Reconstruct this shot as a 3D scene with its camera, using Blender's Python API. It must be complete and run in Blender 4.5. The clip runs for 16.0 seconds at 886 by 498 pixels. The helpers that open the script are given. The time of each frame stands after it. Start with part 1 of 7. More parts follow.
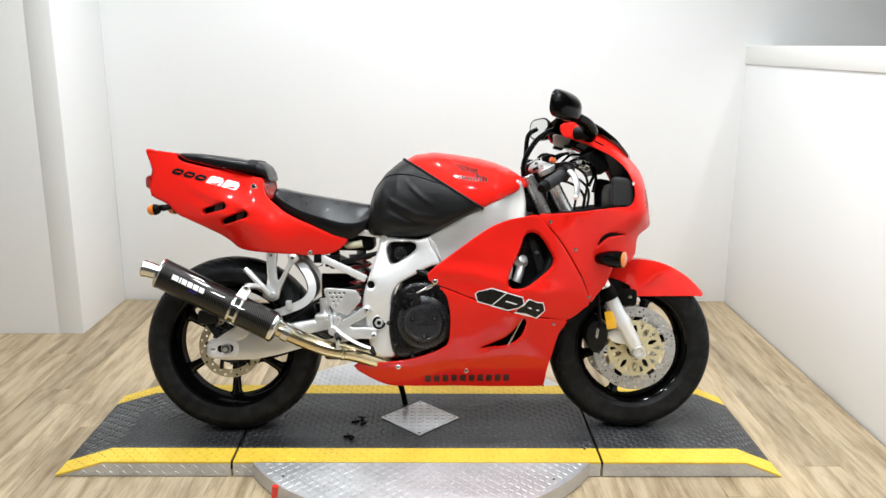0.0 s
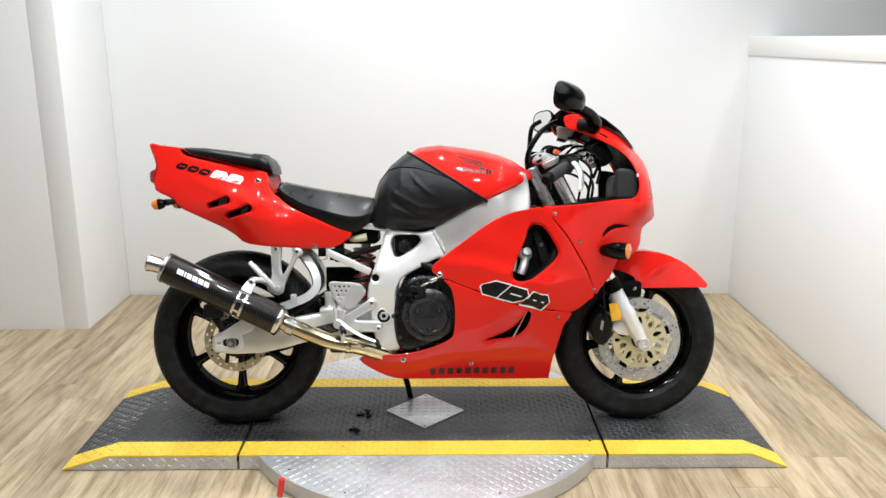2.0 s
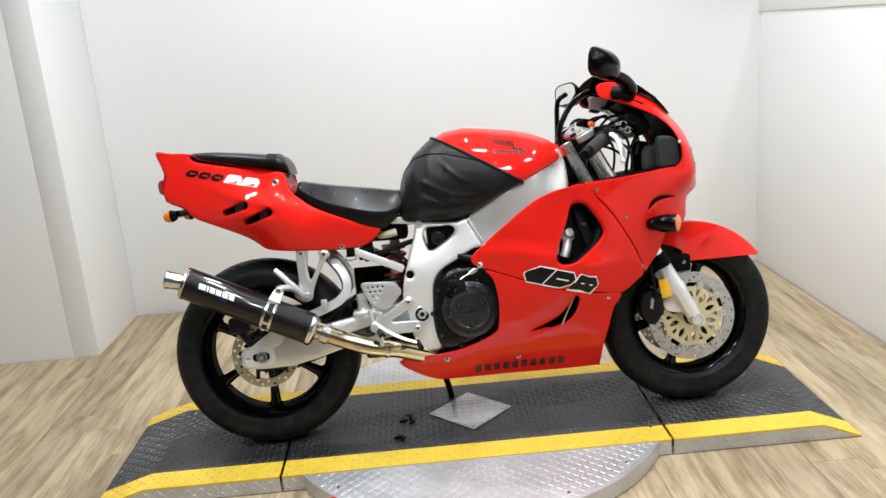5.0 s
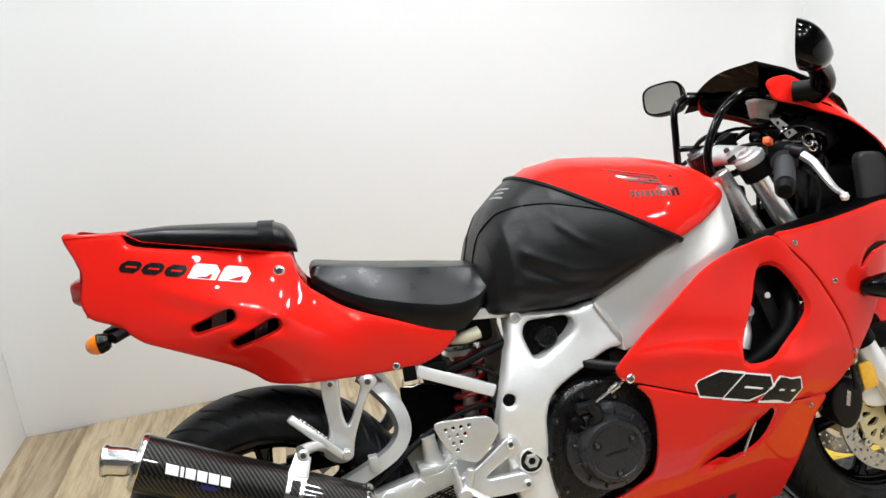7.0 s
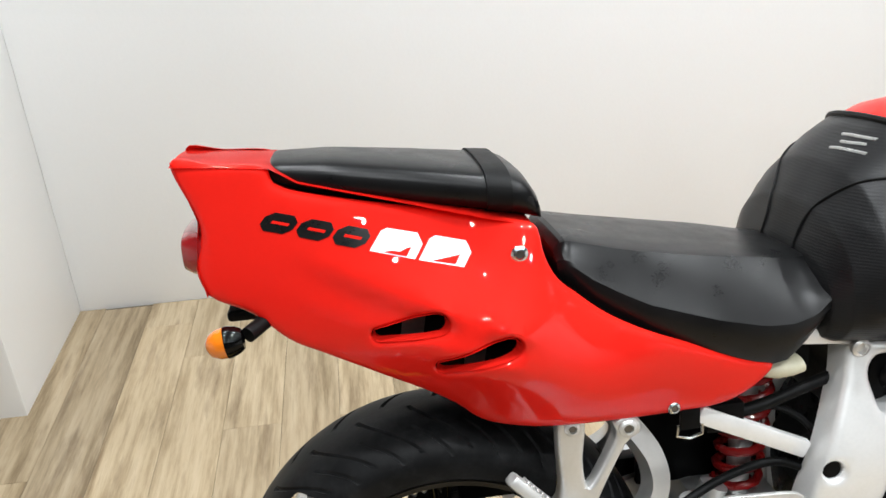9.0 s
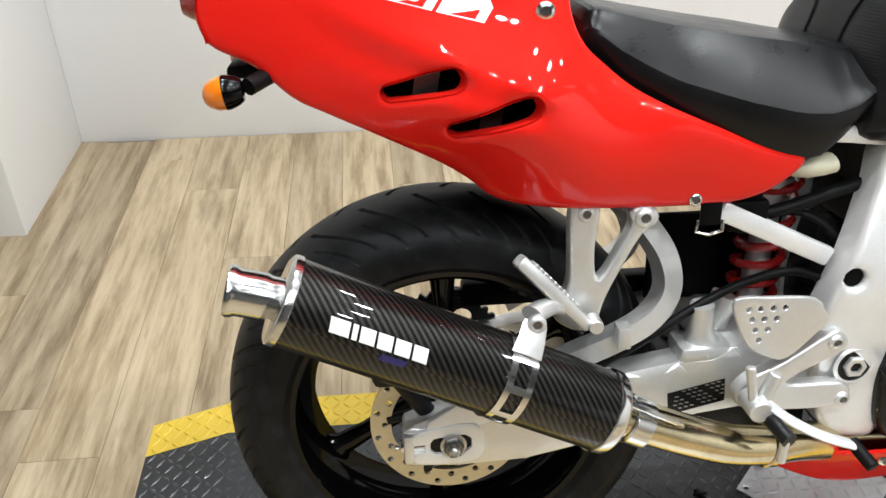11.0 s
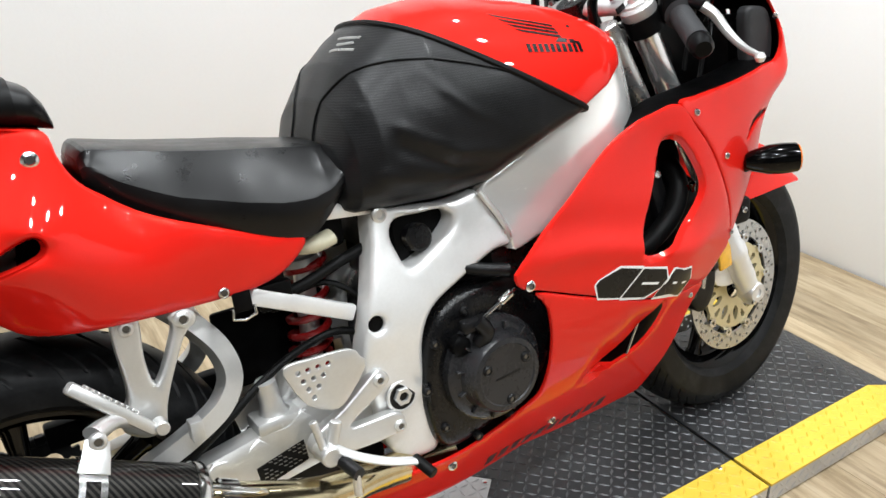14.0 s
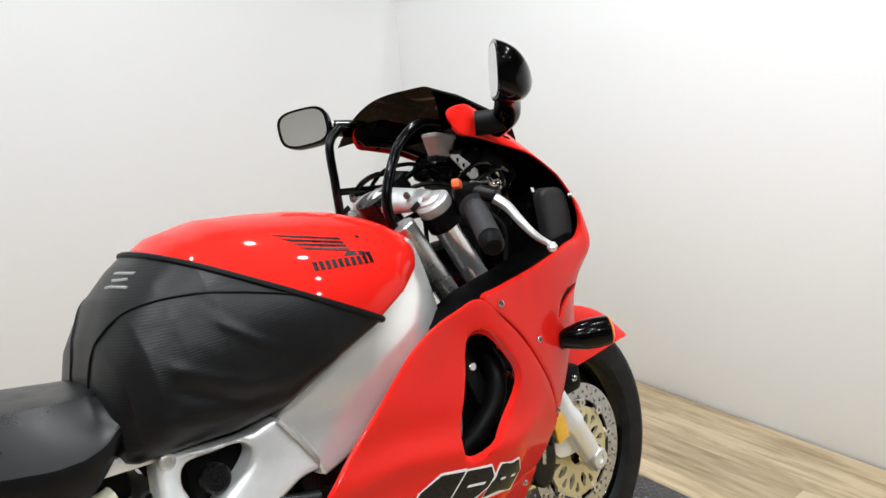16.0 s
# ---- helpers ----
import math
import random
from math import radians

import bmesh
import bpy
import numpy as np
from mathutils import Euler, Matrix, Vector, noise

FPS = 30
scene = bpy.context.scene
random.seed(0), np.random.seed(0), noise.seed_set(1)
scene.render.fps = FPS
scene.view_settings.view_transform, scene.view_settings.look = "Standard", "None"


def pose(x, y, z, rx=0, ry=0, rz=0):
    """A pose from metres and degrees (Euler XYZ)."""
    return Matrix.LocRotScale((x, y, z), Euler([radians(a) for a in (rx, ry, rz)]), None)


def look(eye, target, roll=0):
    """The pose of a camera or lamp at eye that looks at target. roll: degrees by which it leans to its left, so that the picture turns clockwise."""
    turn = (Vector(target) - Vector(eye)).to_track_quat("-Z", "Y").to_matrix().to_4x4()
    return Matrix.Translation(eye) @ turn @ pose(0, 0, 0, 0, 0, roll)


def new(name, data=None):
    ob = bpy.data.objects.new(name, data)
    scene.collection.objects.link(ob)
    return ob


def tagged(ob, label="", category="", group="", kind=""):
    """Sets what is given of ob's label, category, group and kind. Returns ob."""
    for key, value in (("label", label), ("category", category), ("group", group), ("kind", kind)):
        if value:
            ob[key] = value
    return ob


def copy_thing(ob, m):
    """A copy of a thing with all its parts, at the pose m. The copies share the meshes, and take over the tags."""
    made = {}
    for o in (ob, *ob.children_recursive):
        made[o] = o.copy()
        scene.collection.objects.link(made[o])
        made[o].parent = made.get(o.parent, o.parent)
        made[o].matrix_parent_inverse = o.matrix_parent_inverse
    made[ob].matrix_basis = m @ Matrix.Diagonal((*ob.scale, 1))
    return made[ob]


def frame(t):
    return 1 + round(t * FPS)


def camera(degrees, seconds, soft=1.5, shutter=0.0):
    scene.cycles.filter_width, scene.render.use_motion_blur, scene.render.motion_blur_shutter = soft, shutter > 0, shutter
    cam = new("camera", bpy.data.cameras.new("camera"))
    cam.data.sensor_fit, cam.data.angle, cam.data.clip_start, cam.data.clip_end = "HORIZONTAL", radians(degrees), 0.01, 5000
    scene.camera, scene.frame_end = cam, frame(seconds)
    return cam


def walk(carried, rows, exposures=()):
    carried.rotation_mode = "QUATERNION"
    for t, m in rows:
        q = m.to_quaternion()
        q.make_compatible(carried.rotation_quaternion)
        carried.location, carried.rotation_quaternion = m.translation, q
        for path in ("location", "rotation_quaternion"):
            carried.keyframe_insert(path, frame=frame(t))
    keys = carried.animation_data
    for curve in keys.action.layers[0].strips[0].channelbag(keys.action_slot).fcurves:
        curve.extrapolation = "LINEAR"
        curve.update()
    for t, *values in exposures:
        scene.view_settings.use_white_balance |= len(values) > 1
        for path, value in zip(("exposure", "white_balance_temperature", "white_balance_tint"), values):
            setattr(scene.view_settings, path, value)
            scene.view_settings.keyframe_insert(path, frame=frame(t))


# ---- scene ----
cam = camera(56.7, 16.0)
PATH = [
    (0, (0.009, -2.736, 1.396), (0.031, -0.796, 0.912), 0.4),
    (0.5, (0.007, -2.745, 1.389), (0.023, -0.802, 0.915), 0.6),
    (1, (0.005, -2.747, 1.393), (0.02, -0.806, 0.914), -0.1),
    (1.5, (0.004, -2.743, 1.387), (0.021, -0.802, 0.905), 0.1),
    (2, (0.004, -2.738, 1.389), (0.019, -0.801, 0.893), -0.0),
    (2.5, (0.009, -2.727, 1.39), (0.021, -0.791, 0.89), -0.4),
    (3, (0.024, -2.717, 1.393), (0.037, -0.778, 0.904), -0.5),
    (3.2, (0.039, -2.718, 1.398), (0.05, -0.78, 0.906), -0.9),
    (5.3, (-0.177, -2.479, 1.341), (-0.108, -0.547, 0.825), -5.5),
    (5.5, (-0.193, -2.357, 1.351), (-0.085, -0.411, 0.903), -5.4),
    (6, (-0.342, -2.058, 1.356), (-0.233, -0.127, 0.844), -5.8),
    (6.5, (-0.498, -1.828, 1.366), (-0.263, 0.084, 0.832), -6.4),
    (7, (-0.544, -1.516, 1.327), (-0.215, 0.387, 0.807), -7.3),
    (7.5, (-0.641, -1.231, 1.351), (-0.337, 0.657, 0.764), -8.4),
    (8, (-0.751, -1.004, 1.361), (-0.293, 0.823, 0.688), -3.5),
    (8.2, (-0.778, -0.944, 1.363), (-0.379, 0.873, 0.63), -3.6),
    (10.3, (-0.77, -0.785, 1.272), (-0.659, 0.952, 0.287), -1.8),
    (10.5, (-0.784, -0.811, 1.229), (-0.666, 0.919, 0.233), -1.7),
    (11, (-0.787, -0.843, 1.199), (-0.622, 0.809, 0.085), 0.1),
    (11.5, (-0.806, -0.886, 1.17), (-0.613, 0.694, -0.042), 0.6),
    (12, (-0.832, -0.948, 1.137), (-0.583, 0.56, -0.153), 2.5),
    (12.5, (-0.827, -0.967, 1.132), (-0.588, 0.564, -0.133), -2.0),
    (13, (-0.764, -0.98, 1.173), (-0.32, 0.645, 0.095), -3.6),
    (13.5, (-0.708, -1.003, 1.208), (0.031, 0.575, 0.227), -2.0),
    (14, (-0.666, -1.022, 1.242), (0.278, 0.506, 0.362), -1.4),
    (14.5, (-0.663, -1.048, 1.289), (0.408, 0.47, 0.549), -0.1),
    (15, (-0.649, -1.05, 1.339), (0.541, 0.413, 0.672), -1.9),
    (15.5, (-0.623, -1.034, 1.352), (0.629, 0.395, 0.729), -1.3),
    (16, (-0.497, -1.029, 1.343), (0.738, 0.421, 0.734), -4.2),
]
walk(cam, [(t, look(eye, target, roll)) for t, eye, target, roll in PATH],
     [(0.0, -0.11), (3.2, -0.15), (5.5, -0.27), (7.0, -0.20), (8.2, -0.12), (10.5, -0.10), (11.5, -0.17), (12.0, -0.26), (12.5, -0.24), (13.5, -0.09), (14.0, -0.12), (15.0, -0.29), (16.0, -0.38)])

# ---- light: a white showroom bay under a grid of small round ceiling lamps ----
scene.view_settings.exposure = 0.0
world = bpy.data.worlds.new("world")
scene.world = world
world.use_nodes = True
world.node_tree.nodes["Background"].inputs[0].default_value = (0.9, 0.95, 1.0, 1)
world.node_tree.nodes["Background"].inputs[1].default_value = 0.05
LAMP_POWER = 17.2
LAMP_SPREAD = radians(150)                             # narrowed so that the tops of the walls get less light
LAMP_COLOR = (0.92, 0.97, 1.0)
# The last lamp is an unseen addition that brightens beyond the half wall.
LAMPS = [(x, y) for y in (-2.7, -1.5, -0.3, 0.75) for x in (-1.15, -0.1, 0.95)] + [(2.0, -0.3)]
CEIL = 2.95

# ---- measures of the bay ----
BACK_Y, LEFT_X, JOG_Y, RIGHT_X = 1.668, -1.715, 1.108, 1.644
DECK = 0.055


# ---- materials ----
def material(name):
    m = bpy.data.materials.new(name)
    m.use_nodes = True
    nt = m.node_tree
    return m, nt, nt.nodes["Principled BSDF"]


def link(nt, a, b):
    nt.links.new(a, b)


def coords(nt, scale=(1, 1, 1), kind="Object"):
    tc = nt.nodes.new("ShaderNodeTexCoord")
    mp = nt.nodes.new("ShaderNodeMapping")
    mp.inputs["Scale"].default_value = scale
    link(nt, tc.outputs[kind], mp.inputs["Vector"])
    return mp.outputs["Vector"]


def noise_tex(nt, vec, scale, detail=4.0, rough=0.55):
    n = nt.nodes.new("ShaderNodeTexNoise")
    n.inputs["Scale"].default_value = scale
    n.inputs["Detail"].default_value = detail
    n.inputs["Roughness"].default_value = rough
    link(nt, vec, n.inputs["Vector"])
    return n.outputs["Fac"]


def ramp(nt, fac, stops):
    r = nt.nodes.new("ShaderNodeValToRGB")
    el = r.color_ramp.elements
    while len(el) < len(stops):
        el.new(0.5)
    for e, (p, c) in zip(el, stops):
        e.position = p
        e.color = (*c, 1) if len(c) == 3 else c
    link(nt, fac, r.inputs["Fac"])
    return r.outputs["Color"]


def bump(nt, bsdf, height, strength=0.2, distance=0.002):
    b = nt.nodes.new("ShaderNodeBump")
    b.inputs["Strength"].default_value = strength
    b.inputs["Distance"].default_value = distance
    link(nt, height, b.inputs["Height"])
    link(nt, b.outputs["Normal"], bsdf.inputs["Normal"])
    return b


def mixrgb(nt, fac, a, b, mode="MIX"):
    n = nt.nodes.new("ShaderNodeMix")
    n.data_type, n.blend_type = "RGBA", mode
    for sock, v in ((n.inputs[0], fac), (n.inputs[6], a), (n.inputs[7], b)):
        if isinstance(v, (int, float)):
            sock.default_value = v
        elif isinstance(v, tuple):
            sock.default_value = (*v, 1) if len(v) == 3 else v
        else:
            link(nt, v, sock)
    return n.outputs[2]


def surface(name, color, rough=0.5, metal=0.0, coat=0.0, spread=0.08, scale=30.0, relief=0.0, grain=200.0,
            rough_spread=0.08, stretch=(1, 1, 1), spec=0.5, coat_rough=0.03):
    """A plain material with variation in colour and gloss at two scales."""
    m, nt, b = material(name)
    v = coords(nt, stretch)
    big, fine = noise_tex(nt, v, scale), noise_tex(nt, v, grain, 3)
    both = nt.nodes.new("ShaderNodeMath")
    both.operation = "MULTIPLY_ADD"
    both.inputs[1].default_value = 0.65
    add = nt.nodes.new("ShaderNodeMath")
    add.operation = "MULTIPLY"
    add.inputs[1].default_value = 0.35
    link(nt, fine, add.inputs[0])
    link(nt, big, both.inputs[0])
    link(nt, add.outputs[0], both.inputs[2])
    lo = tuple(max(0, c * (1 - spread)) for c in color)
    hi = tuple(min(1, c * (1 + spread)) for c in color)
    link(nt, ramp(nt, both.outputs[0], [(0.3, lo), (0.7, hi)]), b.inputs["Base Color"])
    rr = nt.nodes.new("ShaderNodeMapRange")
    rr.inputs["From Min"].default_value, rr.inputs["From Max"].default_value = 0.3, 0.7
    rr.inputs["To Min"].default_value = max(0.02, rough - rough_spread)
    rr.inputs["To Max"].default_value = min(1, rough + rough_spread)
    link(nt, both.outputs[0], rr.inputs["Value"])
    link(nt, rr.outputs[0], b.inputs["Roughness"])
    b.inputs["Metallic"].default_value = metal
    b.inputs["Coat Weight"].default_value = coat
    b.inputs["Coat Roughness"].default_value = coat_rough
    b.inputs["Specular IOR Level"].default_value = spec
    if relief:
        bump(nt, b, fine, 0.5, relief)
    return m


def plank_material():
    m, nt, b = material("limed_oak_vinyl")
    info = nt.nodes.new("ShaderNodeObjectInfo")
    v = coords(nt, (1, 1, 1))
    shift = nt.nodes.new("ShaderNodeVectorMath")
    shift.operation = "MULTIPLY_ADD"
    shift.inputs[1].default_value = (7.0, 13.0, 5.0)
    link(nt, info.outputs["Random"], shift.inputs[0])
    link(nt, v, shift.inputs[2])
    st = nt.nodes.new("ShaderNodeMapping")
    st.inputs["Scale"].default_value = (13, 1.0, 4)
    link(nt, shift.outputs[0], st.inputs["Vector"])
    grain = noise_tex(nt, st.outputs[0], 2.2, 8, 0.68)
    st2 = nt.nodes.new("ShaderNodeMapping")
    st2.inputs["Scale"].default_value = (60, 3, 4)
    link(nt, shift.outputs[0], st2.inputs["Vector"])
    fine = noise_tex(nt, st2.outputs[0], 2.5, 6, 0.7)
    st3 = nt.nodes.new("ShaderNodeMapping")
    st3.inputs["Scale"].default_value = (13, 1.9, 4)
    link(nt, shift.outputs[0], st3.inputs["Vector"])
    blotch = noise_tex(nt, st3.outputs[0], 1.6, 5, 0.6)
    base = ramp(nt, grain, [(0.27, (0.16, 0.114, 0.065)), (0.40, (0.312, 0.240, 0.147)), (0.52, (0.446, 0.357, 0.236)), (0.74, (0.546, 0.452, 0.320))])
    base = mixrgb(nt, ramp(nt, fine, [(0.30, (0.45,) * 3), (0.50, (0.0,) * 3)]), base, (0.25, 0.19, 0.12))
    base = mixrgb(nt, ramp(nt, blotch, [(0.53, (0.0,) * 3), (0.62, (0.34,) * 3), (0.72, (0.66,) * 3)]), base, (0.13, 0.085, 0.045))
    tone = ramp(nt, info.outputs["Random"], [(0.0, (0.78, 0.76, 0.74)), (0.5, (1.0, 0.97, 0.93)), (1.0, (1.0, 1.0, 1.0))])
    link(nt, mixrgb(nt, 1.0, base, tone, "MULTIPLY"), b.inputs["Base Color"])
    b.inputs["Roughness"].default_value = 0.42
    b.inputs["Specular IOR Level"].default_value = 0.35
    bump(nt, b, fine, 0.25, 0.0008)
    return m


def carbon_material():
    m, nt, b = material("carbon_fibre")
    tc = nt.nodes.new("ShaderNodeTexCoord")
    wave = nt.nodes.new("ShaderNodeTexWave")
    wave.wave_type, wave.bands_direction = "BANDS", "DIAGONAL"
    mp = nt.nodes.new("ShaderNodeMapping")
    mp.inputs["Scale"].default_value = (1, 1, 1)
    link(nt, tc.outputs["UV"], mp.inputs["Vector"])
    link(nt, mp.outputs[0], wave.inputs["Vector"])
    wave.inputs["Scale"].default_value = 65.0
    wave.inputs["Distortion"].default_value = 0.0
    chk = nt.nodes.new("ShaderNodeTexChecker")
    chk.inputs["Scale"].default_value = 350.0
    link(nt, mp.outputs[0], chk.inputs["Vector"])
    w = ramp(nt, wave.outputs["Fac"], [(0.38, (0.0012, 0.0012, 0.0012)), (0.74, (0.040, 0.037, 0.033))])
    col = mixrgb(nt, 0.25, w, mixrgb(nt, chk.outputs["Fac"], (0.002, 0.002, 0.002), (0.018, 0.017, 0.016)))
    link(nt, col, b.inputs["Base Color"])
    b.inputs["Roughness"].default_value = 0.34
    b.inputs["Metallic"].default_value = 0.6
    b.inputs["Coat Weight"].default_value = 0.55
    b.inputs["Specular IOR Level"].default_value = 0.2
    b.inputs["Coat Roughness"].default_value = 0.02
    bump(nt, b, wave.outputs["Fac"], 0.2, 0.0005)
    return m


def smoke_material():
    m, nt, b = material("smoked_acrylic")
    nt.nodes.remove(b)
    out = nt.nodes["Material Output"]
    tr = nt.nodes.new("ShaderNodeBsdfTransparent")
    tr.inputs[0].default_value = (0.014, 0.009, 0.005, 1)
    gl = nt.nodes.new("ShaderNodeBsdfGlossy")
    gl.inputs["Roughness"].default_value = 0.03
    fr = nt.nodes.new("ShaderNodeFresnel")
    fr.inputs["IOR"].default_value = 1.3
    mix = nt.nodes.new("ShaderNodeMixShader")
    part_gloss = nt.nodes.new("ShaderNodeMath")
    part_gloss.operation = "MULTIPLY"
    part_gloss.inputs[1].default_value = 0.10
    link(nt, fr.outputs[0], part_gloss.inputs[0])
    link(nt, part_gloss.outputs[0], mix.inputs[0])
    link(nt, tr.outputs[0], mix.inputs[1])
    link(nt, gl.outputs[0], mix.inputs[2])
    link(nt, mix.outputs[0], out.inputs[0])
    return m


def lacquer_material(name, gloss):
    """Deep black lacquer: a black body under a weak, sharp gloss."""
    m, nt, b = material(name)
    nt.nodes.remove(b)
    body = nt.nodes.new("ShaderNodeBsdfDiffuse")
    link(nt, ramp(nt, noise_tex(nt, coords(nt), 30), [(0.3, (0.0010, 0.0010, 0.0011)), (0.7, (0.0020, 0.0020, 0.0021))]), body.inputs["Color"])
    top = nt.nodes.new("ShaderNodeBsdfGlossy")
    rr = nt.nodes.new("ShaderNodeMapRange")
    rr.inputs["To Min"].default_value, rr.inputs["To Max"].default_value = 0.05, 0.13
    link(nt, noise_tex(nt, coords(nt), 90), rr.inputs["Value"])
    link(nt, rr.outputs[0], top.inputs["Roughness"])
    mix = nt.nodes.new("ShaderNodeMixShader")
    mix.inputs[0].default_value = gloss
    link(nt, body.outputs[0], mix.inputs[1])
    link(nt, top.outputs[0], mix.inputs[2])
    link(nt, mix.outputs[0], nt.nodes["Material Output"].inputs[0])
    return m


def glowing(name, color, strength):
    m, nt, b = material(name)
    b.inputs["Base Color"].default_value = (*color, 1)
    b.inputs["Emission Color"].default_value = (*color, 1)
    b.inputs["Emission Strength"].default_value = strength
    return m


def leather_material():
    m, nt, b = material("carbon_grain_vinyl")
    v = coords(nt)
    big = noise_tex(nt, v, 14)
    link(nt, ramp(nt, big, [(0.3, (0.0050, 0.0050, 0.0054)), (0.7, (0.0080, 0.0080, 0.0085))]), b.inputs["Base Color"])
    b.inputs["Roughness"].default_value = 0.36
    b.inputs["Specular IOR Level"].default_value = 0.24
    chk = nt.nodes.new("ShaderNodeTexChecker")
    chk.inputs["Scale"].default_value = 420.0
    link(nt, v, chk.inputs["Vector"])
    wr = nt.nodes.new("ShaderNodeMapping")
    wr.inputs["Rotation"].default_value = (0, 0.6, 0)
    wr.inputs["Scale"].default_value = (9, 3, 26)
    link(nt, v, wr.inputs["Vector"])
    folds = noise_tex(nt, wr.outputs[0], 1.0, 2)
    b1 = bump(nt, b, folds, 0.2, 0.006)
    b2 = nt.nodes.new("ShaderNodeBump")
    b2.inputs["Strength"].default_value, b2.inputs["Distance"].default_value = 0.22, 0.0007
    rib = nt.nodes.new("ShaderNodeTexWave")
    rib.wave_type, rib.bands_direction = "BANDS", "Z"
    rib.inputs["Scale"].default_value, rib.inputs["Distortion"].default_value = 85.0, 1.5
    link(nt, v, rib.inputs["Vector"])
    link(nt, mixrgb(nt, 0.6, chk.outputs["Color"], rib.outputs["Color"]), b2.inputs["Height"])
    link(nt, b2.outputs[0], b1.inputs["Normal"])
    return m


def tyre_material():
    """Black rubber with a dry grey bloom in uneven patches."""
    m, nt, b = material("tyre_rubber")
    v = coords(nt)
    fine = noise_tex(nt, v, 170, 4)
    base = ramp(nt, noise_tex(nt, v, 14, 5), [(0.3, (0.0050, 0.0052, 0.0056)), (0.7, (0.0105, 0.0107, 0.0112))])
    dust = ramp(nt, noise_tex(nt, v, 26, 8, 0.72), [(0.46, (0.0,) * 3), (0.72, (0.55,) * 3)])
    link(nt, mixrgb(nt, dust, base, (0.029, 0.029, 0.030)), b.inputs["Base Color"])
    b.inputs["Roughness"].default_value = 0.46
    b.inputs["Specular IOR Level"].default_value = 0.13
    bump(nt, b, fine, 0.5, 0.0004)
    return m


def yellow_material():
    """Safety paint with rubbed patches and dark scrapes."""
    m, nt, b = material("yellow_safety_paint")
    v = coords(nt)
    fine = noise_tex(nt, v, 90, 4)
    base = ramp(nt, noise_tex(nt, v, 9), [(0.3, (0.64, 0.43, 0.038)), (0.7, (0.76, 0.53, 0.055))])
    st = nt.nodes.new("ShaderNodeMapping")
    st.inputs["Scale"].default_value = (14, 40, 14)
    link(nt, v, st.inputs["Vector"])
    scrape = noise_tex(nt, st.outputs[0], 1.0, 6, 0.72)
    base = mixrgb(nt, ramp(nt, scrape, [(0.66, (0.0,) * 3), (0.74, (0.75,) * 3)]), base, (0.10, 0.085, 0.05))
    link(nt, base, b.inputs["Base Color"])
    link(nt, ramp(nt, fine, [(0.3, (0.40,) * 3), (0.7, (0.58,) * 3)]), b.inputs["Roughness"])
    bump(nt, b, fine, 0.4, 0.0005)
    return m


M_WALL = surface("white_wall_paint", (0.83, 0.835, 0.835), 0.55, spread=0.015, scale=1.3, grain=90, relief=0.0006)
M_TRIM = surface("white_trim_paint", (0.82, 0.82, 0.80), 0.4, spread=0.015, scale=2, grain=60)
M_CEIL = surface("dark_ceiling_paint", (0.06, 0.06, 0.062), 0.85, spread=0.06, scale=2)
# Grey of the unseen wall, set low to darken reflections and bounce.
M_UNSEEN_WALL = surface("unseen_wall_grey", (0.14, 0.14, 0.14), 0.6, spread=0.03, scale=1.3, grain=90, relief=0.0006)
M_PLANK = plank_material()
M_GAP = surface("dark_joint", (0.075, 0.055, 0.034), 0.9)
M_DECK = surface("worn_black_deck_paint", (0.026, 0.0262, 0.028), 0.44, spread=0.5, scale=5, grain=70, relief=0.0006, spec=0.5)
M_DECK_WORN = surface("rubbed_deck_tread", (0.085, 0.087, 0.092), 0.33, 0.25, spread=0.7, scale=5, grain=60)
M_YELLOW = yellow_material()
M_TREAD = surface("tread_plate_steel", (0.56, 0.56, 0.57), 0.38, 0.55, spread=0.15, scale=9, grain=120, relief=0.0003)
M_RED = surface("red_gloss_paint", (0.69, 0.0145, 0.0090), 0.40, coat=0.52, spread=0.03, scale=4, grain=300, spec=0.02, coat_rough=0.015)
M_ALU = surface("satin_aluminium", (0.72, 0.72, 0.71), 0.42, 0.80, spread=0.06, scale=14, grain=180, relief=0.00006)
M_BRUSHED = surface("brushed_aluminium", (0.95, 0.94, 0.91), 0.24, 0.66, spread=0.08, scale=6, grain=900, stretch=(1, 1, 3), rough_spread=0.04)
M_SILVER = surface("silver_paint", (0.80, 0.80, 0.795), 0.36, 0.40, coat=0.2, spread=0.05, scale=20)
M_CHROME = surface("polished_steel", (0.66, 0.66, 0.65), 0.17, 1.0, spread=0.04, scale=30, rough_spread=0.04)
M_HEADER = surface("heat_tinted_steel", (0.62, 0.53, 0.34), 0.16, 1.0, spread=0.30, scale=9, rough_spread=0.06)
M_YOKE = surface("cast_silver_paint", (0.50, 0.50, 0.495), 0.48, 0.55, spread=0.08, scale=40, grain=300, relief=0.0001)
M_FORK = surface("hard_chromed_tube", (0.88, 0.88, 0.88), 0.20, 0.8, spread=0.04, scale=30)
M_GOLD = surface("gold_anodised_carrier", (0.66, 0.58, 0.36), 0.38, 0.55, spread=0.08)
M_DISC = surface("brake_disc_steel", (0.50, 0.50, 0.49), 0.30, 0.9, spread=0.08, scale=40)
M_DISC_R = surface("warm_brake_disc_steel", (0.56, 0.50, 0.36), 0.34, 0.8, spread=0.10, scale=40)
M_BLACK_GLOSS = surface("black_gloss_paint", (0.0012, 0.0012, 0.0013), 0.12, coat=0.05, spread=0.2, spec=0.16)
M_RIM = lacquer_material("black_rim_lacquer", 0.030)
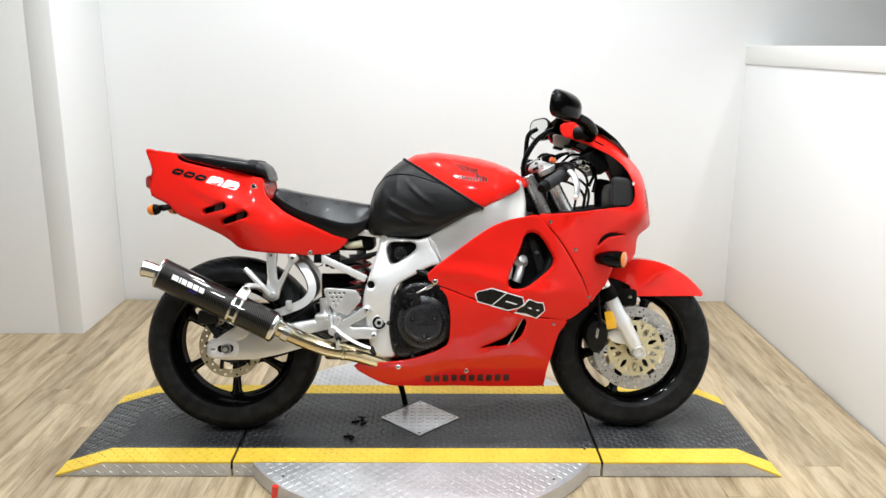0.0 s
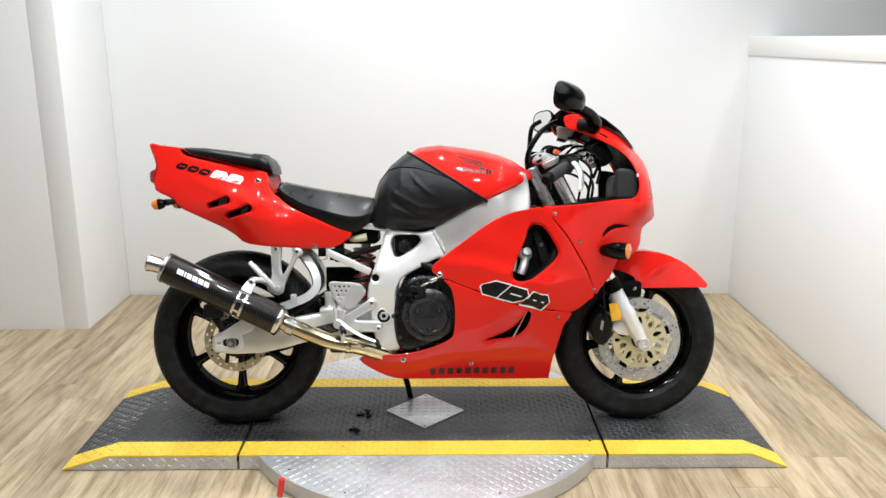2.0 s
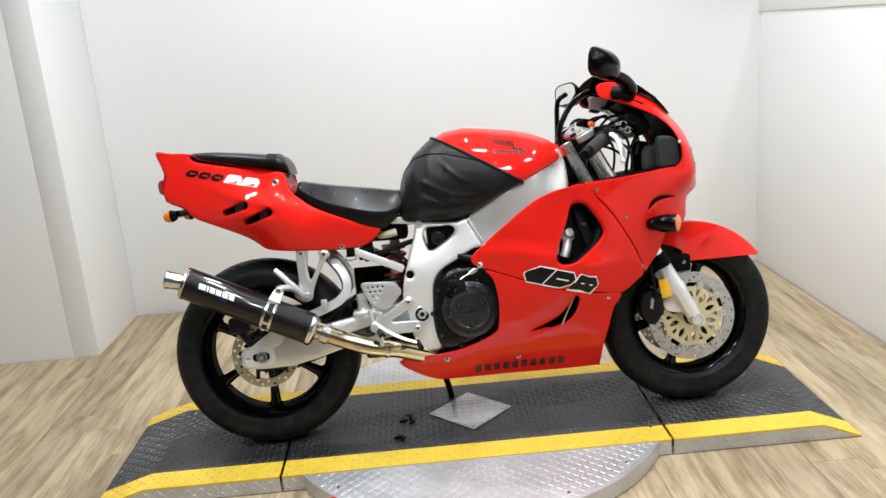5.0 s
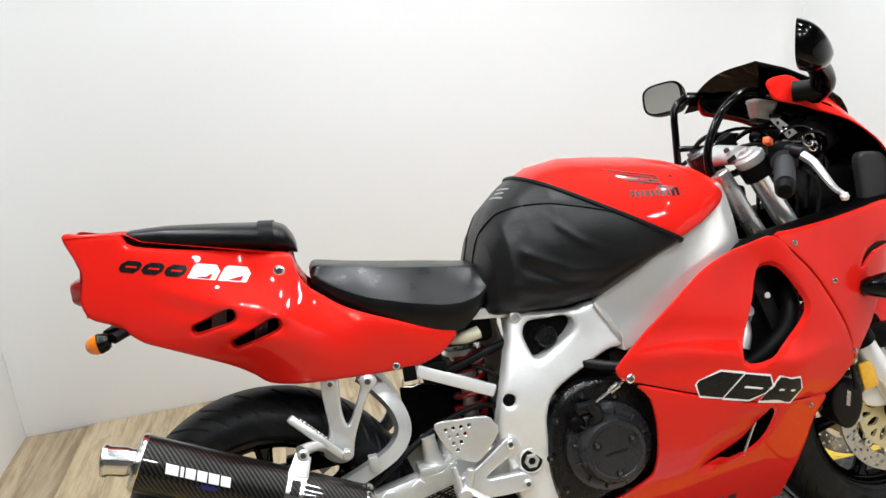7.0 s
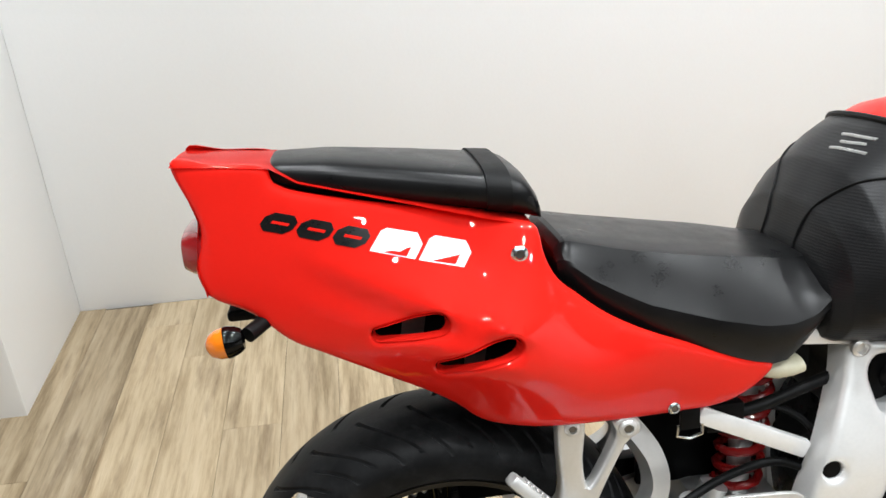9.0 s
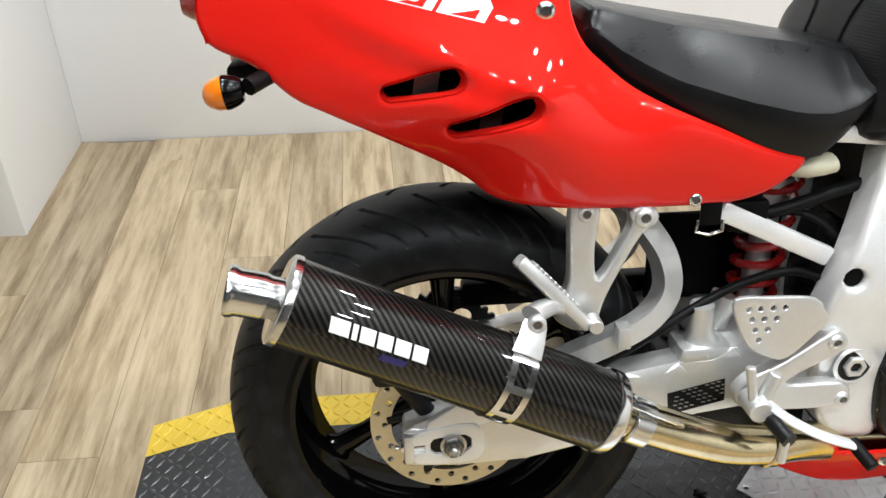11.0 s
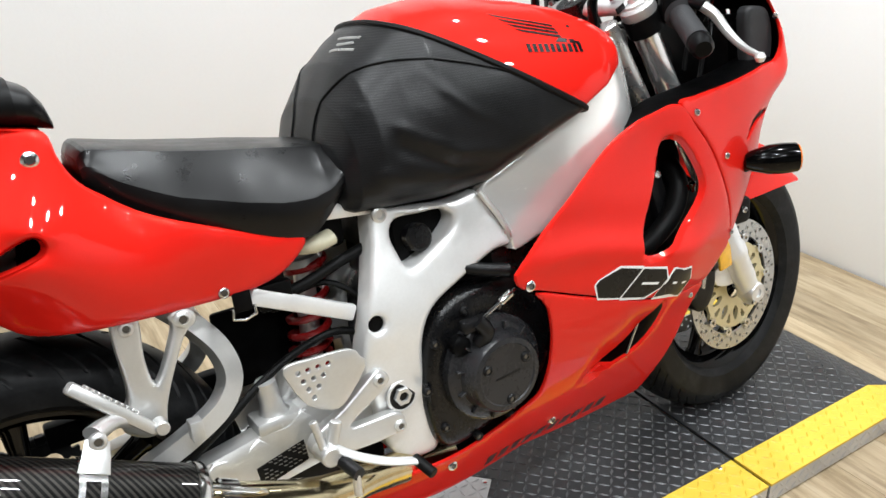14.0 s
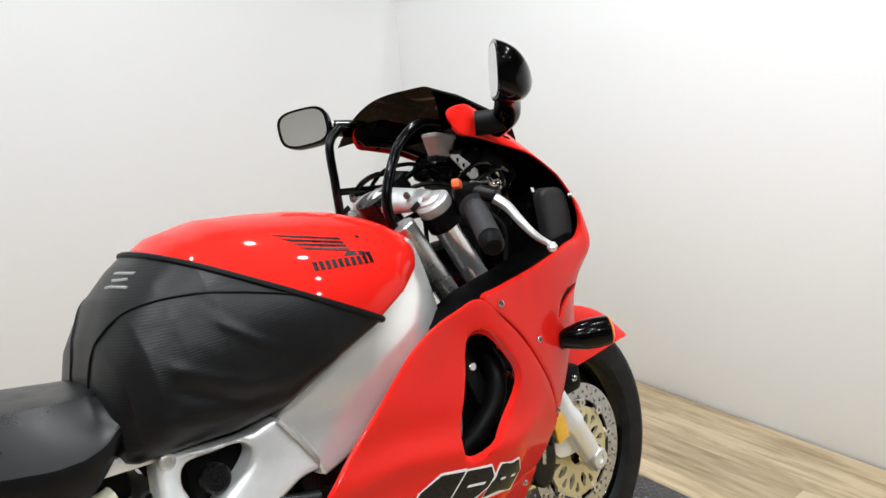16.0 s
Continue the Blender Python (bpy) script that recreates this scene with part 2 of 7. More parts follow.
M_BLACK = surface("black_plastic", (0.0022, 0.0022, 0.0024), 0.45, spread=0.2, scale=40, relief=0.0003, spec=0.08)
M_BLACK_METAL = surface("black_crinkle_metal", (0.006, 0.006, 0.0065), 0.38, 0.1, spread=0.25, scale=35, relief=0.0004, spec=0.25)
M_ENGINE = surface("dark_engine_paint", (0.005, 0.005, 0.0055), 0.28, 0.15, spread=0.2, scale=25, relief=0.0003, spec=0.4)
M_NUT = surface("dark_plated_steel", (0.16, 0.155, 0.15), 0.32, 0.9, spread=0.15, scale=40)
M_CASE = surface("grey_cover_paint", (0.026, 0.026, 0.028), 0.28, 0.3, spread=0.15, scale=25, relief=0.0003, spec=0.4)
M_TYRE = tyre_material()
M_RUBBER = surface("black_rubber", (0.0035, 0.0035, 0.0036), 0.5, spread=0.2, relief=0.0003, spec=0.15)
M_SEAT = surface("black_seat_vinyl", (0.0038, 0.0038, 0.0041), 0.32, spread=0.2, scale=25, grain=500, spec=0.24)
M_COVER = leather_material()
M_CARBON = carbon_material()
M_SMOKE = smoke_material()
M_AMBER = surface("amber_lens", (0.70, 0.17, 0.008), 0.12, coat=1.0, spread=0.05)
M_YELLOW_REF = surface("amber_reflector", (0.85, 0.45, 0.02), 0.15, coat=1.0, spread=0.12, scale=80)
M_TAIL = surface("red_tail_lens", (0.25, 0.01, 0.012), 0.12, coat=1.0)
M_SPRING = surface("red_spring_paint", (0.26, 0.008, 0.008), 0.3, coat=0.3)
M_GRIP = surface("black_grip_rubber", (0.026, 0.026, 0.028), 0.6, spread=0.15, relief=0.0003, spec=0.3)
M_DUCT = surface("dark_grey_plastic", (0.020, 0.020, 0.021), 0.5, spread=0.2, scale=50, relief=0.0002, spec=0.3)
M_CLOUDY = surface("cloudy_grey_plastic", (0.20, 0.195, 0.18), 0.22, spread=0.12, scale=60)
M_CREAM = surface("cream_plastic", (0.60, 0.57, 0.42), 0.45)
M_WHITE = surface("white_decal", (0.80, 0.80, 0.80), 0.35, spread=0.02)
M_DECAL = surface("black_decal", (0.006, 0.006, 0.006), 0.3, coat=0.12, spec=0.2)
M_DECAL_DARK = surface("dark_red_decal", (0.06, 0.012, 0.01), 0.3, coat=0.5)
M_BLUE = surface("deep_blue_decal", (0.012, 0.008, 0.09), 0.3, coat=0.3)
M_ORANGE = surface("orange_switch_plastic", (0.80, 0.13, 0.03), 0.35)
M_SWITCH = surface("red_lever_grip", (0.62, 0.03, 0.02), 0.3, coat=0.4)
M_LAMP = glowing("lamp_diffuser", (1.0, 0.97, 0.92), 30.0)
m_mirror, _nt, _b = material("mirror_glass")
_b.inputs["Base Color"].default_value = (0.86, 0.86, 0.84, 1)
_b.inputs["Metallic"].default_value, _b.inputs["Roughness"].default_value = 1.0, 0.02


# ---- mesh helpers ----
from mathutils.geometry import delaunay_2d_cdt

def mesh_of(bm, name, mat, sharp=38):
    me = bpy.data.meshes.new(name)
    bmesh.ops.recalc_face_normals(bm, faces=bm.faces)
    bm.to_mesh(me)
    bm.free()
    me.materials.append(mat)
    for p in me.polygons:
        p.use_smooth = True
    me.set_sharp_from_angle(angle=radians(sharp))
    return me


def part(name, bm, mat, parent, label="", sharp=38):
    ob = new(name, mesh_of(bm, name, mat, sharp))
    ob.parent = parent
    return tagged(ob, label=label) if label else ob


def thing(name, label, category, m=None, group="", kind=""):
    ob = new(name)
    ob.empty_display_size = 0.1
    if m is not None:
        ob.matrix_world = m
    return tagged(ob, label, category, group, kind)


def box(bm, x0, x1, y0, y1, z0, z1, bevel=0.0, m=None, seg=2):
    vs = [bm.verts.new((x, y, z)) for z in (z0, z1) for y in (y0, y1) for x in (x0, x1)]
    fs = [bm.faces.new([vs[i] for i in q]) for q in ((0, 2, 3, 1), (4, 5, 7, 6), (0, 1, 5, 4), (2, 6, 7, 3), (0, 4, 6, 2), (1, 3, 7, 5))]
    if bevel:
        es = list({e for f in fs for e in f.edges})
        r = bmesh.ops.bevel(bm, geom=es, offset=bevel, segments=seg, profile=0.5, affect="EDGES")
        vs = list({v for v in r["verts"]} | {v for v in vs if v.is_valid})
    if m is not None:
        bmesh.ops.transform(bm, matrix=m, verts=[v for v in vs if v.is_valid])
    return bm


def catmull(pts, step=0.012, closed=False):
    P = [Vector(p) for p in pts]
    n, out = len(P), []
    for i in range(n if closed else n - 1):
        a = P[(i - 1) % n] if closed or i else P[0] * 2 - P[1]
        b, c = P[i], P[(i + 1) % n]
        d = P[(i + 2) % n] if closed or i + 2 < n else P[-1] * 2 - P[-2]
        k = max(1, int(round((c - b).length / step)))
        for j in range(k):
            t = j / k
            out.append(0.5 * (2 * b + (c - a) * t + (2 * a - 5 * b + 4 * c - d) * t ** 2 + (3 * b - a - 3 * c + d) * t ** 3))
    if not closed:
        out.append(P[-1])
    return out


def tube(bm, pts, r, seg=12, step=0.015, smooth=True, flat=1.0, caps=True, up=(0, 0, 1), phase=0.0):
    """A round bar along points; r is one radius or one for each end."""
    path = catmull(pts, step) if smooth and len(pts) > 2 else [Vector(p) for p in pts]
    n = len(path)
    rings, ref = [], None
    for i, p in enumerate(path):
        tan = (path[min(i + 1, n - 1)] - path[max(i - 1, 0)]).normalized()
        if ref is None:
            ref = Vector(up) if abs(tan.dot(Vector(up))) < 0.9 else Vector((1, 0, 0))
        side = tan.cross(ref).normalized()
        ref = side.cross(tan).normalized()
        s = i / max(1, n - 1)
        rad = r if isinstance(r, (int, float)) else r[0] + (r[1] - r[0]) * s
        rings.append([bm.verts.new(p + side * (rad * math.cos(a)) + ref * (rad * flat * math.sin(a))) for a in (2 * math.pi * (k + phase) / seg for k in range(seg))])
    for A, B in zip(rings, rings[1:]):
        for k in range(seg):
            bm.faces.new((A[k], A[(k + 1) % seg], B[(k + 1) % seg], B[k]))
    if caps:
        bm.faces.new(rings[0][::-1])
        bm.faces.new(rings[-1])
    return bm


def lathe(bm, profile, centre=(0, 0, 0), axis=(0, 1, 0), seg=48, closed=False):
    """Turn (radius, along) pairs about an axis through centre."""
    q = Vector((0, 0, 1)).rotation_difference(Vector(axis).normalized()).to_matrix()
    c = Vector(centre)
    rows = [[bm.verts.new(c + q @ Vector((r * math.cos(2 * math.pi * k / seg), r * math.sin(2 * math.pi * k / seg), a))) for k in range(seg)] for r, a in profile]
    pairs = list(zip(rows, rows[1:])) + ([(rows[-1], rows[0])] if closed else [])
    for A, B in pairs:
        for k in range(seg):
            bm.faces.new((A[k], A[(k + 1) % seg], B[(k + 1) % seg], B[k]))
    if not closed:
        if profile[0][0] > 1e-5:
            bm.faces.new(rows[0][::-1])
        if profile[-1][0] > 1e-5:
            bm.faces.new(rows[-1])
        bmesh.ops.remove_doubles(bm, verts=rows[0] + rows[-1], dist=1e-6)
    return bm


def rod(bm, a, b, r, seg=16, r2=None, bevel=0.15):
    """A straight round rod with slightly chamfered ends."""
    a, b = Vector(a), Vector(b)
    d = (b - a).length
    r2 = r if r2 is None else r2
    c = min(r, r2) * bevel
    return lathe(bm, [(r - c, 0), (r, c), (r2, d - c), (r2 - c, d)], a, b - a, seg)


def inside(poly, xs, zs):
    hit = np.zeros(len(xs), bool)
    P = np.asarray(poly, float)
    x0, z0 = P[-1]
    for x1, z1 in P:
        cross = ((z1 > zs) != (z0 > zs)) & (xs < (x0 - x1) * (zs - z1) / ((z0 - z1) if z0 != z1 else 1e-12) + x1)
        hit ^= cross
        x0, z0 = x1, z1
    return hit


def edge_distance(loops, xs, zs):
    best = np.full(len(xs), 1e9)
    Q = np.stack([xs, zs], 1)
    for loop in loops:
        P = np.asarray(loop, float)
        for a, b in zip(P, np.roll(P, -1, 0)):
            ab = b - a
            t = np.clip(((Q - a) @ ab) / max(ab @ ab, 1e-12), 0, 1)
            best = np.minimum(best, np.linalg.norm(Q - (a + t[:, None] * ab), axis=1))
    return best


def spline_depth(ctrl):
    """A smooth sheet y(x, z) through a few control points (x, z, y)."""
    C = np.array(ctrl, float)
    P, n = C[:, :2], len(C)

    def u(r):
        return np.where(r > 1e-9, r * r * np.log(np.maximum(r, 1e-9)), 0)
    L = np.zeros((n + 3, n + 3))
    L[:n, :n] = u(np.linalg.norm(P[:, None] - P[None], axis=2)) + np.eye(n) * 1e-4
    L[:n, n], L[:n, n + 1:] = 1, P
    L[n:, :n] = L[:n, n:].T
    w = np.linalg.solve(L, np.r_[C[:, 2], 0, 0, 0])

    def f(x, z):
        x, z = np.atleast_1d(x), np.atleast_1d(z)
        k = u(np.hypot(x[:, None] - P[None, :, 0], z[:, None] - P[None, :, 1]))
        return k @ w[:n] + w[n] + w[n + 1] * x + w[n + 2] * z
    return f


def flat(y):
    return lambda x, z: np.full(len(np.atleast_1d(x)), float(y))


def panel(bm, outline, depth, holes=(), step=0.014, thick=0.004, fillet=0.0, lip=0.0, rough=False, flip=False, edge=None):
    """A moulded panel: an outline in x and z, laid on the sheet depth(x, z), with holes, thickness and rolled edges.
    thick runs towards +y; flip mirrors it to the other side."""
    es = edge or step
    loops = [[(p.x, p.y) for p in catmull([Vector((x, z, 0)) for x, z in loop], es, True)] if not rough else list(loop) for loop in (outline, *holes)]
    pts, edges = [], []
    for loop in loops:
        k = len(pts)
        pts += loop
        edges += [(k + i, k + (i + 1) % len(loop)) for i in range(len(loop))]
    O = np.array(loops[0])
    (xa, za), (xb, zb) = O.min(0), O.max(0)
    gx, gz = np.meshgrid(np.arange(xa, xb, step), np.arange(za, zb, step))
    gx = gx + (np.arange(gx.shape[0]) % 2)[:, None] * step * 0.5
    gx, gz = gx.ravel(), gz.ravel()
    if fillet:
        extra = []
        for loop in loops:
            A = np.array(loop)
            tan = np.roll(A, -1, 0) - np.roll(A, 1, 0)
            nrm = np.stack([-tan[:, 1], tan[:, 0]], 1) / np.maximum(np.linalg.norm(tan, axis=1)[:, None], 1e-9)
            for s in (1, -1):
                for d in (0.12, 0.45, 1.0):
                    extra.append(A + nrm * s * d * fillet)
        E = np.concatenate(extra)
        gx, gz = np.r_[E[:, 0], gx], np.r_[E[:, 1], gz]
        tag = np.r_[np.ones(len(E)), np.zeros(len(gx) - len(E))]
    else:
        tag = np.zeros(len(gx))
    ok = inside(loops[0], gx, gz)
    for h in loops[1:]:
        ok &= ~inside(h, gx, gz)
    gx, gz, tag = gx[ok], gz[ok], tag[ok]
    if len(gx):
        d = edge_distance(loops, gx, gz)
        ok = np.where(tag > 0, d > fillet * 0.1, d > max(step * 0.45, fillet * 1.15))
        pts += list(zip(gx[ok], gz[ok]))
    _mesh = cdt([Vector(p) for p in pts], edges)
    vs, fs = _mesh
    X, Z = np.array([v[0] for v in vs]), np.array([v[1] for v in vs])
    F = np.array(fs)
    cx, cz = X[F].mean(1), Z[F].mean(1)
    keep = inside(loops[0], cx, cz)
    for h in loops[1:]:
        keep &= ~inside(h, cx, cz)
    F = F[keep]
    Y = depth(X, Z)
    if fillet:
        d = np.minimum(edge_distance(loops, X, Z), fillet)
        Y = Y + (fillet - np.sqrt(np.maximum(0, fillet ** 2 - (fillet - d) ** 2)))
    s = -1 if flip else 1
    front = [bm.verts.new((x, s * y, z)) for x, y, z in zip(X, Y, Z)]
    used = set()
    for a, b, c in F:
        try:
            bm.faces.new((front[a], front[b], front[c]))
            used |= {int(a), int(b), int(c)}
        except ValueError:
            pass
    count = {}
    for tri in F:
        for a, b in ((tri[0], tri[1]), (tri[1], tri[2]), (tri[2], tri[0])):
            key = (min(a, b), max(a, b))
            count[key] = count.get(key, 0) + 1
    if thick:
        back = {i: bm.verts.new((X[i], s * (Y[i] + thick), Z[i])) for i in used}
        for a, b, c in F:
            if a in back and b in back and c in back:
                try:
                    bm.faces.new((back[c], back[b], back[a]))
                except ValueError:
                    pass
        for (a, b), k in count.items():
            if k == 1:
                try:
                    bm.faces.new((front[a], front[b], back[b], back[a]))
                except (ValueError, KeyError):
                    pass
    for i, v in enumerate(front):
        if i not in used:
            bm.verts.remove(v)
    if lip:
        for h in loops[1:]:
            A = np.array(h)
            yy = depth(A[:, 0], A[:, 1])
            c = A.mean(0)
            r0 = [bm.verts.new((x, s * y, z)) for (x, z), y in zip(A, yy + thick * 0.5)]
            r1 = [bm.verts.new((c[0] + (x - c[0]) * 0.93, s * (y + lip), c[1] + (z - c[1]) * 0.93)) for (x, z), y in zip(A, yy)]
            for i in range(len(A)):
                j = (i + 1) % len(A)
                bm.faces.new((r0[i], r0[j], r1[j], r1[i]))
    return bm


def cdt(pts, edges):
    v, e, f, *_ = delaunay_2d_cdt(pts, edges, [], 0, 1e-7)
    return v, [tuple(t) for t in f if len(t) == 3]


def circle(x, z, r, n=14):
    return [(x + r * math.cos(2 * math.pi * k / n), z + r * math.sin(2 * math.pi * k / n)) for k in range(n)]


def loft(bm, sections, caps=True, closed=True):
    rows = [[bm.verts.new(p) for p in s] for s in sections]
    n = len(rows[0])
    for A, B in zip(rows, rows[1:]):
        for k in range(n if closed else n - 1):
            try:
                bm.faces.new((A[k], A[(k + 1) % n], B[(k + 1) % n], B[k]))
            except ValueError:
                pass
    if caps and closed:
        bm.faces.new(rows[0][::-1])
        bm.faces.new(rows[-1])
    return bm


def interp(table, x):
    xs = [r[0] for r in table]
    return [float(np.interp(x, xs, [r[k] for r in table])) for k in range(1, len(table[0]))]


# ---- the bay: floor, walls, ceiling ----
def slab_object(name, x0, x1, y0, y1, z0, z1, mat, label, category, bevel=0.003):
    bm = box(bmesh.new(), x0, x1, y0, y1, z0, z1, bevel)
    return tagged(new(name, mesh_of(bm, name, mat)), label, category, kind="structure")


FX0, FX1, FY0, FY1 = -3.7, 4.3, -4.4, BACK_Y
bm = box(bmesh.new(), FX0, LEFT_X - 0.06, FY0, JOG_Y + 0.06, -0.06, -0.004)
box(bm, LEFT_X - 0.06, FX1, FY0, FY1 + 0.06, -0.06, -0.004)
floor = tagged(new("floor", mesh_of(bm, "floor", M_GAP)), "limed oak vinyl plank floor with long pale boards", "floor", kind="structure")
slab_object("wall_back", LEFT_X, FX1, BACK_Y, BACK_Y + 0.12, -0.06, CEIL, M_WALL, "plain white painted back wall of the bay", "wall")
slab_object("wall_jog", LEFT_X - 0.12, LEFT_X, JOG_Y, BACK_Y + 0.12, -0.06, CEIL, M_WALL, "short white painted return wall beside the bay", "wall")
slab_object("wall_left_front", FX0, LEFT_X - 0.12, JOG_Y, JOG_Y + 0.12, -0.06, CEIL, M_WALL, "plain white painted wall beyond the return", "wall")
slab_object("wall_far_left", FX0 - 0.12, FX0, FY0, JOG_Y + 0.12, -0.06, CEIL, M_WALL, "plain white painted side wall", "wall")
# Added out of view: closes the room and gives glossy parts something dark.
slab_object("wall_behind", FX0 - 0.12, FX1 + 0.12, FY0 - 0.12, FY0, -0.06, CEIL, M_UNSEEN_WALL, "unseen grey wall added to close the room, kept dark for reflections", "wall")
slab_object("wall_far_right", FX1, FX1 + 0.12, FY0, BACK_Y + 0.12, -0.06, CEIL, M_WALL, "plain white painted wall beyond the half wall", "wall")
slab_object("wall_half", RIGHT_X, RIGHT_X + 0.12, FY0, BACK_Y, -0.06, 1.305, M_WALL, "white painted half wall with a capped top", "wall")
slab_object("trim_half_wall_cap", RIGHT_X - 0.007, RIGHT_X + 0.127, FY0, BACK_Y, 1.305, 1.40, M_TRIM, "white painted wooden cap of the half wall", "trim", 0.004)
slab_object("ceiling", FX0 - 0.12, FX1 + 0.12, FY0 - 0.12, BACK_Y + 0.12, CEIL, CEIL + 0.1, M_CEIL, "plain dark painted ceiling", "ceiling")


def ceiling_light(x, y, first=None):
    m = pose(x, y, CEIL)
    if first:
        return copy_thing(first, m)
    t = thing("ceiling_light", "small round white ceiling lamp, switched on", "ceiling light", m, "ceiling lights")
    part("housing", lathe(bmesh.new(), [(0.0, 0.0), (0.066, 0.0), (0.076, -0.012), (0.070, -0.04), (0.058, -0.046), (0.057, -0.034), (0.0, -0.034)], axis=(0, 0, 1), seg=40), M_TRIM, t)
    part("diffuser", lathe(bmesh.new(), [(0.0, -0.036), (0.055, -0.036), (0.052, -0.042), (0.0, -0.044)], axis=(0, 0, 1), seg=40), M_LAMP, t, "glowing frosted diffuser")
    return t


first_lamp = None
for lx, ly in LAMPS:
    fix = ceiling_light(lx, ly, first_lamp)
    first_lamp = first_lamp or fix
    lamp = bpy.data.lights.new("lamp_light", "AREA")
    lamp.shape, lamp.size, lamp.energy, lamp.color = "DISK", 0.11, LAMP_POWER, LAMP_COLOR
    lamp.spread = LAMP_SPREAD
    new("lamp_light", lamp).matrix_world = pose(lx, ly, CEIL - 0.05)


# ---- the drive-on motorcycle stand ----
SX0, SX1, SY0, SY1 = -1.24, 1.172, -0.272, 0.358      # outline of the stand
SLOPE0, SLOPE1 = -1.08, 1.05                           # where the ramps start to fall
SEAM0, SEAM1 = -0.656, 0.570
YN, YF = -0.176, 0.277                                 # inner edges of the yellow bands


def deck_z(x):
    if x < SLOPE0:
        return DECK - (SLOPE0 - x) / (SLOPE0 - SX0) * (DECK - 0.006)
    if x > SLOPE1:
        return DECK - (x - SLOPE1) / (SX1 - SLOPE1) * (DECK - 0.006)
    return DECK


def plate_strip(x0, x1, y0, y1, below=0.006):
    """A deck plate that follows the ramp's fall."""
    xs = sorted({x0, x1, *[s for s in (SLOPE0, SLOPE1) if x0 < s < x1]})
    bm = bmesh.new()
    loft(bm, [[(x, y0, deck_z(x) - below), (x, y1, deck_z(x) - below), (x, y1, deck_z(x)), (x, y0, deck_z(x))] for x in xs])
    return bm


def lozenges(bm, spots, length=0.026, width=0.0085, high=0.0020):
    """Raised lozenges of tread plate: spots of (origin, along, across, up)."""
    for o, a, b, n in spots:
        base = [o - a * length / 2, o + b * width / 2, o + a * length / 2, o - b * width / 2]
        top = [o - a * length * 0.27 + n * high, o + a * length * 0.27 + n * high]
        v = [bm.verts.new(p) for p in base + top]
        for f in ((0, 3, 5, 4), (3, 2, 5), (2, 1, 4, 5), (1, 0, 4)):
            bm.faces.new([v[i] for i in f])
    return bm


def tread_spots(x0, x1, y0, y1, zf, keep=None, pitch=0.0200):
    out = []
    nx, ny = int((x1 - x0) / pitch), int((y1 - y0) / pitch)
    for i in range(nx):
        for j in range(ny):
            x, y = x0 + (i + 0.5) * (x1 - x0) / nx, y0 + (j + 0.5) * (y1 - y0) / ny
            if keep and not keep(x, y):
                continue
            ang = radians(45 if (i + j) % 2 else -45)
            dz = (zf(x + 0.004) - zf(x - 0.004)) / 0.008
            tx = Vector((1, 0, dz)).normalized()
            n = tx.cross(Vector((0, 1, 0))).normalized()
            a = tx * math.cos(ang) + Vector((0, 1, 0)) * math.sin(ang)
            out.append((Vector((x, y, zf(x) - 0.0003)), a, n.cross(a), n))
    return out


def stand_section(name, label, x0, x1):
    t = thing(name, label, "motorcycle stand", pose(0, 0, 0), "stand sections")
    for nm, ya, yb, mat in (("yellow_edge", SY0, YN, M_YELLOW), ("deck_plate", YN, YF, M_DECK), ("yellow_edge", YF, SY1, M_YELLOW)):
        p = part(nm, plate_strip(x0, x1, ya, yb), mat, t)
        tr = part("tread_pattern", lozenges(bmesh.new(), tread_spots(x0 + 0.004, x1 - 0.004, ya, yb, deck_z)), M_DECK_WORN if mat is M_DECK else mat, p)
        tagged(tr, kind="stuff")
    xs = sorted({x0, x1, *[s for s in (SLOPE0, SLOPE1) if x0 < s < x1]})
    for yy, s in ((SY0, 1), (SY1, -1)):
        bm = bmesh.new()
        loft(bm, [[(x, yy + s * 0.001, 0.003), (x, yy + s * 0.005, 0.003), (x, yy + s * 0.005, max(0.0032, deck_z(x) - 0.006)), (x, yy + s * 0.001, max(0.0032, deck_z(x) - 0.006))] for x in xs])
        sk = part("side_skirt", bm, M_TREAD, t, "bare tread-plate steel skirt")
        sp = []
        for k, x in enumerate(np.arange(x0 + 0.016, x1 - 0.01, 0.0215)):
            for r in range(2):
                z = 0.014 + 0.0215 * r
                if deck_z(x) - 0.006 > z + 0.010:
                    ang = radians(45 if (k + r) % 2 else -45)
                    a = Vector((math.cos(ang), 0, math.sin(ang)))
                    n = Vector((0, -s, 0))
                    sp.append((Vector((x, yy + s * 0.0012, z)), a, n.cross(a), n))
        tagged(part("skirt_tread", lozenges(bmesh.new(), sp), M_TREAD, sk), kind="stuff")
    bm = bmesh.new()
    for yy in np.linspace(SY0 + 0.05, SY1 - 0.05, 4):
        box(bm, x0 + (0.2 if x0 < -1 else 0.02), x1 - (0.2 if x1 > 1 else 0.02), yy - 0.01, yy + 0.01, 0.0, DECK - 0.0065)
    part("under_frame", bm, M_BLACK_METAL, t)
    return t


stand_section("stand_ramp", "black tread-plate ramp with yellow edges and steel skirt", SX0, SEAM0 - 0.0045)
stand_section("stand_deck", "black tread-plate stand deck with worn yellow edges", SEAM0 + 0.0045, SEAM1 - 0.0045)
stand_section("stand_ramp", "black tread-plate ramp with yellow edges and steel skirt", SEAM1 + 0.0045, SX1)

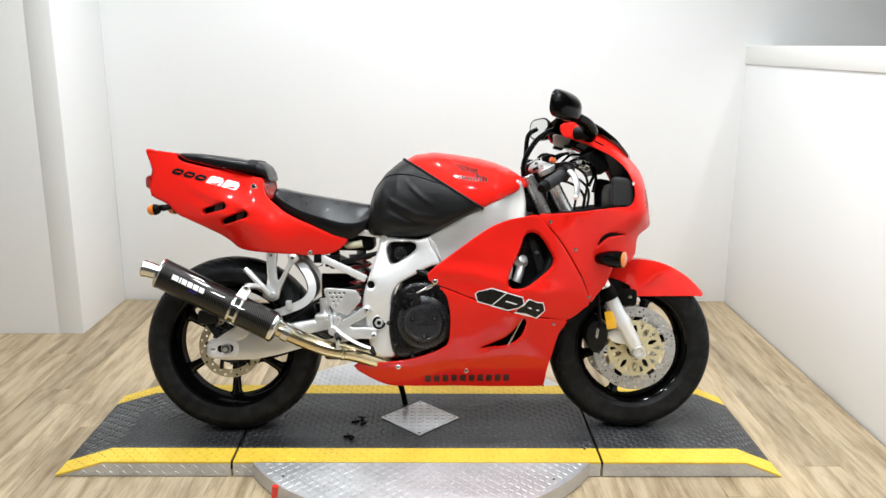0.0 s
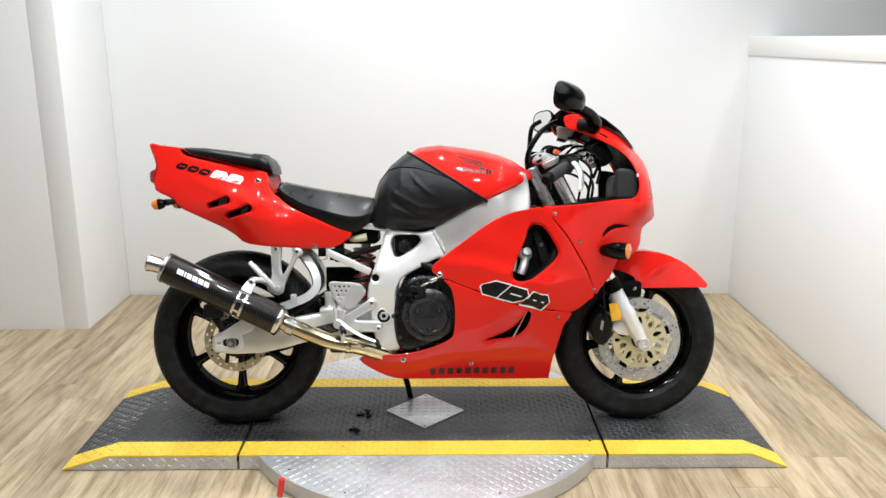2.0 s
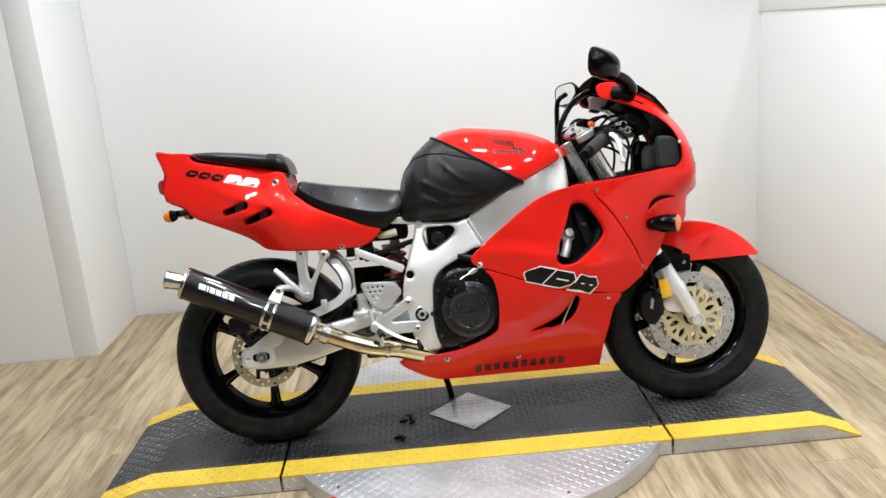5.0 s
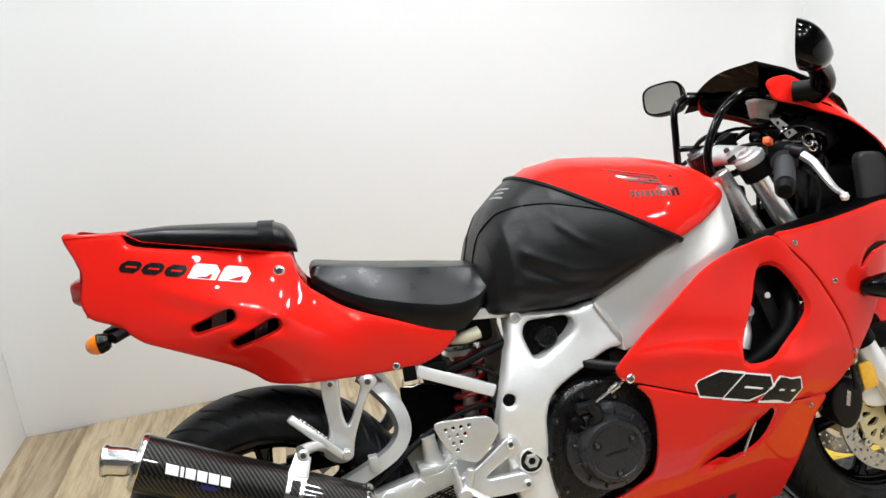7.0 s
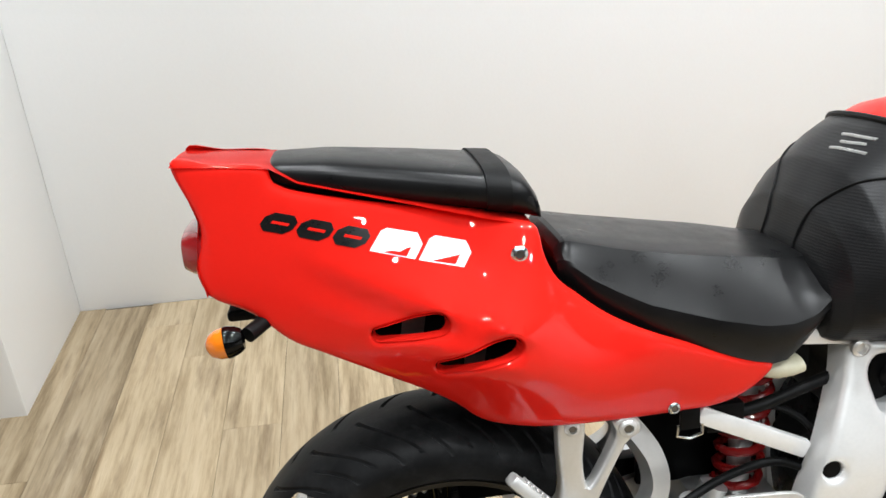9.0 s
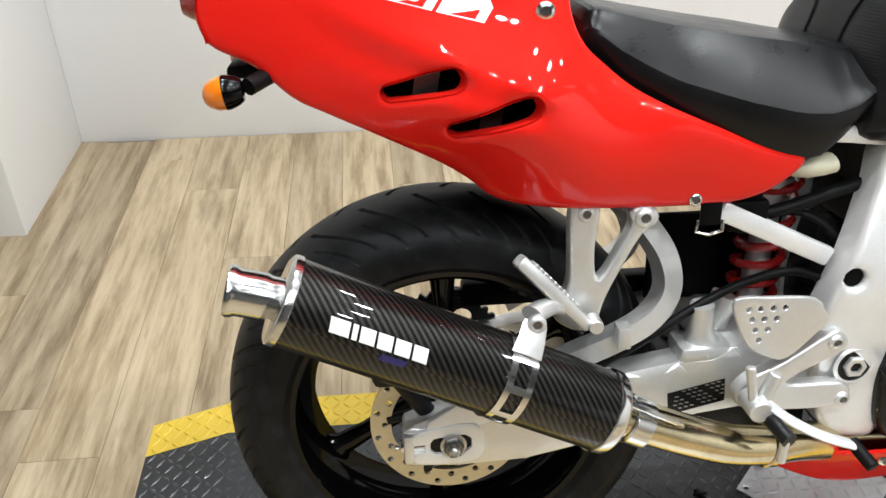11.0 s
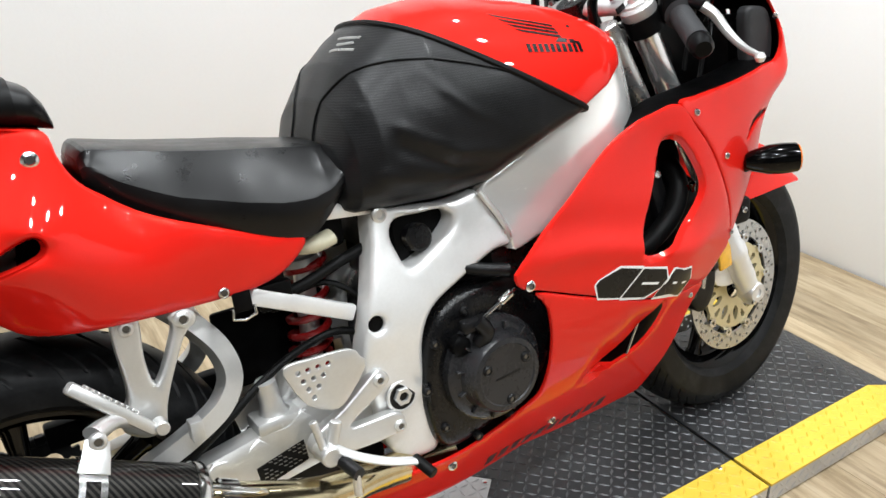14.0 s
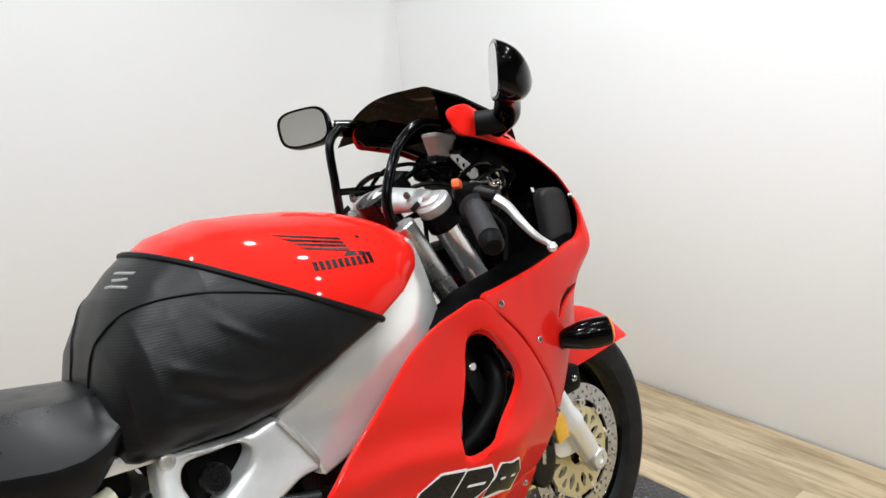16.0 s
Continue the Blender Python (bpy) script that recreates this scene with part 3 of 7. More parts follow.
TC, TR = (-0.030, 0.045), 0.640
turntable = thing("turntable_base", "round bare tread-plate steel base under the stand deck", "turntable", pose(TC[0], TC[1], 0))
for sgn in (-1, 1):
    ycut = (SY0 - TC[1] - 0.001) if sgn < 0 else (SY1 - TC[1] + 0.001)
    half = math.sqrt(TR ** 2 - ycut ** 2)
    a0, a1 = math.atan2(ycut, -half), math.atan2(ycut, half)
    if sgn < 0:
        arc = [a0 + (a1 - a0) * k / 40 for k in range(41)] if a0 < a1 else [a1 + (a0 - a1) * k / 40 for k in range(41)]
    else:
        arc = [a1 + (a0 - a1) * k / 40 for k in range(41)]
    loop = [(TR * math.cos(a), TR * math.sin(a)) for a in arc]
    bm = bmesh.new()
    vs0 = [bm.verts.new((x, y, 0.004)) for x, y in loop]
    vs1 = [bm.verts.new((x, y, 0.053)) for x, y in loop]
    bm.faces.new(vs0[::-1]), bm.faces.new(vs1)
    for k in range(len(loop)):
        j = (k + 1) % len(loop)
        bm.faces.new((vs0[k], vs0[j], vs1[j], vs1[k]))
    seg = part("base_segment", bm, M_TREAD, turntable)
    ylo, yhi = (-TR, ycut) if sgn < 0 else (ycut, TR)
    sp = tread_spots(-half, half, ylo, yhi, lambda x: 0.053, keep=lambda x, y: math.hypot(x, y) < TR - 0.016)
    tagged(part("tread_pattern", lozenges(bmesh.new(), sp), M_TREAD, seg), kind="stuff")
for k in range(7):
    a = radians(200 + 23 * k)
    part("screw", lathe(bmesh.new(), [(0.006, 0.0), (0.006, 0.002), (0.004, 0.0032), (0.0, 0.0034)], (0.60 * math.cos(a), 0.60 * math.sin(a), 0.0525), (0, 0, 1), 12), M_CHROME, turntable)

# the square of bare plate set on its corner in the deck
plate = thing("diamond_patch", "square of bare tread-plate steel screwed on its corner to the deck", "steel plate", pose(-0.04, 0.055, DECK + 0.0016, 0, 0, 45))
part("plate", box(bmesh.new(), -0.102, 0.102, -0.102, 0.102, 0, 0.003, 0.0008), M_TREAD, plate)
tagged(part("tread_pattern", lozenges(bmesh.new(), tread_spots(-0.10, 0.10, -0.10, 0.10, lambda x: 0.003)), M_TREAD, plate), kind="stuff")
for sx, sy in ((-1, -1), (1, -1), (-1, 1), (1, 1)):
    part("screw", lathe(bmesh.new(), [(0.005, 0), (0.005, 0.002), (0.003, 0.003), (0, 0.003)], (sx * 0.09, sy * 0.09, 0.003), (0, 0, 1), 12), M_CHROME, plate)

# locking lever with its red grip beside the turntable
lever = thing("locking_lever", "short steel locking lever with a glossy red grip", "lever", pose(-0.487, -0.475, 0))
part("bracket", box(bmesh.new(), -0.03, 0.03, -0.02, 0.02, 0, 0.012, 0.003), M_TREAD, lever)
part("shaft", rod(bmesh.new(), (0, 0, 0.01), (0.006, 0.006, 0.03), 0.006), M_TREAD, lever)
part("grip", tube(bmesh.new(), [(0.005, 0.005, 0.022), (0.009, 0.008, 0.05), (0.013, 0.011, 0.078)], (0.009, 0.011), 14), M_SWITCH, lever, "glossy red plastic grip")

# black scraps of cable tie lying on the deck
random.seed(5)
first = None
for cx, cy, turn in ((-0.275, 0.018, 20), (-0.252, 0.045, 110), (-0.245, 0.006, 65), (-0.292, -0.098, 15), (-0.276, -0.108, 80)):
    m = pose(cx, cy, DECK + 0.004, 0, 0, turn)
    if first:
        copy_thing(first, m)
        continue
    first = thing("plastic_clip", "small black plastic clip lying on the stand deck", "clip", m, "clips on the deck")
    part("clip_body", box(bmesh.new(), -0.014, 0.014, -0.004, 0.004, -0.003, 0.005, 0.0015), M_BLACK, first)
    part("clip_pin", rod(bmesh.new(), (0.0, -0.012, 0.002), (0.004, 0.013, 0.006), 0.0026, 8), M_BLACK, first)


# ---- the motorcycle: x forward, y to its left, z up from the deck ----
LEAN_ANGLE = 10.5
bike = thing("motorcycle", "red sport motorcycle with carbon silencer leaning on its sidestand", "motorcycle", pose(0, -0.03, DECK, -LEAN_ANGLE))
RW, RR, RY = (-0.696, 0.310), 0.307, 0.020          # wheel centres, radii and their offset from the middle line
FW, FR, FY = (0.720, 0.300), 0.293, 0.042


def bolt(parent, x, y, z, r=0.0075, name="bolt", axis=(0, -1, 0), mat=None):
    """A domed socket screw that faces along axis."""
    head = part(name, lathe(bmesh.new(), [(r, -0.004), (r, 0.002), (r * 0.8, 0.0042), (r * 0.55, 0.0048), (r * 0.5, 0.0012), (0, 0.0012)], (x, y, z), axis, 18), mat or M_CHROME, parent)
    # A dark hexagon in the socket stands in for the shade there.
    part("socket_shade", lathe(bmesh.new(), [(r * 0.49, 0.0), (r * 0.49, 0.0030), (0, 0.0030)], (x, y, z), axis, 6), M_NUT, parent)
    return head


def tyre_mesh(radius, bead, width, grooves):
    half = width / 2
    prof = []
    for k in range(37):
        a = radians(-88 + 176 * k / 36)
        prof.append((radius - half * 0.62 * (1 - math.cos(a)) ** 1.15, half * math.sin(a)))
    inner = [(bead + 0.012, half * 0.93), (bead, half * 0.80), (bead - 0.004, half * 0.72)]
    prof = [(r, -y) for r, y in inner[::-1]] + prof + inner
    prof.append((bead - 0.004, -half * 0.72))
    seg = grooves * 24
    bm = bmesh.new()
    rows = []
    for j, (r, y) in enumerate(prof):
        off = abs(y) / half
        tread = r > bead + 0.02
        row = []
        for i in range(seg):
            a = 2 * math.pi * (i / seg - 1.3 / grooves * off ** 1.6)
            lead = (i + (12 if y > 0 else 0)) % 24
            rr = r
            if tread and 0.16 < off < 0.93 and lead < 2:          # long curved rain grooves out to the shoulder
                rr -= 0.0035
            elif tread and 0.60 < off < 0.97 and 12 <= lead < 14:   # short shoulder sipes between them
                rr -= 0.0028
            row.append(bm.verts.new((rr * math.cos(a), y, rr * math.sin(a))))
        rows.append(row)
    for A, B in zip(rows, rows[1:] + rows[:1]):
        for i in range(seg):
            bm.faces.new((A[i], A[(i + 1) % seg], B[(i + 1) % seg], B[i]))
    return bm


def wheel_rim(bead, width, spokes, phase, hub_r, hub_w):
    """Rim barrel, hub and spokes of a cast wheel."""
    h = width / 2
    rim = lathe(bmesh.new(), [(bead + 0.006, -h), (bead + 0.009, -h + 0.004), (bead + 0.004, -h + 0.010), (bead - 0.004, -h + 0.014), (bead - 0.018, -h * 0.45), (bead - 0.018, h * 0.45),
                (bead - 0.004, h - 0.014), (bead + 0.004, h - 0.010), (bead + 0.009, h - 0.004), (bead + 0.006, h), (bead - 0.004, h - 0.002), (bead - 0.024, h * 0.5), (bead - 0.028, 0.0),
                (bead - 0.024, -h * 0.5), (bead - 0.004, -h + 0.002)], axis=(0, 1, 0), seg=72, closed=True)
    hub = lathe(bmesh.new(), [(0.012, -hub_w), (hub_r * 0.8, -hub_w), (hub_r, -hub_w + 0.006), (hub_r * 0.85, -hub_w * 0.4), (hub_r * 0.85, hub_w * 0.4), (hub_r, hub_w - 0.006), (hub_r * 0.8, hub_w), (0.012, hub_w)], axis=(0, 1, 0), seg=40, closed=True)
    sp = bmesh.new()
    secs = []
    for r, w, t in ((hub_r * 0.7, 0.024, 0.022), (hub_r * 1.3, 0.017, 0.019), (bead * 0.62, 0.014, 0.015), (bead * 0.82, 0.018, 0.015), (bead - 0.022, 0.034, 0.017)):
        secs.append([(r, t * math.sin(a) * 0.9, w * math.cos(a)) for a in (2 * math.pi * q / 12 for q in range(12))])
    loft(sp, secs)
    return rim, hub, sp


def build_wheel(name, centre, radius, bead, tyre_w, rim_w, phase, grooves, hub_r, hub_w, y=0.0):
    w = new(name, mesh_of(tyre_mesh(radius, bead, tyre_w, grooves), "tyre", M_TYRE, 22))
    w.parent = bike
    w.location = (centre[0], y, centre[1])
    tagged(w, label="black road tyre on a gloss black cast rim")
    rim, hub, sp = wheel_rim(bead, rim_w, 6, phase, hub_r, hub_w)
    part("rim", rim, M_RIM, w, "gloss black cast rim")
    part("hub", hub, M_RIM, w)
    spoke = mesh_of(sp, "spoke", M_RIM)
    for k in range(6):
        ob = new("spoke", spoke)
        ob.parent = w
        ob.rotation_euler = (0, -radians(phase + 60 * k), 0)
    return w


rear_wheel = build_wheel("rear_wheel", RW, RR, 0.216, 0.178, 0.150, 30, 26, 0.045, 0.075, RY)
front_wheel = build_wheel("front_wheel", FW, FR, 0.203, 0.130, 0.100, 10, 26, 0.040, 0.055, FY)


def disc_ring(r0, r1, thick, rows, hole=0.0036):
    bm = bmesh.new()
    holes = [circle(0, 0, r0, 48)]
    for r, n, ph in rows:
        holes += [circle(r * math.cos(2 * math.pi * (k + ph) / n), r * math.sin(2 * math.pi * (k + ph) / n), hole, 8) for k in range(n)]
    return panel(bm, circle(0, 0, r1, 72), flat(-thick / 2), holes, step=0.02, thick=thick, rough=True)


dr = part("rear_brake_disc", disc_ring(0.082, 0.110, 0.005, ((0.090, 16, 0), (0.102, 16, 0.5)), 0.0047), M_DISC_R, bike, "drilled steel brake disc with a warm tint")
dr.location = (RW[0], -0.066, RW[1])
for k in range(5):
    a = 2 * math.pi * k / 5 + 0.3
    part("carrier_arm", rod(bmesh.new(), (0.050 * math.cos(a), 0, 0.050 * math.sin(a)), (0.087 * math.cos(a + 0.25), 0, 0.087 * math.sin(a + 0.25)), 0.007, 10), M_BLACK_METAL, dr)
part("disc_carrier", lathe(bmesh.new(), [(0.02, -0.006), (0.058, -0.004), (0.060, 0.003), (0.02, 0.006)], axis=(0, 1, 0), seg=40, closed=True), M_BLACK_METAL, dr)
for sgn in (-1, 1):
    df = part("front_brake_disc", disc_ring(0.1125, 0.148, 0.005, ((0.119, 24, 0), (0.129, 24, 0.5), (0.140, 24, 0.15))), M_DISC, bike, "drilled steel floating brake disc")
    df.location = (FW[0], FY + sgn * 0.068, FW[1])
    n = 10
    petals = []

    def polar(r, a):
        return (r * math.cos(a), r * math.sin(a))

    for k in range(n):
        a = 2 * math.pi * k / n
        b = a + math.pi / n
        petals.append([polar(0.068, a - 0.035), polar(0.086, a - 0.085), polar(0.090, a), polar(0.086, a + 0.085), polar(0.068, a + 0.035)])
        petals.append([polar(0.050, b - 0.05), polar(0.058, b - 0.13), polar(0.066, b - 0.14), polar(0.080, b - 0.06), polar(0.084, b), polar(0.080, b + 0.06), polar(0.066, b + 0.14), polar(0.058, b + 0.13), polar(0.050, b + 0.05)])
    scallop = [polar(0.0985 + 0.009 * max(0.0, math.cos(n * q * math.pi / 60)) ** 0.7, q * math.pi / 60) for q in range(120)]
    part("carrier", panel(bmesh.new(), scallop, flat(-0.004), [circle(0, 0, 0.03, 24)] + petals, step=0.03, thick=0.008, rough=True), M_GOLD, df, "gold anodised disc carrier")
    for k in range(n):
        a = 2 * math.pi * k / n
        part("bobbin", lathe(bmesh.new(), [(0.004, 0.0), (0.0105, 0.0), (0.0105, 0.006), (0.004, 0.006)], (0.1065 * math.cos(a), sgn * 0.007 - 0.003, 0.1065 * math.sin(a)), (0, 1, 0), 14, closed=True), M_CHROME, df)

# --- fairing panels ---
COWL = [(0.013, 0.556, -0.245), (-0.11, 0.257, -0.154), (0.121, 0.236, -0.121), (0.388, 0.752, -0.240), (0.472, 0.661, -0.225), (0.41, 0.409, -0.187), (0.127, 0.513, -0.236), (0.363, 0.471, -0.231),
        (0.255, 0.536, -0.244), (0.295, 0.728, -0.231), (0.1, 0.166, -0.060), (0.38, 0.172, -0.055), (0.42, 0.25, -0.111), (0.6, 0.796, -0.21), (0.6, 0.697, -0.191), (-0.25, 0.259, -0.132)]
cowl_base = spline_depth(COWL)
RIDGE = [(-0.01, 0.592), (0.13, 0.582), (0.25, 0.552), (0.36, 0.520), (0.46, 0.530)]


def cowl(x, z):
    """The side fairing's skin with the moulded ridge that runs along its lower half."""
    x, z = np.atleast_1d(x), np.atleast_1d(z)
    line = np.interp(x, [p[0] for p in RIDGE], [p[1] for p in RIDGE])
    fade = np.clip((x + 0.01) / 0.06, 0, 1) * np.clip((0.47 - x) / 0.08, 0, 1)
    up = z - line
    return cowl_base(x, z) - fade * (0.006 * np.exp(-(up / 0.014) ** 2) - 0.004 * np.exp(-((up - 0.045) / 0.026) ** 2))


SIDE = [(0.001, 0.594), (0.092, 0.664), (0.185, 0.729), (0.249, 0.756), (0.296, 0.766), (0.349, 0.772), (0.388, 0.727), (0.426, 0.681), (0.468, 0.615), (0.506, 0.549), (0.530, 0.480), (0.514, 0.461), (0.457, 0.423),
        (0.390, 0.432), (0.330, 0.442), (0.240, 0.463), (0.130, 0.503), (0.032, 0.542), (0.001, 0.553), (-0.012, 0.572)]
VENT = [(0.311, 0.719), (0.353, 0.716), (0.396, 0.655), (0.406, 0.618), (0.378, 0.581), (0.308, 0.531), (0.261, 0.527), (0.246, 0.55), (0.261, 0.6), (0.289, 0.664)]
LOWER = [(0.030, 0.538), (0.130, 0.500), (0.240, 0.460), (0.330, 0.439), (0.390, 0.429), (0.455, 0.419), (0.431, 0.373), (0.416, 0.31), (0.402, 0.245), (0.396, 0.175), (0.38, 0.168), (0.161, 0.17), (-0.057, 0.178), (-0.154, 0.186),
         (-0.251, 0.238), (-0.249, 0.264), (-0.132, 0.275), (-0.046, 0.292), (0.039, 0.327), (0.06, 0.358), (0.063, 0.438), (0.051, 0.506)]
LOWSLOT = [(0.307, 0.436), (0.321, 0.424), (0.306, 0.373), (0.27, 0.34), (0.203, 0.325), (0.160, 0.324), (0.21, 0.343), (0.256, 0.368), (0.288, 0.405)]


def scoop(x, z):
    """The lower cowl: behind the slot its skin sinks in to make the mouth of a duct."""
    x, z = np.atleast_1d(x), np.atleast_1d(z)
    dx, dz = x - 0.17, z - 0.47
    r, a = np.hypot(dx, dz), np.degrees(np.arctan2(dz, dx))
    side = np.clip((-14 - a) / 22, 0, 1) * np.clip((a + 104) / 36, 0, 1)
    side = side * side * (3 - 2 * side)
    sunk = np.exp(-((0.150 - r) / 0.060) ** 2) * (r < 0.1515)
    return cowl(x, z) + 0.018 * side * sunk


UPPER = [(0.3515, 0.7735), (0.3905, 0.7285), (0.4285, 0.6825), (0.4705, 0.6165), (0.5085, 0.5505), (0.5325, 0.481), (0.552, 0.499), (0.59, 0.546), (0.617, 0.603), (0.668, 0.612), (0.700, 0.640), (0.716, 0.700), (0.755, 0.722), (0.772, 0.735),
         (0.769, 0.791), (0.758, 0.851), (0.737, 0.92), (0.696, 0.969), (0.656, 1.003), (0.575, 1.050), (0.530, 1.068), (0.488, 1.083), (0.441, 1.079), (0.428, 1.064), (0.438, 1.036), (0.47, 1.025), (0.527, 1.005), (0.603, 0.968),
         (0.651, 0.921), (0.675, 0.859), (0.662, 0.806), (0.600, 0.798), (0.481, 0.784), (0.400, 0.778)]
BROW = [(0.551, 0.674), (0.556, 0.692), (0.572, 0.708), (0.595, 0.716), (0.622, 0.714), (0.644, 0.709), (0.612, 0.705), (0.586, 0.700), (0.567, 0.688)]
SEAM = [(0.351, 0.773), (0.37, 0.75), (0.390, 0.728), (0.409, 0.706), (0.428, 0.682), (0.449, 0.65), (0.470, 0.616), (0.489, 0.583), (0.508, 0.550), (0.521, 0.515), (0.532, 0.481)]
upper = spline_depth([(x, z, float(cowl(x, z)[0])) for x, z in SEAM] + [(0.60, 0.796, -0.205), (0.60, 0.70, -0.195), (0.662, 0.806, -0.186), (0.675, 0.859, -0.182), (0.651, 0.921, -0.170),
                      (0.603, 0.968, -0.160), (0.527, 1.005, -0.150), (0.47, 1.025, -0.158), (0.438, 1.05, -0.152), (0.488, 1.083, -0.130), (0.53, 1.068, -0.114), (0.575, 1.05, -0.092), (0.656, 1.003, -0.045), (0.696, 0.969, -0.012),
                      (0.737, 0.92, -0.006), (0.758, 0.851, -0.004), (0.769, 0.791, -0.004), (0.772, 0.735, -0.004), (0.755, 0.722, -0.03), (0.716, 0.70, -0.075), (0.70, 0.64, -0.10), (0.668, 0.612, -0.13), (0.617, 0.603, -0.165),
                      (0.72, 0.86, -0.128), (0.735, 0.79, -0.125), (0.70, 0.76, -0.170), (0.64, 0.75, -0.192), (0.70, 0.92, -0.085)])
for flip in (False, True):
    part("side_cowl", panel(bmesh.new(), SIDE, cowl, [VENT], thick=0.004, fillet=0.0032, lip=0.010, flip=flip), M_RED, bike, "glossy red side fairing with a large vent")
    part("lower_cowl", panel(bmesh.new(), LOWER, scoop, [LOWSLOT], thick=0.004, fillet=0.0032, lip=0.006, step=0.011, flip=flip), M_RED, bike, "glossy red lower fairing and belly pan")
    part("upper_cowl", panel(bmesh.new(), UPPER, upper, [BROW], thick=0.004, fillet=0.004, lip=0.02, step=0.012, flip=flip), M_RED, bike, "glossy red upper fairing")

# --- tail ---
TAIL = [(-0.982, 0.988), (-0.935, 0.983), (-0.877, 0.976), (-0.854, 0.949), (-0.713, 0.918), (-0.630, 0.902), (-0.582, 0.893), (-0.569, 0.884), (-0.566, 0.862), (-0.560, 0.842), (-0.549, 0.824), (-0.530, 0.806), (-0.483, 0.771), (-0.389, 0.728), (-0.330, 0.704), (-0.282, 0.688),
        (-0.305, 0.657), (-0.344, 0.637), (-0.402, 0.631), (-0.514, 0.638), (-0.6, 0.645), (-0.649, 0.656), (-0.678, 0.679), (-0.726, 0.707), (-0.828, 0.75), (-0.869, 0.769), (-0.909, 0.804), (-0.949, 0.823), (-0.962, 0.837), (-0.968, 0.866), (-0.957, 0.914)]


def capsule(a, b, ra, rb, n=8):
    """A rounded slot from a to b, ra wide at one end and rb at the other."""
    u = math.atan2(b[1] - a[1], b[0] - a[0])
    ring = [(b[0] + rb * math.cos(u - math.pi / 2 + math.pi * k / n), b[1] + rb * math.sin(u - math.pi / 2 + math.pi * k / n)) for k in range(n + 1)]
    return ring + [(a[0] + ra * math.cos(u + math.pi / 2 + math.pi * k / n), a[1] + ra * math.sin(u + math.pi / 2 + math.pi * k / n)) for k in range(n + 1)]


SLOT_A = capsule((-0.763, 0.780), (-0.697, 0.798), 0.0085, 0.0125)
SLOT_B = capsule((-0.694, 0.745), (-0.620, 0.771), 0.0085, 0.0125)
tail_base = spline_depth([(-0.596, 0.862, -0.135), (-0.409, 0.642, -0.131), (-0.656, 0.853, -0.123), (-0.687, 0.806, -0.171), (-0.61, 0.779, -0.196), (-1.0, 0.932, -0.066), (-0.95, 0.852, -0.078), (-0.8, 0.77, -0.114), (-0.7, 0.68, -0.12),
                     (-0.45, 0.748, -0.153), (-0.33, 0.689, -0.14), (-0.9, 0.962, -0.072), (-0.53, 0.88, -0.115), (-0.52, 0.82, -0.12)])
TAIL_RIDGE = [(-0.870, 0.884), (-0.846, 0.873), (-0.772, 0.840), (-0.702, 0.821), (-0.643, 0.803), (-0.600, 0.786)]


def tail(x, z):
    """The tail's skin with the ridge over its slots and the channel that leads into them."""
    x, z = np.atleast_1d(x), np.atleast_1d(z)
    up = z - np.interp(x, [p[0] for p in TAIL_RIDGE], [p[1] for p in TAIL_RIDGE])
    fade = np.clip((x + 0.87) / 0.10, 0, 1) * np.clip((-0.565 - x) / 0.05, 0, 1)
    return tail_base(x, z) + fade * (0.0075 * np.exp(-((up + 0.026) / 0.014) ** 2) - 0.0045 * np.exp(-(up / 0.010) ** 2))


for flip in (False, True):
    part("tail_cowl", panel(bmesh.new(), TAIL, tail, [SLOT_A, SLOT_B], thick=0.004, fillet=0.008, lip=0.02, flip=flip, edge=0.009), M_RED, bike, "glossy red tail fairing with two slots")


def bridge(pts, crown=0.0, n=10, thick=0.004):
    """A skin across the bike between a line of (x, z, half width) points and its mirror image."""
    bm = bmesh.new()
    rows = []
    for x, z, w in pts:
        rows.append([bm.verts.new((x, w * t, z + crown * (1 - t * t))) for t in np.linspace(-1, 1, n)])
    fs = [bm.faces.new((A[k], A[k + 1], B[k + 1], B[k])) for A, B in zip(rows, rows[1:]) for k in range(n - 1)]
    bmesh.ops.solidify(bm, geom=fs, thickness=thick)
    return bm


part("tail_top", bridge([(-0.982, 0.984, 0.066), (-0.93, 0.980, 0.068), (-0.87, 0.974, 0.072), (-0.84, 0.955, 0.075), (-0.70, 0.92, 0.10), (-0.62, 0.90, 0.115), (-0.574, 0.889, 0.112), (-0.567, 0.862, 0.112), (-0.549, 0.820, 0.115)], 0.004), M_RED, bike)
part("tail_rear_panel", bridge([(-0.978, 0.986, 0.064), (-0.958, 0.920, 0.070), (-0.965, 0.866, 0.078), (-0.958, 0.830, 0.08)], 0.0), M_RED, bike)


def pad(table, n_up=2.4, n_dn=3.0, stations=26, seg=28):
    """A rounded body lofted along x from rows (x, top, widest, bottom, half width)."""
    bm = bmesh.new()
    xs0 = [r[0] for r in table]
    secs = []
    for i in range(stations):
        x = xs0[0] + (xs0[-1] - xs0[0]) * (0.5 - 0.5 * math.cos(math.pi * i / (stations - 1)))
        top, mid, bot, w = interp(table, x)
        ring = []
        for k in range(seg):
            a = 2 * math.pi * k / seg
            c, s = math.cos(a), math.sin(a)
            n = n_up if s >= 0 else n_dn
            yy = w * math.copysign(abs(c) ** (2 / n), c)
            zz = mid + (top - mid if s >= 0 else mid - bot) * math.copysign(abs(s) ** (2 / n), s)
            ring.append((x, yy, zz))
        secs.append(ring)
    return loft(bm, secs)


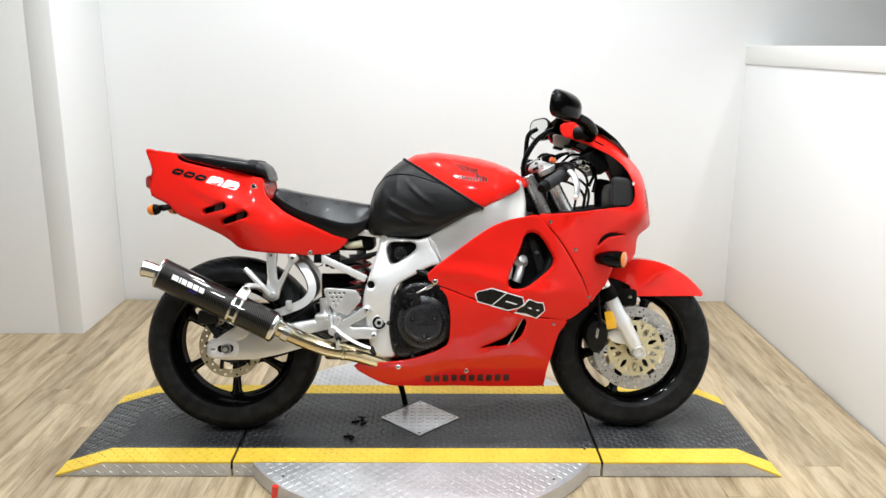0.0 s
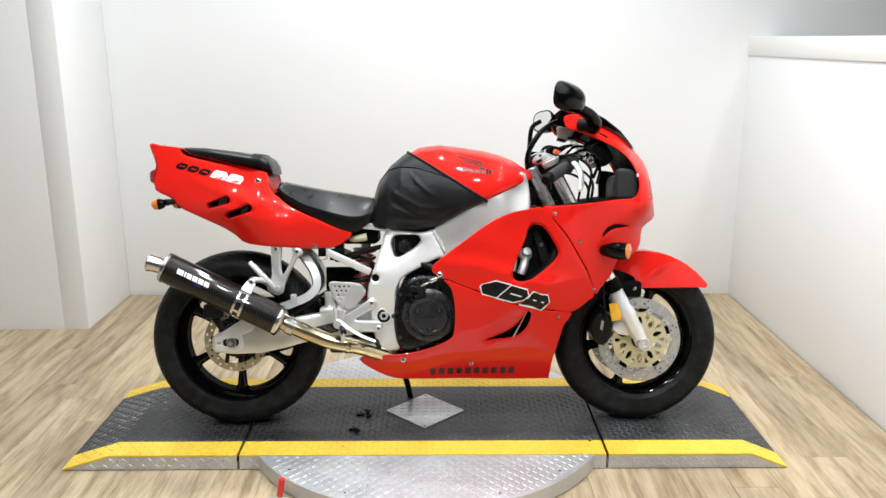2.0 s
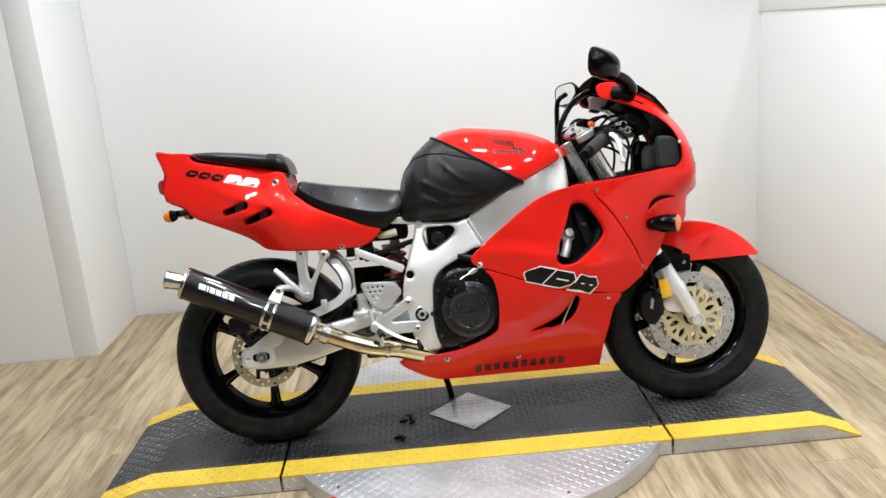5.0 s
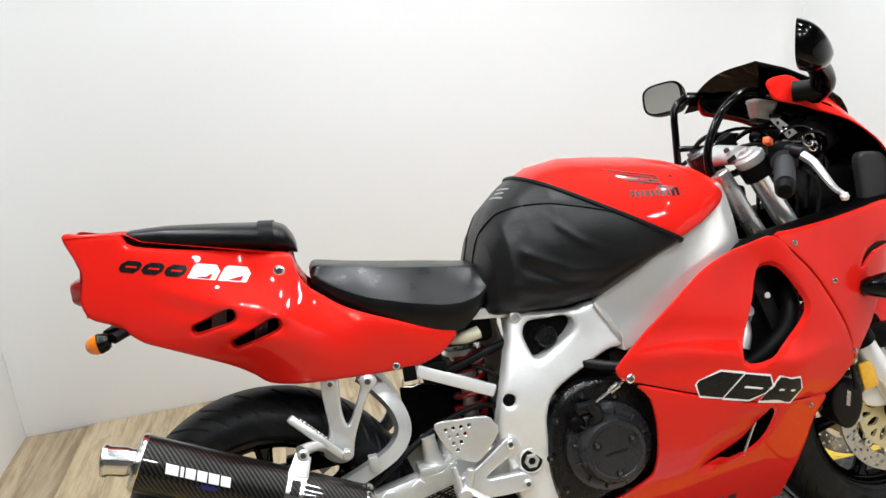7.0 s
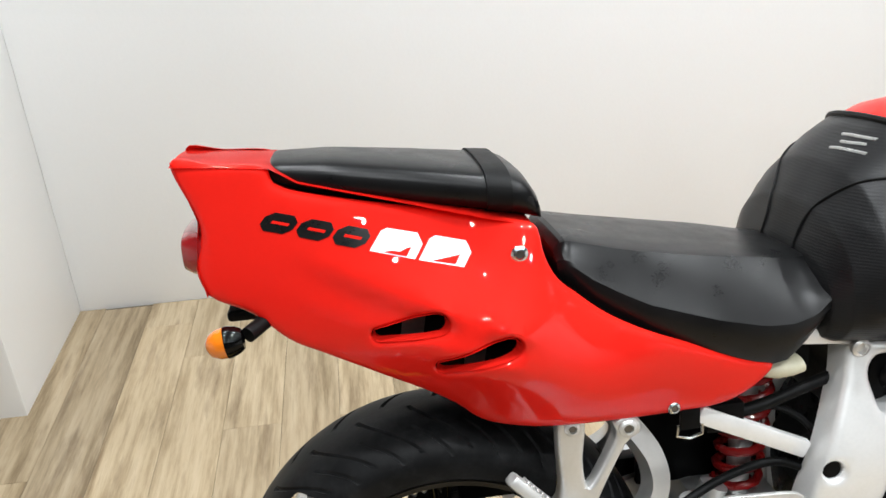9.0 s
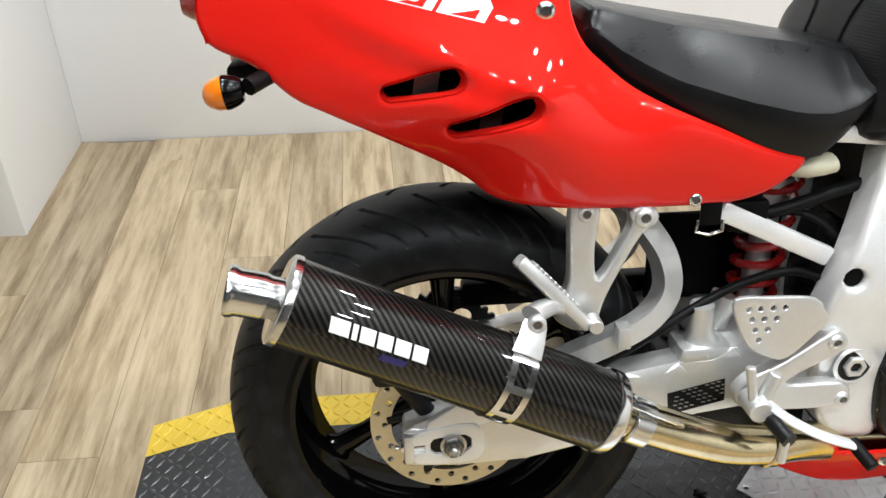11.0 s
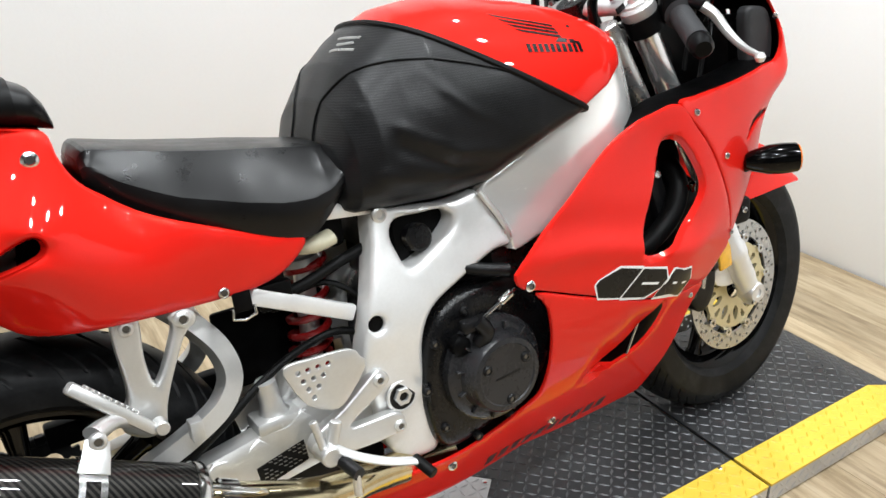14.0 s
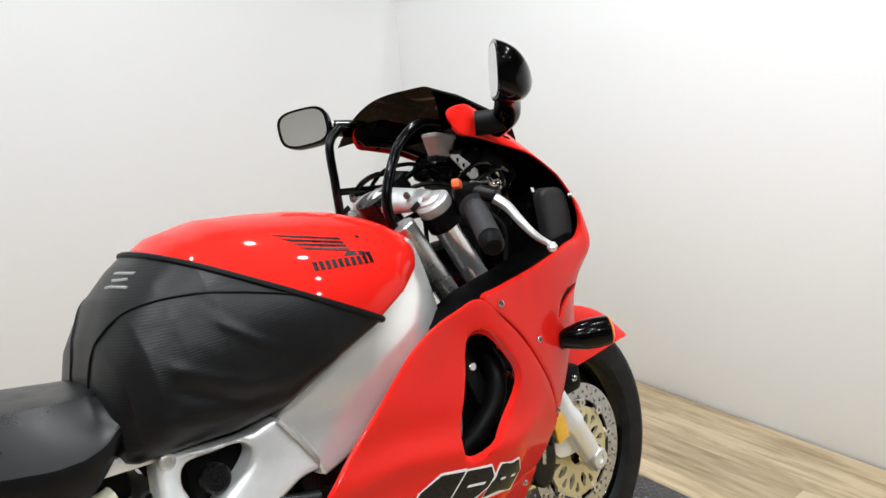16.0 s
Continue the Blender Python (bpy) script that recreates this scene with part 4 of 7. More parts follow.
TANK = [(-0.217, 0.758, 0.74, 0.705, 0.100), (-0.207, 0.808, 0.75, 0.695, 0.130), (-0.191, 0.856, 0.76, 0.692, 0.151), (-0.158, 0.905, 0.775, 0.691, 0.169), (-0.113, 0.945, 0.785, 0.689, 0.182), (-0.06, 0.979, 0.79, 0.686, 0.194),
        (0.01, 0.988, 0.79, 0.696, 0.206), (0.08, 0.980, 0.795, 0.735, 0.218), (0.164, 0.967, 0.81, 0.783, 0.224), (0.22, 0.953, 0.83, 0.812, 0.215), (0.27, 0.932, 0.850, 0.838, 0.186), (0.31, 0.905, 0.865, 0.858, 0.140), (0.335, 0.885, 0.872, 0.866, 0.09), (0.352, 0.876, 0.872, 0.868, 0.04)]
bm = pad(TANK, 2.2, 3.0, 60, 56)
bmesh.ops.bisect_plane(bm, geom=bm.verts[:] + bm.edges[:] + bm.faces[:], plane_co=(-0.101, 0, 0.937), plane_no=(0.160, 0, 0.253), clear_inner=True)
tank = part("fuel_tank", bm, M_RED, bike, "glossy red fuel tank")
bm = pad([(x - 0.003, t + 0.005, m, b - 0.004, w + 0.005) for x, t, m, b, w in TANK], 2.2, 3.0, 220, 220)
# folds of the vinyl: rows of points, height (valleys below zero) and half width
SEAMLINE = [(-0.210, 0.046, 0.745), (-0.210, 0.042, 0.775), (-0.200, 0.040, 0.815), (-0.182, 0.050, 0.852), (-0.152, 0.084, 0.886), (-0.113, 0.128, 0.901), (-0.057, 0.166, 0.899), (0.027, 0.193, 0.874), (0.072, 0.206, 0.852)]
FOLDS = [(SEAMLINE, -0.0045, 0.007), ([(x + 0.012, y + 0.012, z - 0.022) for x, y, z in SEAMLINE[3:7]], 0.004, 0.012),
         ([(-0.160, 0.085, 0.879), (-0.150, 0.134, 0.858), (-0.128, 0.162, 0.832), (-0.095, 0.182, 0.805)], 0.0050, 0.008), ([(-0.146, 0.105, 0.879), (-0.130, 0.148, 0.852)], -0.0045, 0.007),
         ([(-0.130, 0.118, 0.892), (-0.113, 0.163, 0.857), (-0.085, 0.182, 0.828), (-0.045, 0.195, 0.800)], 0.0055, 0.008), ([(-0.112, 0.135, 0.894), (-0.092, 0.174, 0.856)], -0.005, 0.008),
         ([(-0.098, 0.14, 0.901), (-0.061, 0.185, 0.856), (-0.024, 0.198, 0.823), (0.03, 0.208, 0.795)], 0.0060, 0.009), ([(-0.080, 0.155, 0.897), (-0.040, 0.190, 0.856)], -0.004, 0.010),
         ([(-0.176, 0.056, 0.856), (-0.163, 0.13, 0.842), (-0.129, 0.171, 0.815), (-0.053, 0.194, 0.772), (0.04, 0.207, 0.762)], 0.0070, 0.013),
         ([(-0.185, 0.08, 0.825), (-0.168, 0.135, 0.812), (-0.132, 0.172, 0.788), (-0.06, 0.192, 0.748), (0.02, 0.203, 0.742)], -0.0075, 0.016),
         ([(-0.198, 0.083, 0.790), (-0.160, 0.163, 0.757), (-0.071, 0.18, 0.722)], 0.005, 0.016)]
bm.normal_update()
co = np.array([v.co for v in bm.verts])
co[:, 1] = np.abs(co[:, 1])
push = np.array([0.0018 * noise.noise(v.co * 16) for v in bm.verts])
for row, amp, wide in FOLDS:
    P = np.array(row)
    seg_len = np.linalg.norm(np.diff(P, axis=0), axis=1)
    total = seg_len.sum()
    best, along, run = np.full(len(co), 9.0), np.zeros(len(co)), 0.0
    for A, B, ln in zip(P, P[1:], seg_len):
        t = np.clip(((co - A) @ (B - A)) / ln ** 2, 0, 1)
        d = np.linalg.norm(co - A - t[:, None] * (B - A), axis=1)
        near = d < best
        best, along = np.where(near, d, best), np.where(near, run + t * ln, along)
        run += ln
    taper = 1.0 if row is SEAMLINE else np.clip(np.minimum(along / total * 5, (total - along) / total * 2.2), 0.0, 1.0)
    push += 1.35 * amp * taper * np.exp(-(best / (0.66 * wide)) ** 2)
for v, p in zip(list(bm.verts), push):
    v.co += v.normal * float(p)
bm.normal_update()
skin = np.array([v.co for v in bm.verts])
skin_n = np.array([v.normal for v in bm.verts])


def on_cover(points, off, side):
    """Points laid on the cover's skin, off proud of it, on one side of the bike."""
    out = []
    for p in catmull([Vector((x, side * y, z)) for x, y, z in points], 0.006):
        d = np.linalg.norm(skin - np.array(p), axis=1)
        k = np.argsort(d)[:6]
        w = 1 / (d[k] + 0.002)
        q = (skin[k] * w[:, None]).sum(0) / w.sum() + skin_n[k[0]] * off
        out.append(Vector(q))
    for _ in range(3):
        out = [out[0]] + [(a + b * 2 + c) / 4 for a, b, c in zip(out, out[1:], out[2:])] + [out[-1]]
    return [tuple(q) for q in out]


bmesh.ops.bisect_plane(bm, geom=bm.verts[:] + bm.edges[:] + bm.faces[:], plane_co=(-0.089, 0, 0.956), plane_no=(0.160, 0, 0.253), clear_outer=True)
rim = sorted({tuple(v.co) for e in bm.edges if e.is_boundary for v in e.verts}, key=lambda p: math.atan2(p[1], p[2] - 0.80))
part("tank_cover", bm, M_COVER, bike, "padded black vinyl tank cover")
rim = [p for p in rim[::3] if p[2] > 0.775]
part("cover_hem", tube(bmesh.new(), rim, 0.0050, 8, 0.02), M_RUBBER, bike, "rolled black hem of the tank cover")
SEATT = [(-0.541, 0.842, 0.830, 0.806, 0.092), (-0.536, 0.853, 0.834, 0.800, 0.100), (-0.527, 0.857, 0.832, 0.790, 0.106), (-0.505, 0.852, 0.815, 0.770, 0.116), (-0.47, 0.844, 0.796, 0.746, 0.127), (-0.44, 0.838, 0.782, 0.730, 0.136), (-0.36, 0.824, 0.758, 0.700, 0.148),
         (-0.30, 0.815, 0.744, 0.684, 0.150), (-0.262, 0.808, 0.742, 0.690, 0.148), (-0.232, 0.803, 0.748, 0.715, 0.142), (-0.206, 0.80, 0.765, 0.742, 0.134), (-0.19, 0.79, 0.772, 0.750, 0.120)]


def creased_pad(table, stations=34):
    """A seat with a flat top that breaks in a crease to its flanks."""
    bm = bmesh.new()
    secs = []
    for i in range(stations):
        x = table[0][0] + (table[-1][0] - table[0][0]) * (0.5 - 0.5 * math.cos(math.pi * i / (stations - 1)))
        top, mid, bot, w = interp(table, x)
        u = i / (stations - 1)
        cr = 0.80 - 0.36 * u ** 1.3                     # where the crease runs, as a share of the half width
        side = top - 0.007 - (top - mid - 0.007) * 0.42
        half = [(0.0, top + 0.003), (cr * 0.5, top + 0.0025), (cr - 0.07, top + 0.001), (cr - 0.015, top - 0.0005), (cr + 0.012, top - 0.005), ((cr + 0.99) / 2, side), (0.965, mid + 0.004), (0.985, mid), (0.995, mid - 0.008), (0.985, (mid + bot) / 2), (0.90, bot)]
        secs.append([(x, w * f, z) for f, z in half] + [(x, -w * f, z) for f, z in half[:0:-1]])
    return loft(bm, secs)


part("rider_seat", creased_pad(SEATT), M_SEAT, bike, "black vinyl rider seat with creased flanks", 24)
PILL = [(-0.880, 0.972, 0.966, 0.958, 0.050), (-0.868, 0.980, 0.962, 0.948, 0.060), (-0.80, 0.978, 0.952, 0.930, 0.074), (-0.70, 0.966, 0.938, 0.912, 0.090), (-0.63, 0.956, 0.928, 0.900, 0.100), (-0.595, 0.952, 0.922, 0.894, 0.104), (-0.575, 0.943, 0.915, 0.889, 0.103), (-0.562, 0.922, 0.902, 0.886, 0.096), (-0.557, 0.902, 0.893, 0.885, 0.084)]
band = [(x, t + 0.003, m, b - 0.001, w + 0.0035) for x, t, m, b, w in [(q, *interp(PILL, q)) for q in (-0.624, -0.619, -0.600, -0.595)]]
part("seat_band", pad(band, 3.2, 3.0, 6, 40), M_RUBBER, bike)
part("pillion_seat", pad(PILL, 3.2, 3.0, 36, 40), M_SEAT, bike, "black vinyl pillion pad with a stitched front band", 50)

# --- screen ---
bm = bmesh.new()
rows = []
table = [(0.0, 0.475, 1.128, 0.160, 1.045, -0.078), (0.2, 0.535, 1.106, 0.134, 1.055, -0.030), (0.45, 0.590, 1.076, 0.114, 1.044, -0.012), (0.68, 0.635, 1.040, 0.088, 1.020, 0.0), (0.86, 0.668, 1.006, 0.060, 0.994, 0.0), (1.0, 0.694, 0.978, 0.026, 0.970, 0.0)]
for i in range(17):
    x0, zt, w, zb, back = interp(table, i / 16)
    rows.append([bm.verts.new((x0 + back * t * t, w * t, zt - (zt - zb) * t ** 4)) for t in np.linspace(-1, 1, 41)])
for A, B in zip(rows, rows[1:]):
    for k in range(40):
        bm.faces.new((A[k], A[k + 1], B[k + 1], B[k]))
part("windscreen", bm, M_SMOKE, bike, "dark smoked acrylic windscreen")


# --- frame ---
PLATE = [(-0.166, 0.694), (-0.10, 0.691), (-0.045, 0.689), (-0.008, 0.697), (0.010, 0.662), (0.033, 0.610), (0.001, 0.600), (-0.056, 0.569), (-0.109, 0.537), (-0.131, 0.499), (-0.136, 0.45), (-0.130, 0.40), (-0.122, 0.33),
         (-0.125, 0.288), (-0.17, 0.285), (-0.20, 0.31), (-0.215, 0.36), (-0.222, 0.41), (-0.232, 0.45), (-0.228, 0.50), (-0.214, 0.55), (-0.198, 0.60), (-0.183, 0.645)]
TRI = [(-0.150, 0.655), (-0.137, 0.676), (-0.10, 0.678), (-0.063, 0.678), (-0.050, 0.662), (-0.067, 0.640), (-0.10, 0.618), (-0.122, 0.605), (-0.138, 0.607), (-0.146, 0.63)]
BEAM = [(-0.006, 0.699), (0.057, 0.740), (0.113, 0.774), (0.164, 0.805), (0.226, 0.845), (0.262, 0.872), (0.282, 0.888), (0.300, 0.884), (0.312, 0.85), (0.318, 0.79), (0.312, 0.730), (0.27, 0.695), (0.20, 0.660), (0.12, 0.624), (0.036, 0.594), (0.030, 0.612), (0.013, 0.662)]
plate_depth = spline_depth([(-0.178, 0.407, -0.141), (-0.203, 0.535, -0.157), (-0.150, 0.685, -0.124), (-0.179, 0.697, -0.118), (0.02, 0.615, -0.178), (0.0, 0.69, -0.160), (-0.13, 0.30, -0.140), (-0.05, 0.60, -0.165)])
beam_depth = spline_depth([(0.0, 0.69, -0.164), (0.025, 0.615, -0.182), (0.11, 0.72, -0.200), (0.12, 0.63, -0.196), (0.17, 0.775, -0.206), (0.2, 0.70, -0.208), (0.26, 0.82, -0.188), (0.27, 0.73, -0.196), (0.30, 0.88, -0.150), (0.335, 0.86, -0.130), (0.335, 0.76, -0.150)])
for flip in (False, True):
    fp = part("pivot_plate", panel(bmesh.new(), PLATE, plate_depth, [TRI, circle(-0.203, 0.535, 0.0125, 20)], step=0.012, thick=0.034, fillet=0.009, flip=flip, edge=0.008), M_SILVER, bike, "cast aluminium frame plate painted silver")
    part("frame_beam", panel(bmesh.new(), BEAM, beam_depth, step=0.012, thick=0.05, fillet=0.006, flip=flip, edge=0.01), M_BRUSHED, bike, "brushed aluminium frame beam")
    s = 1 if flip else -1
    weld = [(-0.008, s * 0.165, 0.696), (0.003, s * 0.172, 0.675), (0.014, s * 0.177, 0.655), (0.026, s * 0.181, 0.63), (0.034, s * 0.176, 0.610)]
    part("weld_bead", tube(bmesh.new(), weld, 0.0045, 8, 0.006), M_ALU, bike)
    part("hole_plug", lathe(bmesh.new(), [(0.0125, 0), (0.011, 0.002), (0, 0.002)], (-0.203, s * 0.147, 0.535), (0, s, 0), 20), M_BLACK, fp)
    # No real hollow: a black disc gives the recess its shade.
    part("pivot_shade", lathe(bmesh.new(), [(0.0, 0.0006), (0.0225, 0.0006), (0.0225, -0.002), (0.0, -0.002)], (-0.176, s * 0.1438, 0.405), (0, s, 0), 32), M_BLACK_METAL, fp, "flat dark disc as the shade of the recess round the pivot bolt")
    part("pivot_rim", lathe(bmesh.new(), [(0.0225, 0.0), (0.0225, 0.0022), (0.0250, 0.0026), (0.0275, 0.0)], (-0.176, s * 0.1438, 0.405), (0, s, 0), 32), M_SILVER, fp)
    part("pivot_bolt", lathe(bmesh.new(), [(0.0155, 0.0), (0.0155, 0.005), (0.0140, 0.007), (0.0085, 0.007), (0.0080, 0.002), (0, 0.002)], (-0.176, s * 0.1438, 0.405), (0, s, 0), 6), M_ALU, fp)
    # Black hexagon as the shade inside the pivot bolt's socket.
    part("socket_shade", lathe(bmesh.new(), [(0.0078, 0.0), (0.0078, 0.0032), (0, 0.0032)], (-0.176, s * 0.1438, 0.405), (0, s, 0), 6), M_BLACK_METAL, fp)
    part("engine_bolt", lathe(bmesh.new(), [(0.012, 0.0), (0.012, 0.006), (0.008, 0.008), (0.006, 0.003), (0, 0.003)], (-0.161, s * 0.121, 0.690), (0, s, 0), 20), M_ALU, fp)
bm = bmesh.new()
tube(bm, [(0.34, 0, 0.95), (0.43, 0, 0.76)], 0.032, 20, smooth=False)
box(bm, 0.31, 0.40, -0.072, 0.072, 0.78, 0.87, 0.01)
part("steering_head", bm, M_ENGINE, bike)
for s in (-1, 1):
    part("head_strut", rod(bmesh.new(), (0.326, s * 0.098, 0.905), (0.398, s * 0.100, 0.755), 0.020, 18), M_DISC, bike, "matt grey strut beside the steering head")

# --- seat rails, brackets, inner clutter ---
for s in (-1, 1):
    part("lower_seat_rail", box(bmesh.new(), -0.083, 0.083, -0.007, 0.007, -0.0125, 0.0125, 0.004, Matrix.Translation((-0.297, s * 0.118, 0.587)) @ pose(0, 0, 0, 0, 25.5, 0)), M_SILVER, bike)
    part("upper_seat_rail", box(bmesh.new(), -0.16, 0.03, -0.010, 0.010, -0.010, 0.012, 0.004, Matrix.Translation((-0.19, s * 0.105, 0.703)) @ pose(0, 0, 0, 0, 6, 0)), M_SILVER, bike)
    if s > 0:
        continue
    hang = part("pillion_bracket", panel(bmesh.new(), [(-0.556, 0.640), (-0.524, 0.640), (-0.526, 0.585), (-0.522, 0.548), (-0.512, 0.552), (-0.484, 0.610), (-0.487, 0.630), (-0.470, 0.640), (-0.453, 0.630), (-0.452, 0.614), (-0.470, 0.600), (-0.498, 0.545),
                 (-0.512, 0.510), (-0.520, 0.482), (-0.545, 0.476), (-0.572, 0.495), (-0.566, 0.520), (-0.556, 0.545)], flat(-0.134), step=0.012, thick=0.016, fillet=0.005, flip=s > 0, edge=0.007), M_ALU, bike, "cast aluminium pillion footrest bracket")
    peg_m = Matrix.Translation((-0.578, s * 0.158, 0.540)) @ pose(0, 0, 0, 0, 47, 0) @ pose(0, 0, 0, s * 12)
    pp = part("pillion_peg", box(bmesh.new(), -0.068, 0.060, -0.011, 0.011, -0.0085, 0.0085, 0.005, peg_m), M_ALU, hang, "folded aluminium pillion peg")
    for k in range(10):
        part("peg_ridge", box(bmesh.new(), -0.050 + 0.0082 * k, -0.0455 + 0.0082 * k, -0.009, 0.009, 0.008, 0.0115, 0.001, peg_m, 1), M_ALU, pp)
    part("peg_pivot", rod(bmesh.new(), (-0.530, s * 0.148, 0.500), (-0.530, s * 0.172, 0.500), 0.0095, 14), M_ALU, hang)
    bolt(hang, -0.469, s * 0.134, 0.623, 0.012, "bolt", (0, s, 0), M_ALU)
    bolt(hang, -0.540, s * 0.134, 0.632, 0.010, "bolt", (0, s, 0), M_ALU)
bm = bmesh.new()
box(bm, -0.40, -0.20, -0.085, 0.085, 0.645, 0.72, 0.012)
box(bm, -0.345, -0.315, -0.115, -0.07, 0.585, 0.66, 0.006)
box(bm, -0.95, -0.40, -0.085, 0.085, 0.0, 0.02, 0.006, Matrix.Translation((0.02, 0, 0.60)) @ pose(0, 0, 0, 0, 14, 0))
part("inner_mudguard", bm, M_BLACK, bike)
for flip in (False, True):
    part("tail_liner", panel(bmesh.new(), [(-0.93, 0.955), (-0.80, 0.925), (-0.60, 0.880), (-0.575, 0.83), (-0.48, 0.755), (-0.34, 0.690), (-0.40, 0.650), (-0.60, 0.662), (-0.70, 0.705), (-0.84, 0.770), (-0.93, 0.83)], lambda x, z: np.minimum(tail(x, z) * 0.62, -0.03), thick=0.003, step=0.03, flip=flip), M_BLACK, bike)
    part("vent_liner", panel(bmesh.new(), [(0.20, 0.72), (0.36, 0.745), (0.44, 0.66), (0.42, 0.55), (0.39, 0.44), (0.30, 0.31), (0.12, 0.30), (0.14, 0.42), (0.20, 0.52)], lambda x, z: cowl(x, z) + 0.085, thick=0.003, step=0.03, flip=flip), M_BLACK, bike)
for flip in (False, True):
    part("slot_liner", panel(bmesh.new(), [(0.10, 0.46), (0.20, 0.475), (0.35, 0.455), (0.405, 0.42), (0.40, 0.32), (0.34, 0.26), (0.12, 0.26)], lambda x, z: np.minimum(cowl_base(x, z) + 0.048, -0.03), thick=0.003, step=0.03, flip=flip), M_BLACK, bike)
for flip in (False, True):
    part("subframe_strut", panel(bmesh.new(), [(-0.739, 0.765), (-0.712, 0.765), (-0.703, 0.812), (-0.730, 0.812)], flat(-0.114), step=0.02, thick=0.004, flip=flip, rough=True), M_NUT, bike, "dark steel subframe strut behind the tail slots")
    part("subframe_strut", panel(bmesh.new(), [(-0.666, 0.725), (-0.642, 0.725), (-0.632, 0.778), (-0.656, 0.778)], flat(-0.122), step=0.02, thick=0.004, flip=flip, rough=True), M_NUT, bike, "dark steel subframe strut behind the tail slots")
part("drain_tube", rod(bmesh.new(), (0.305, -0.180, 0.425), (0.258, -0.172, 0.330), 0.0032, 8), M_CHROME, bike, "thin bare steel tube behind the cowl slot")
part("airbox", box(bmesh.new(), -0.14, 0.27, -0.115, 0.115, 0.60, 0.70, 0.02), M_BLACK, bike)
part("carburettor_bank", box(bmesh.new(), -0.12, 0.05, -0.125, 0.125, 0.535, 0.60, 0.012), M_BLACK_METAL, bike)
bm = lathe(bmesh.new(), [(0.022, 0), (0.022, 0.018), (0.018, 0.022), (0, 0.023)], (-0.105, -0.118, 0.640), (0, -1, 0.15), 24)
part("throttle_cap", bm, M_ENGINE, bike, "grey round cap behind the frame plate")
part("cream_reservoir", tube(bmesh.new(), [(-0.285, -0.085, 0.665), (-0.262, -0.108, 0.667), (-0.235, -0.108, 0.672)], 0.018, 14, flat=0.7), M_CREAM, bike, "cream plastic fluid reservoir")
part("hose", tube(bmesh.new(), [(-0.33, -0.09, 0.598), (-0.28, -0.10, 0.612), (-0.225, -0.098, 0.628), (-0.17, -0.09, 0.640)], 0.0085, 10), M_RUBBER, bike)
part("hose", tube(bmesh.new(), [(-0.30, -0.075, 0.592), (-0.25, -0.085, 0.60), (-0.21, -0.10, 0.575), (-0.19, -0.09, 0.53)], 0.005, 8), M_RUBBER, bike)
part("brake_hose", tube(bmesh.new(), [(-0.50, -0.092, 0.398), (-0.44, -0.10, 0.440), (-0.385, -0.098, 0.476), (-0.32, -0.09, 0.505), (-0.25, -0.09, 0.52), (-0.205, -0.12, 0.515)], 0.0062, 10), M_RUBBER, bike)
part("hose_clip", box(bmesh.new(), -0.36, -0.31, -0.122, -0.105, 0.592, 0.632, 0.004), M_BLACK, bike)
strap_loop = part("helmet_strap", box(bmesh.new(), -0.398, -0.372, -0.128, -0.122, 0.606, 0.640, 0.002), M_BLACK, bike, "black webbing strap with a wire buckle")
part("wire_buckle", tube(bmesh.new(), [(-0.400, -0.125, 0.612), (-0.402, -0.126, 0.598), (-0.386, -0.127, 0.594), (-0.369, -0.126, 0.598), (-0.369, -0.125, 0.612)], 0.0022, 8, smooth=False), M_CHROME, strap_loop, "bent wire buckle")
part("chain_guard", box(bmesh.new(), -0.66, -0.36, 0.09, 0.12, 0.40, 0.44, 0.006, pose(0, 0, 0.0)), M_BLACK, bike)

part("splash_guard", box(bmesh.new(), -0.395, -0.20, 0.042, 0.056, 0.42, 0.555, 0.005), M_BLACK, bike)

# rear shock with its red spring
shock = part("rear_shock", rod(bmesh.new(), (-0.262, -0.005, 0.40), (-0.245, -0.005, 0.66), 0.017), M_ALU, bike, "rear shock absorber with a red spring")
coil = [(-0.262 + 0.0012 * k / 12 * 2 + 0.031 * math.cos(2 * math.pi * k / 12), -0.005 + 0.031 * math.sin(2 * math.pi * k / 12), 0.43 + 0.19 * k / 84) for k in range(85)]
part("coil_spring", tube(bmesh.new(), coil, 0.0065, 8, 1.0), M_SPRING, shock, "glossy red coil spring")
part("spring_collar", lathe(bmesh.new(), [(0.018, 0), (0.034, 0), (0.034, 0.012), (0.018, 0.012)], (-0.258, -0.005, 0.615), (0, 0, 1), 24, closed=True), M_ALU, shock)

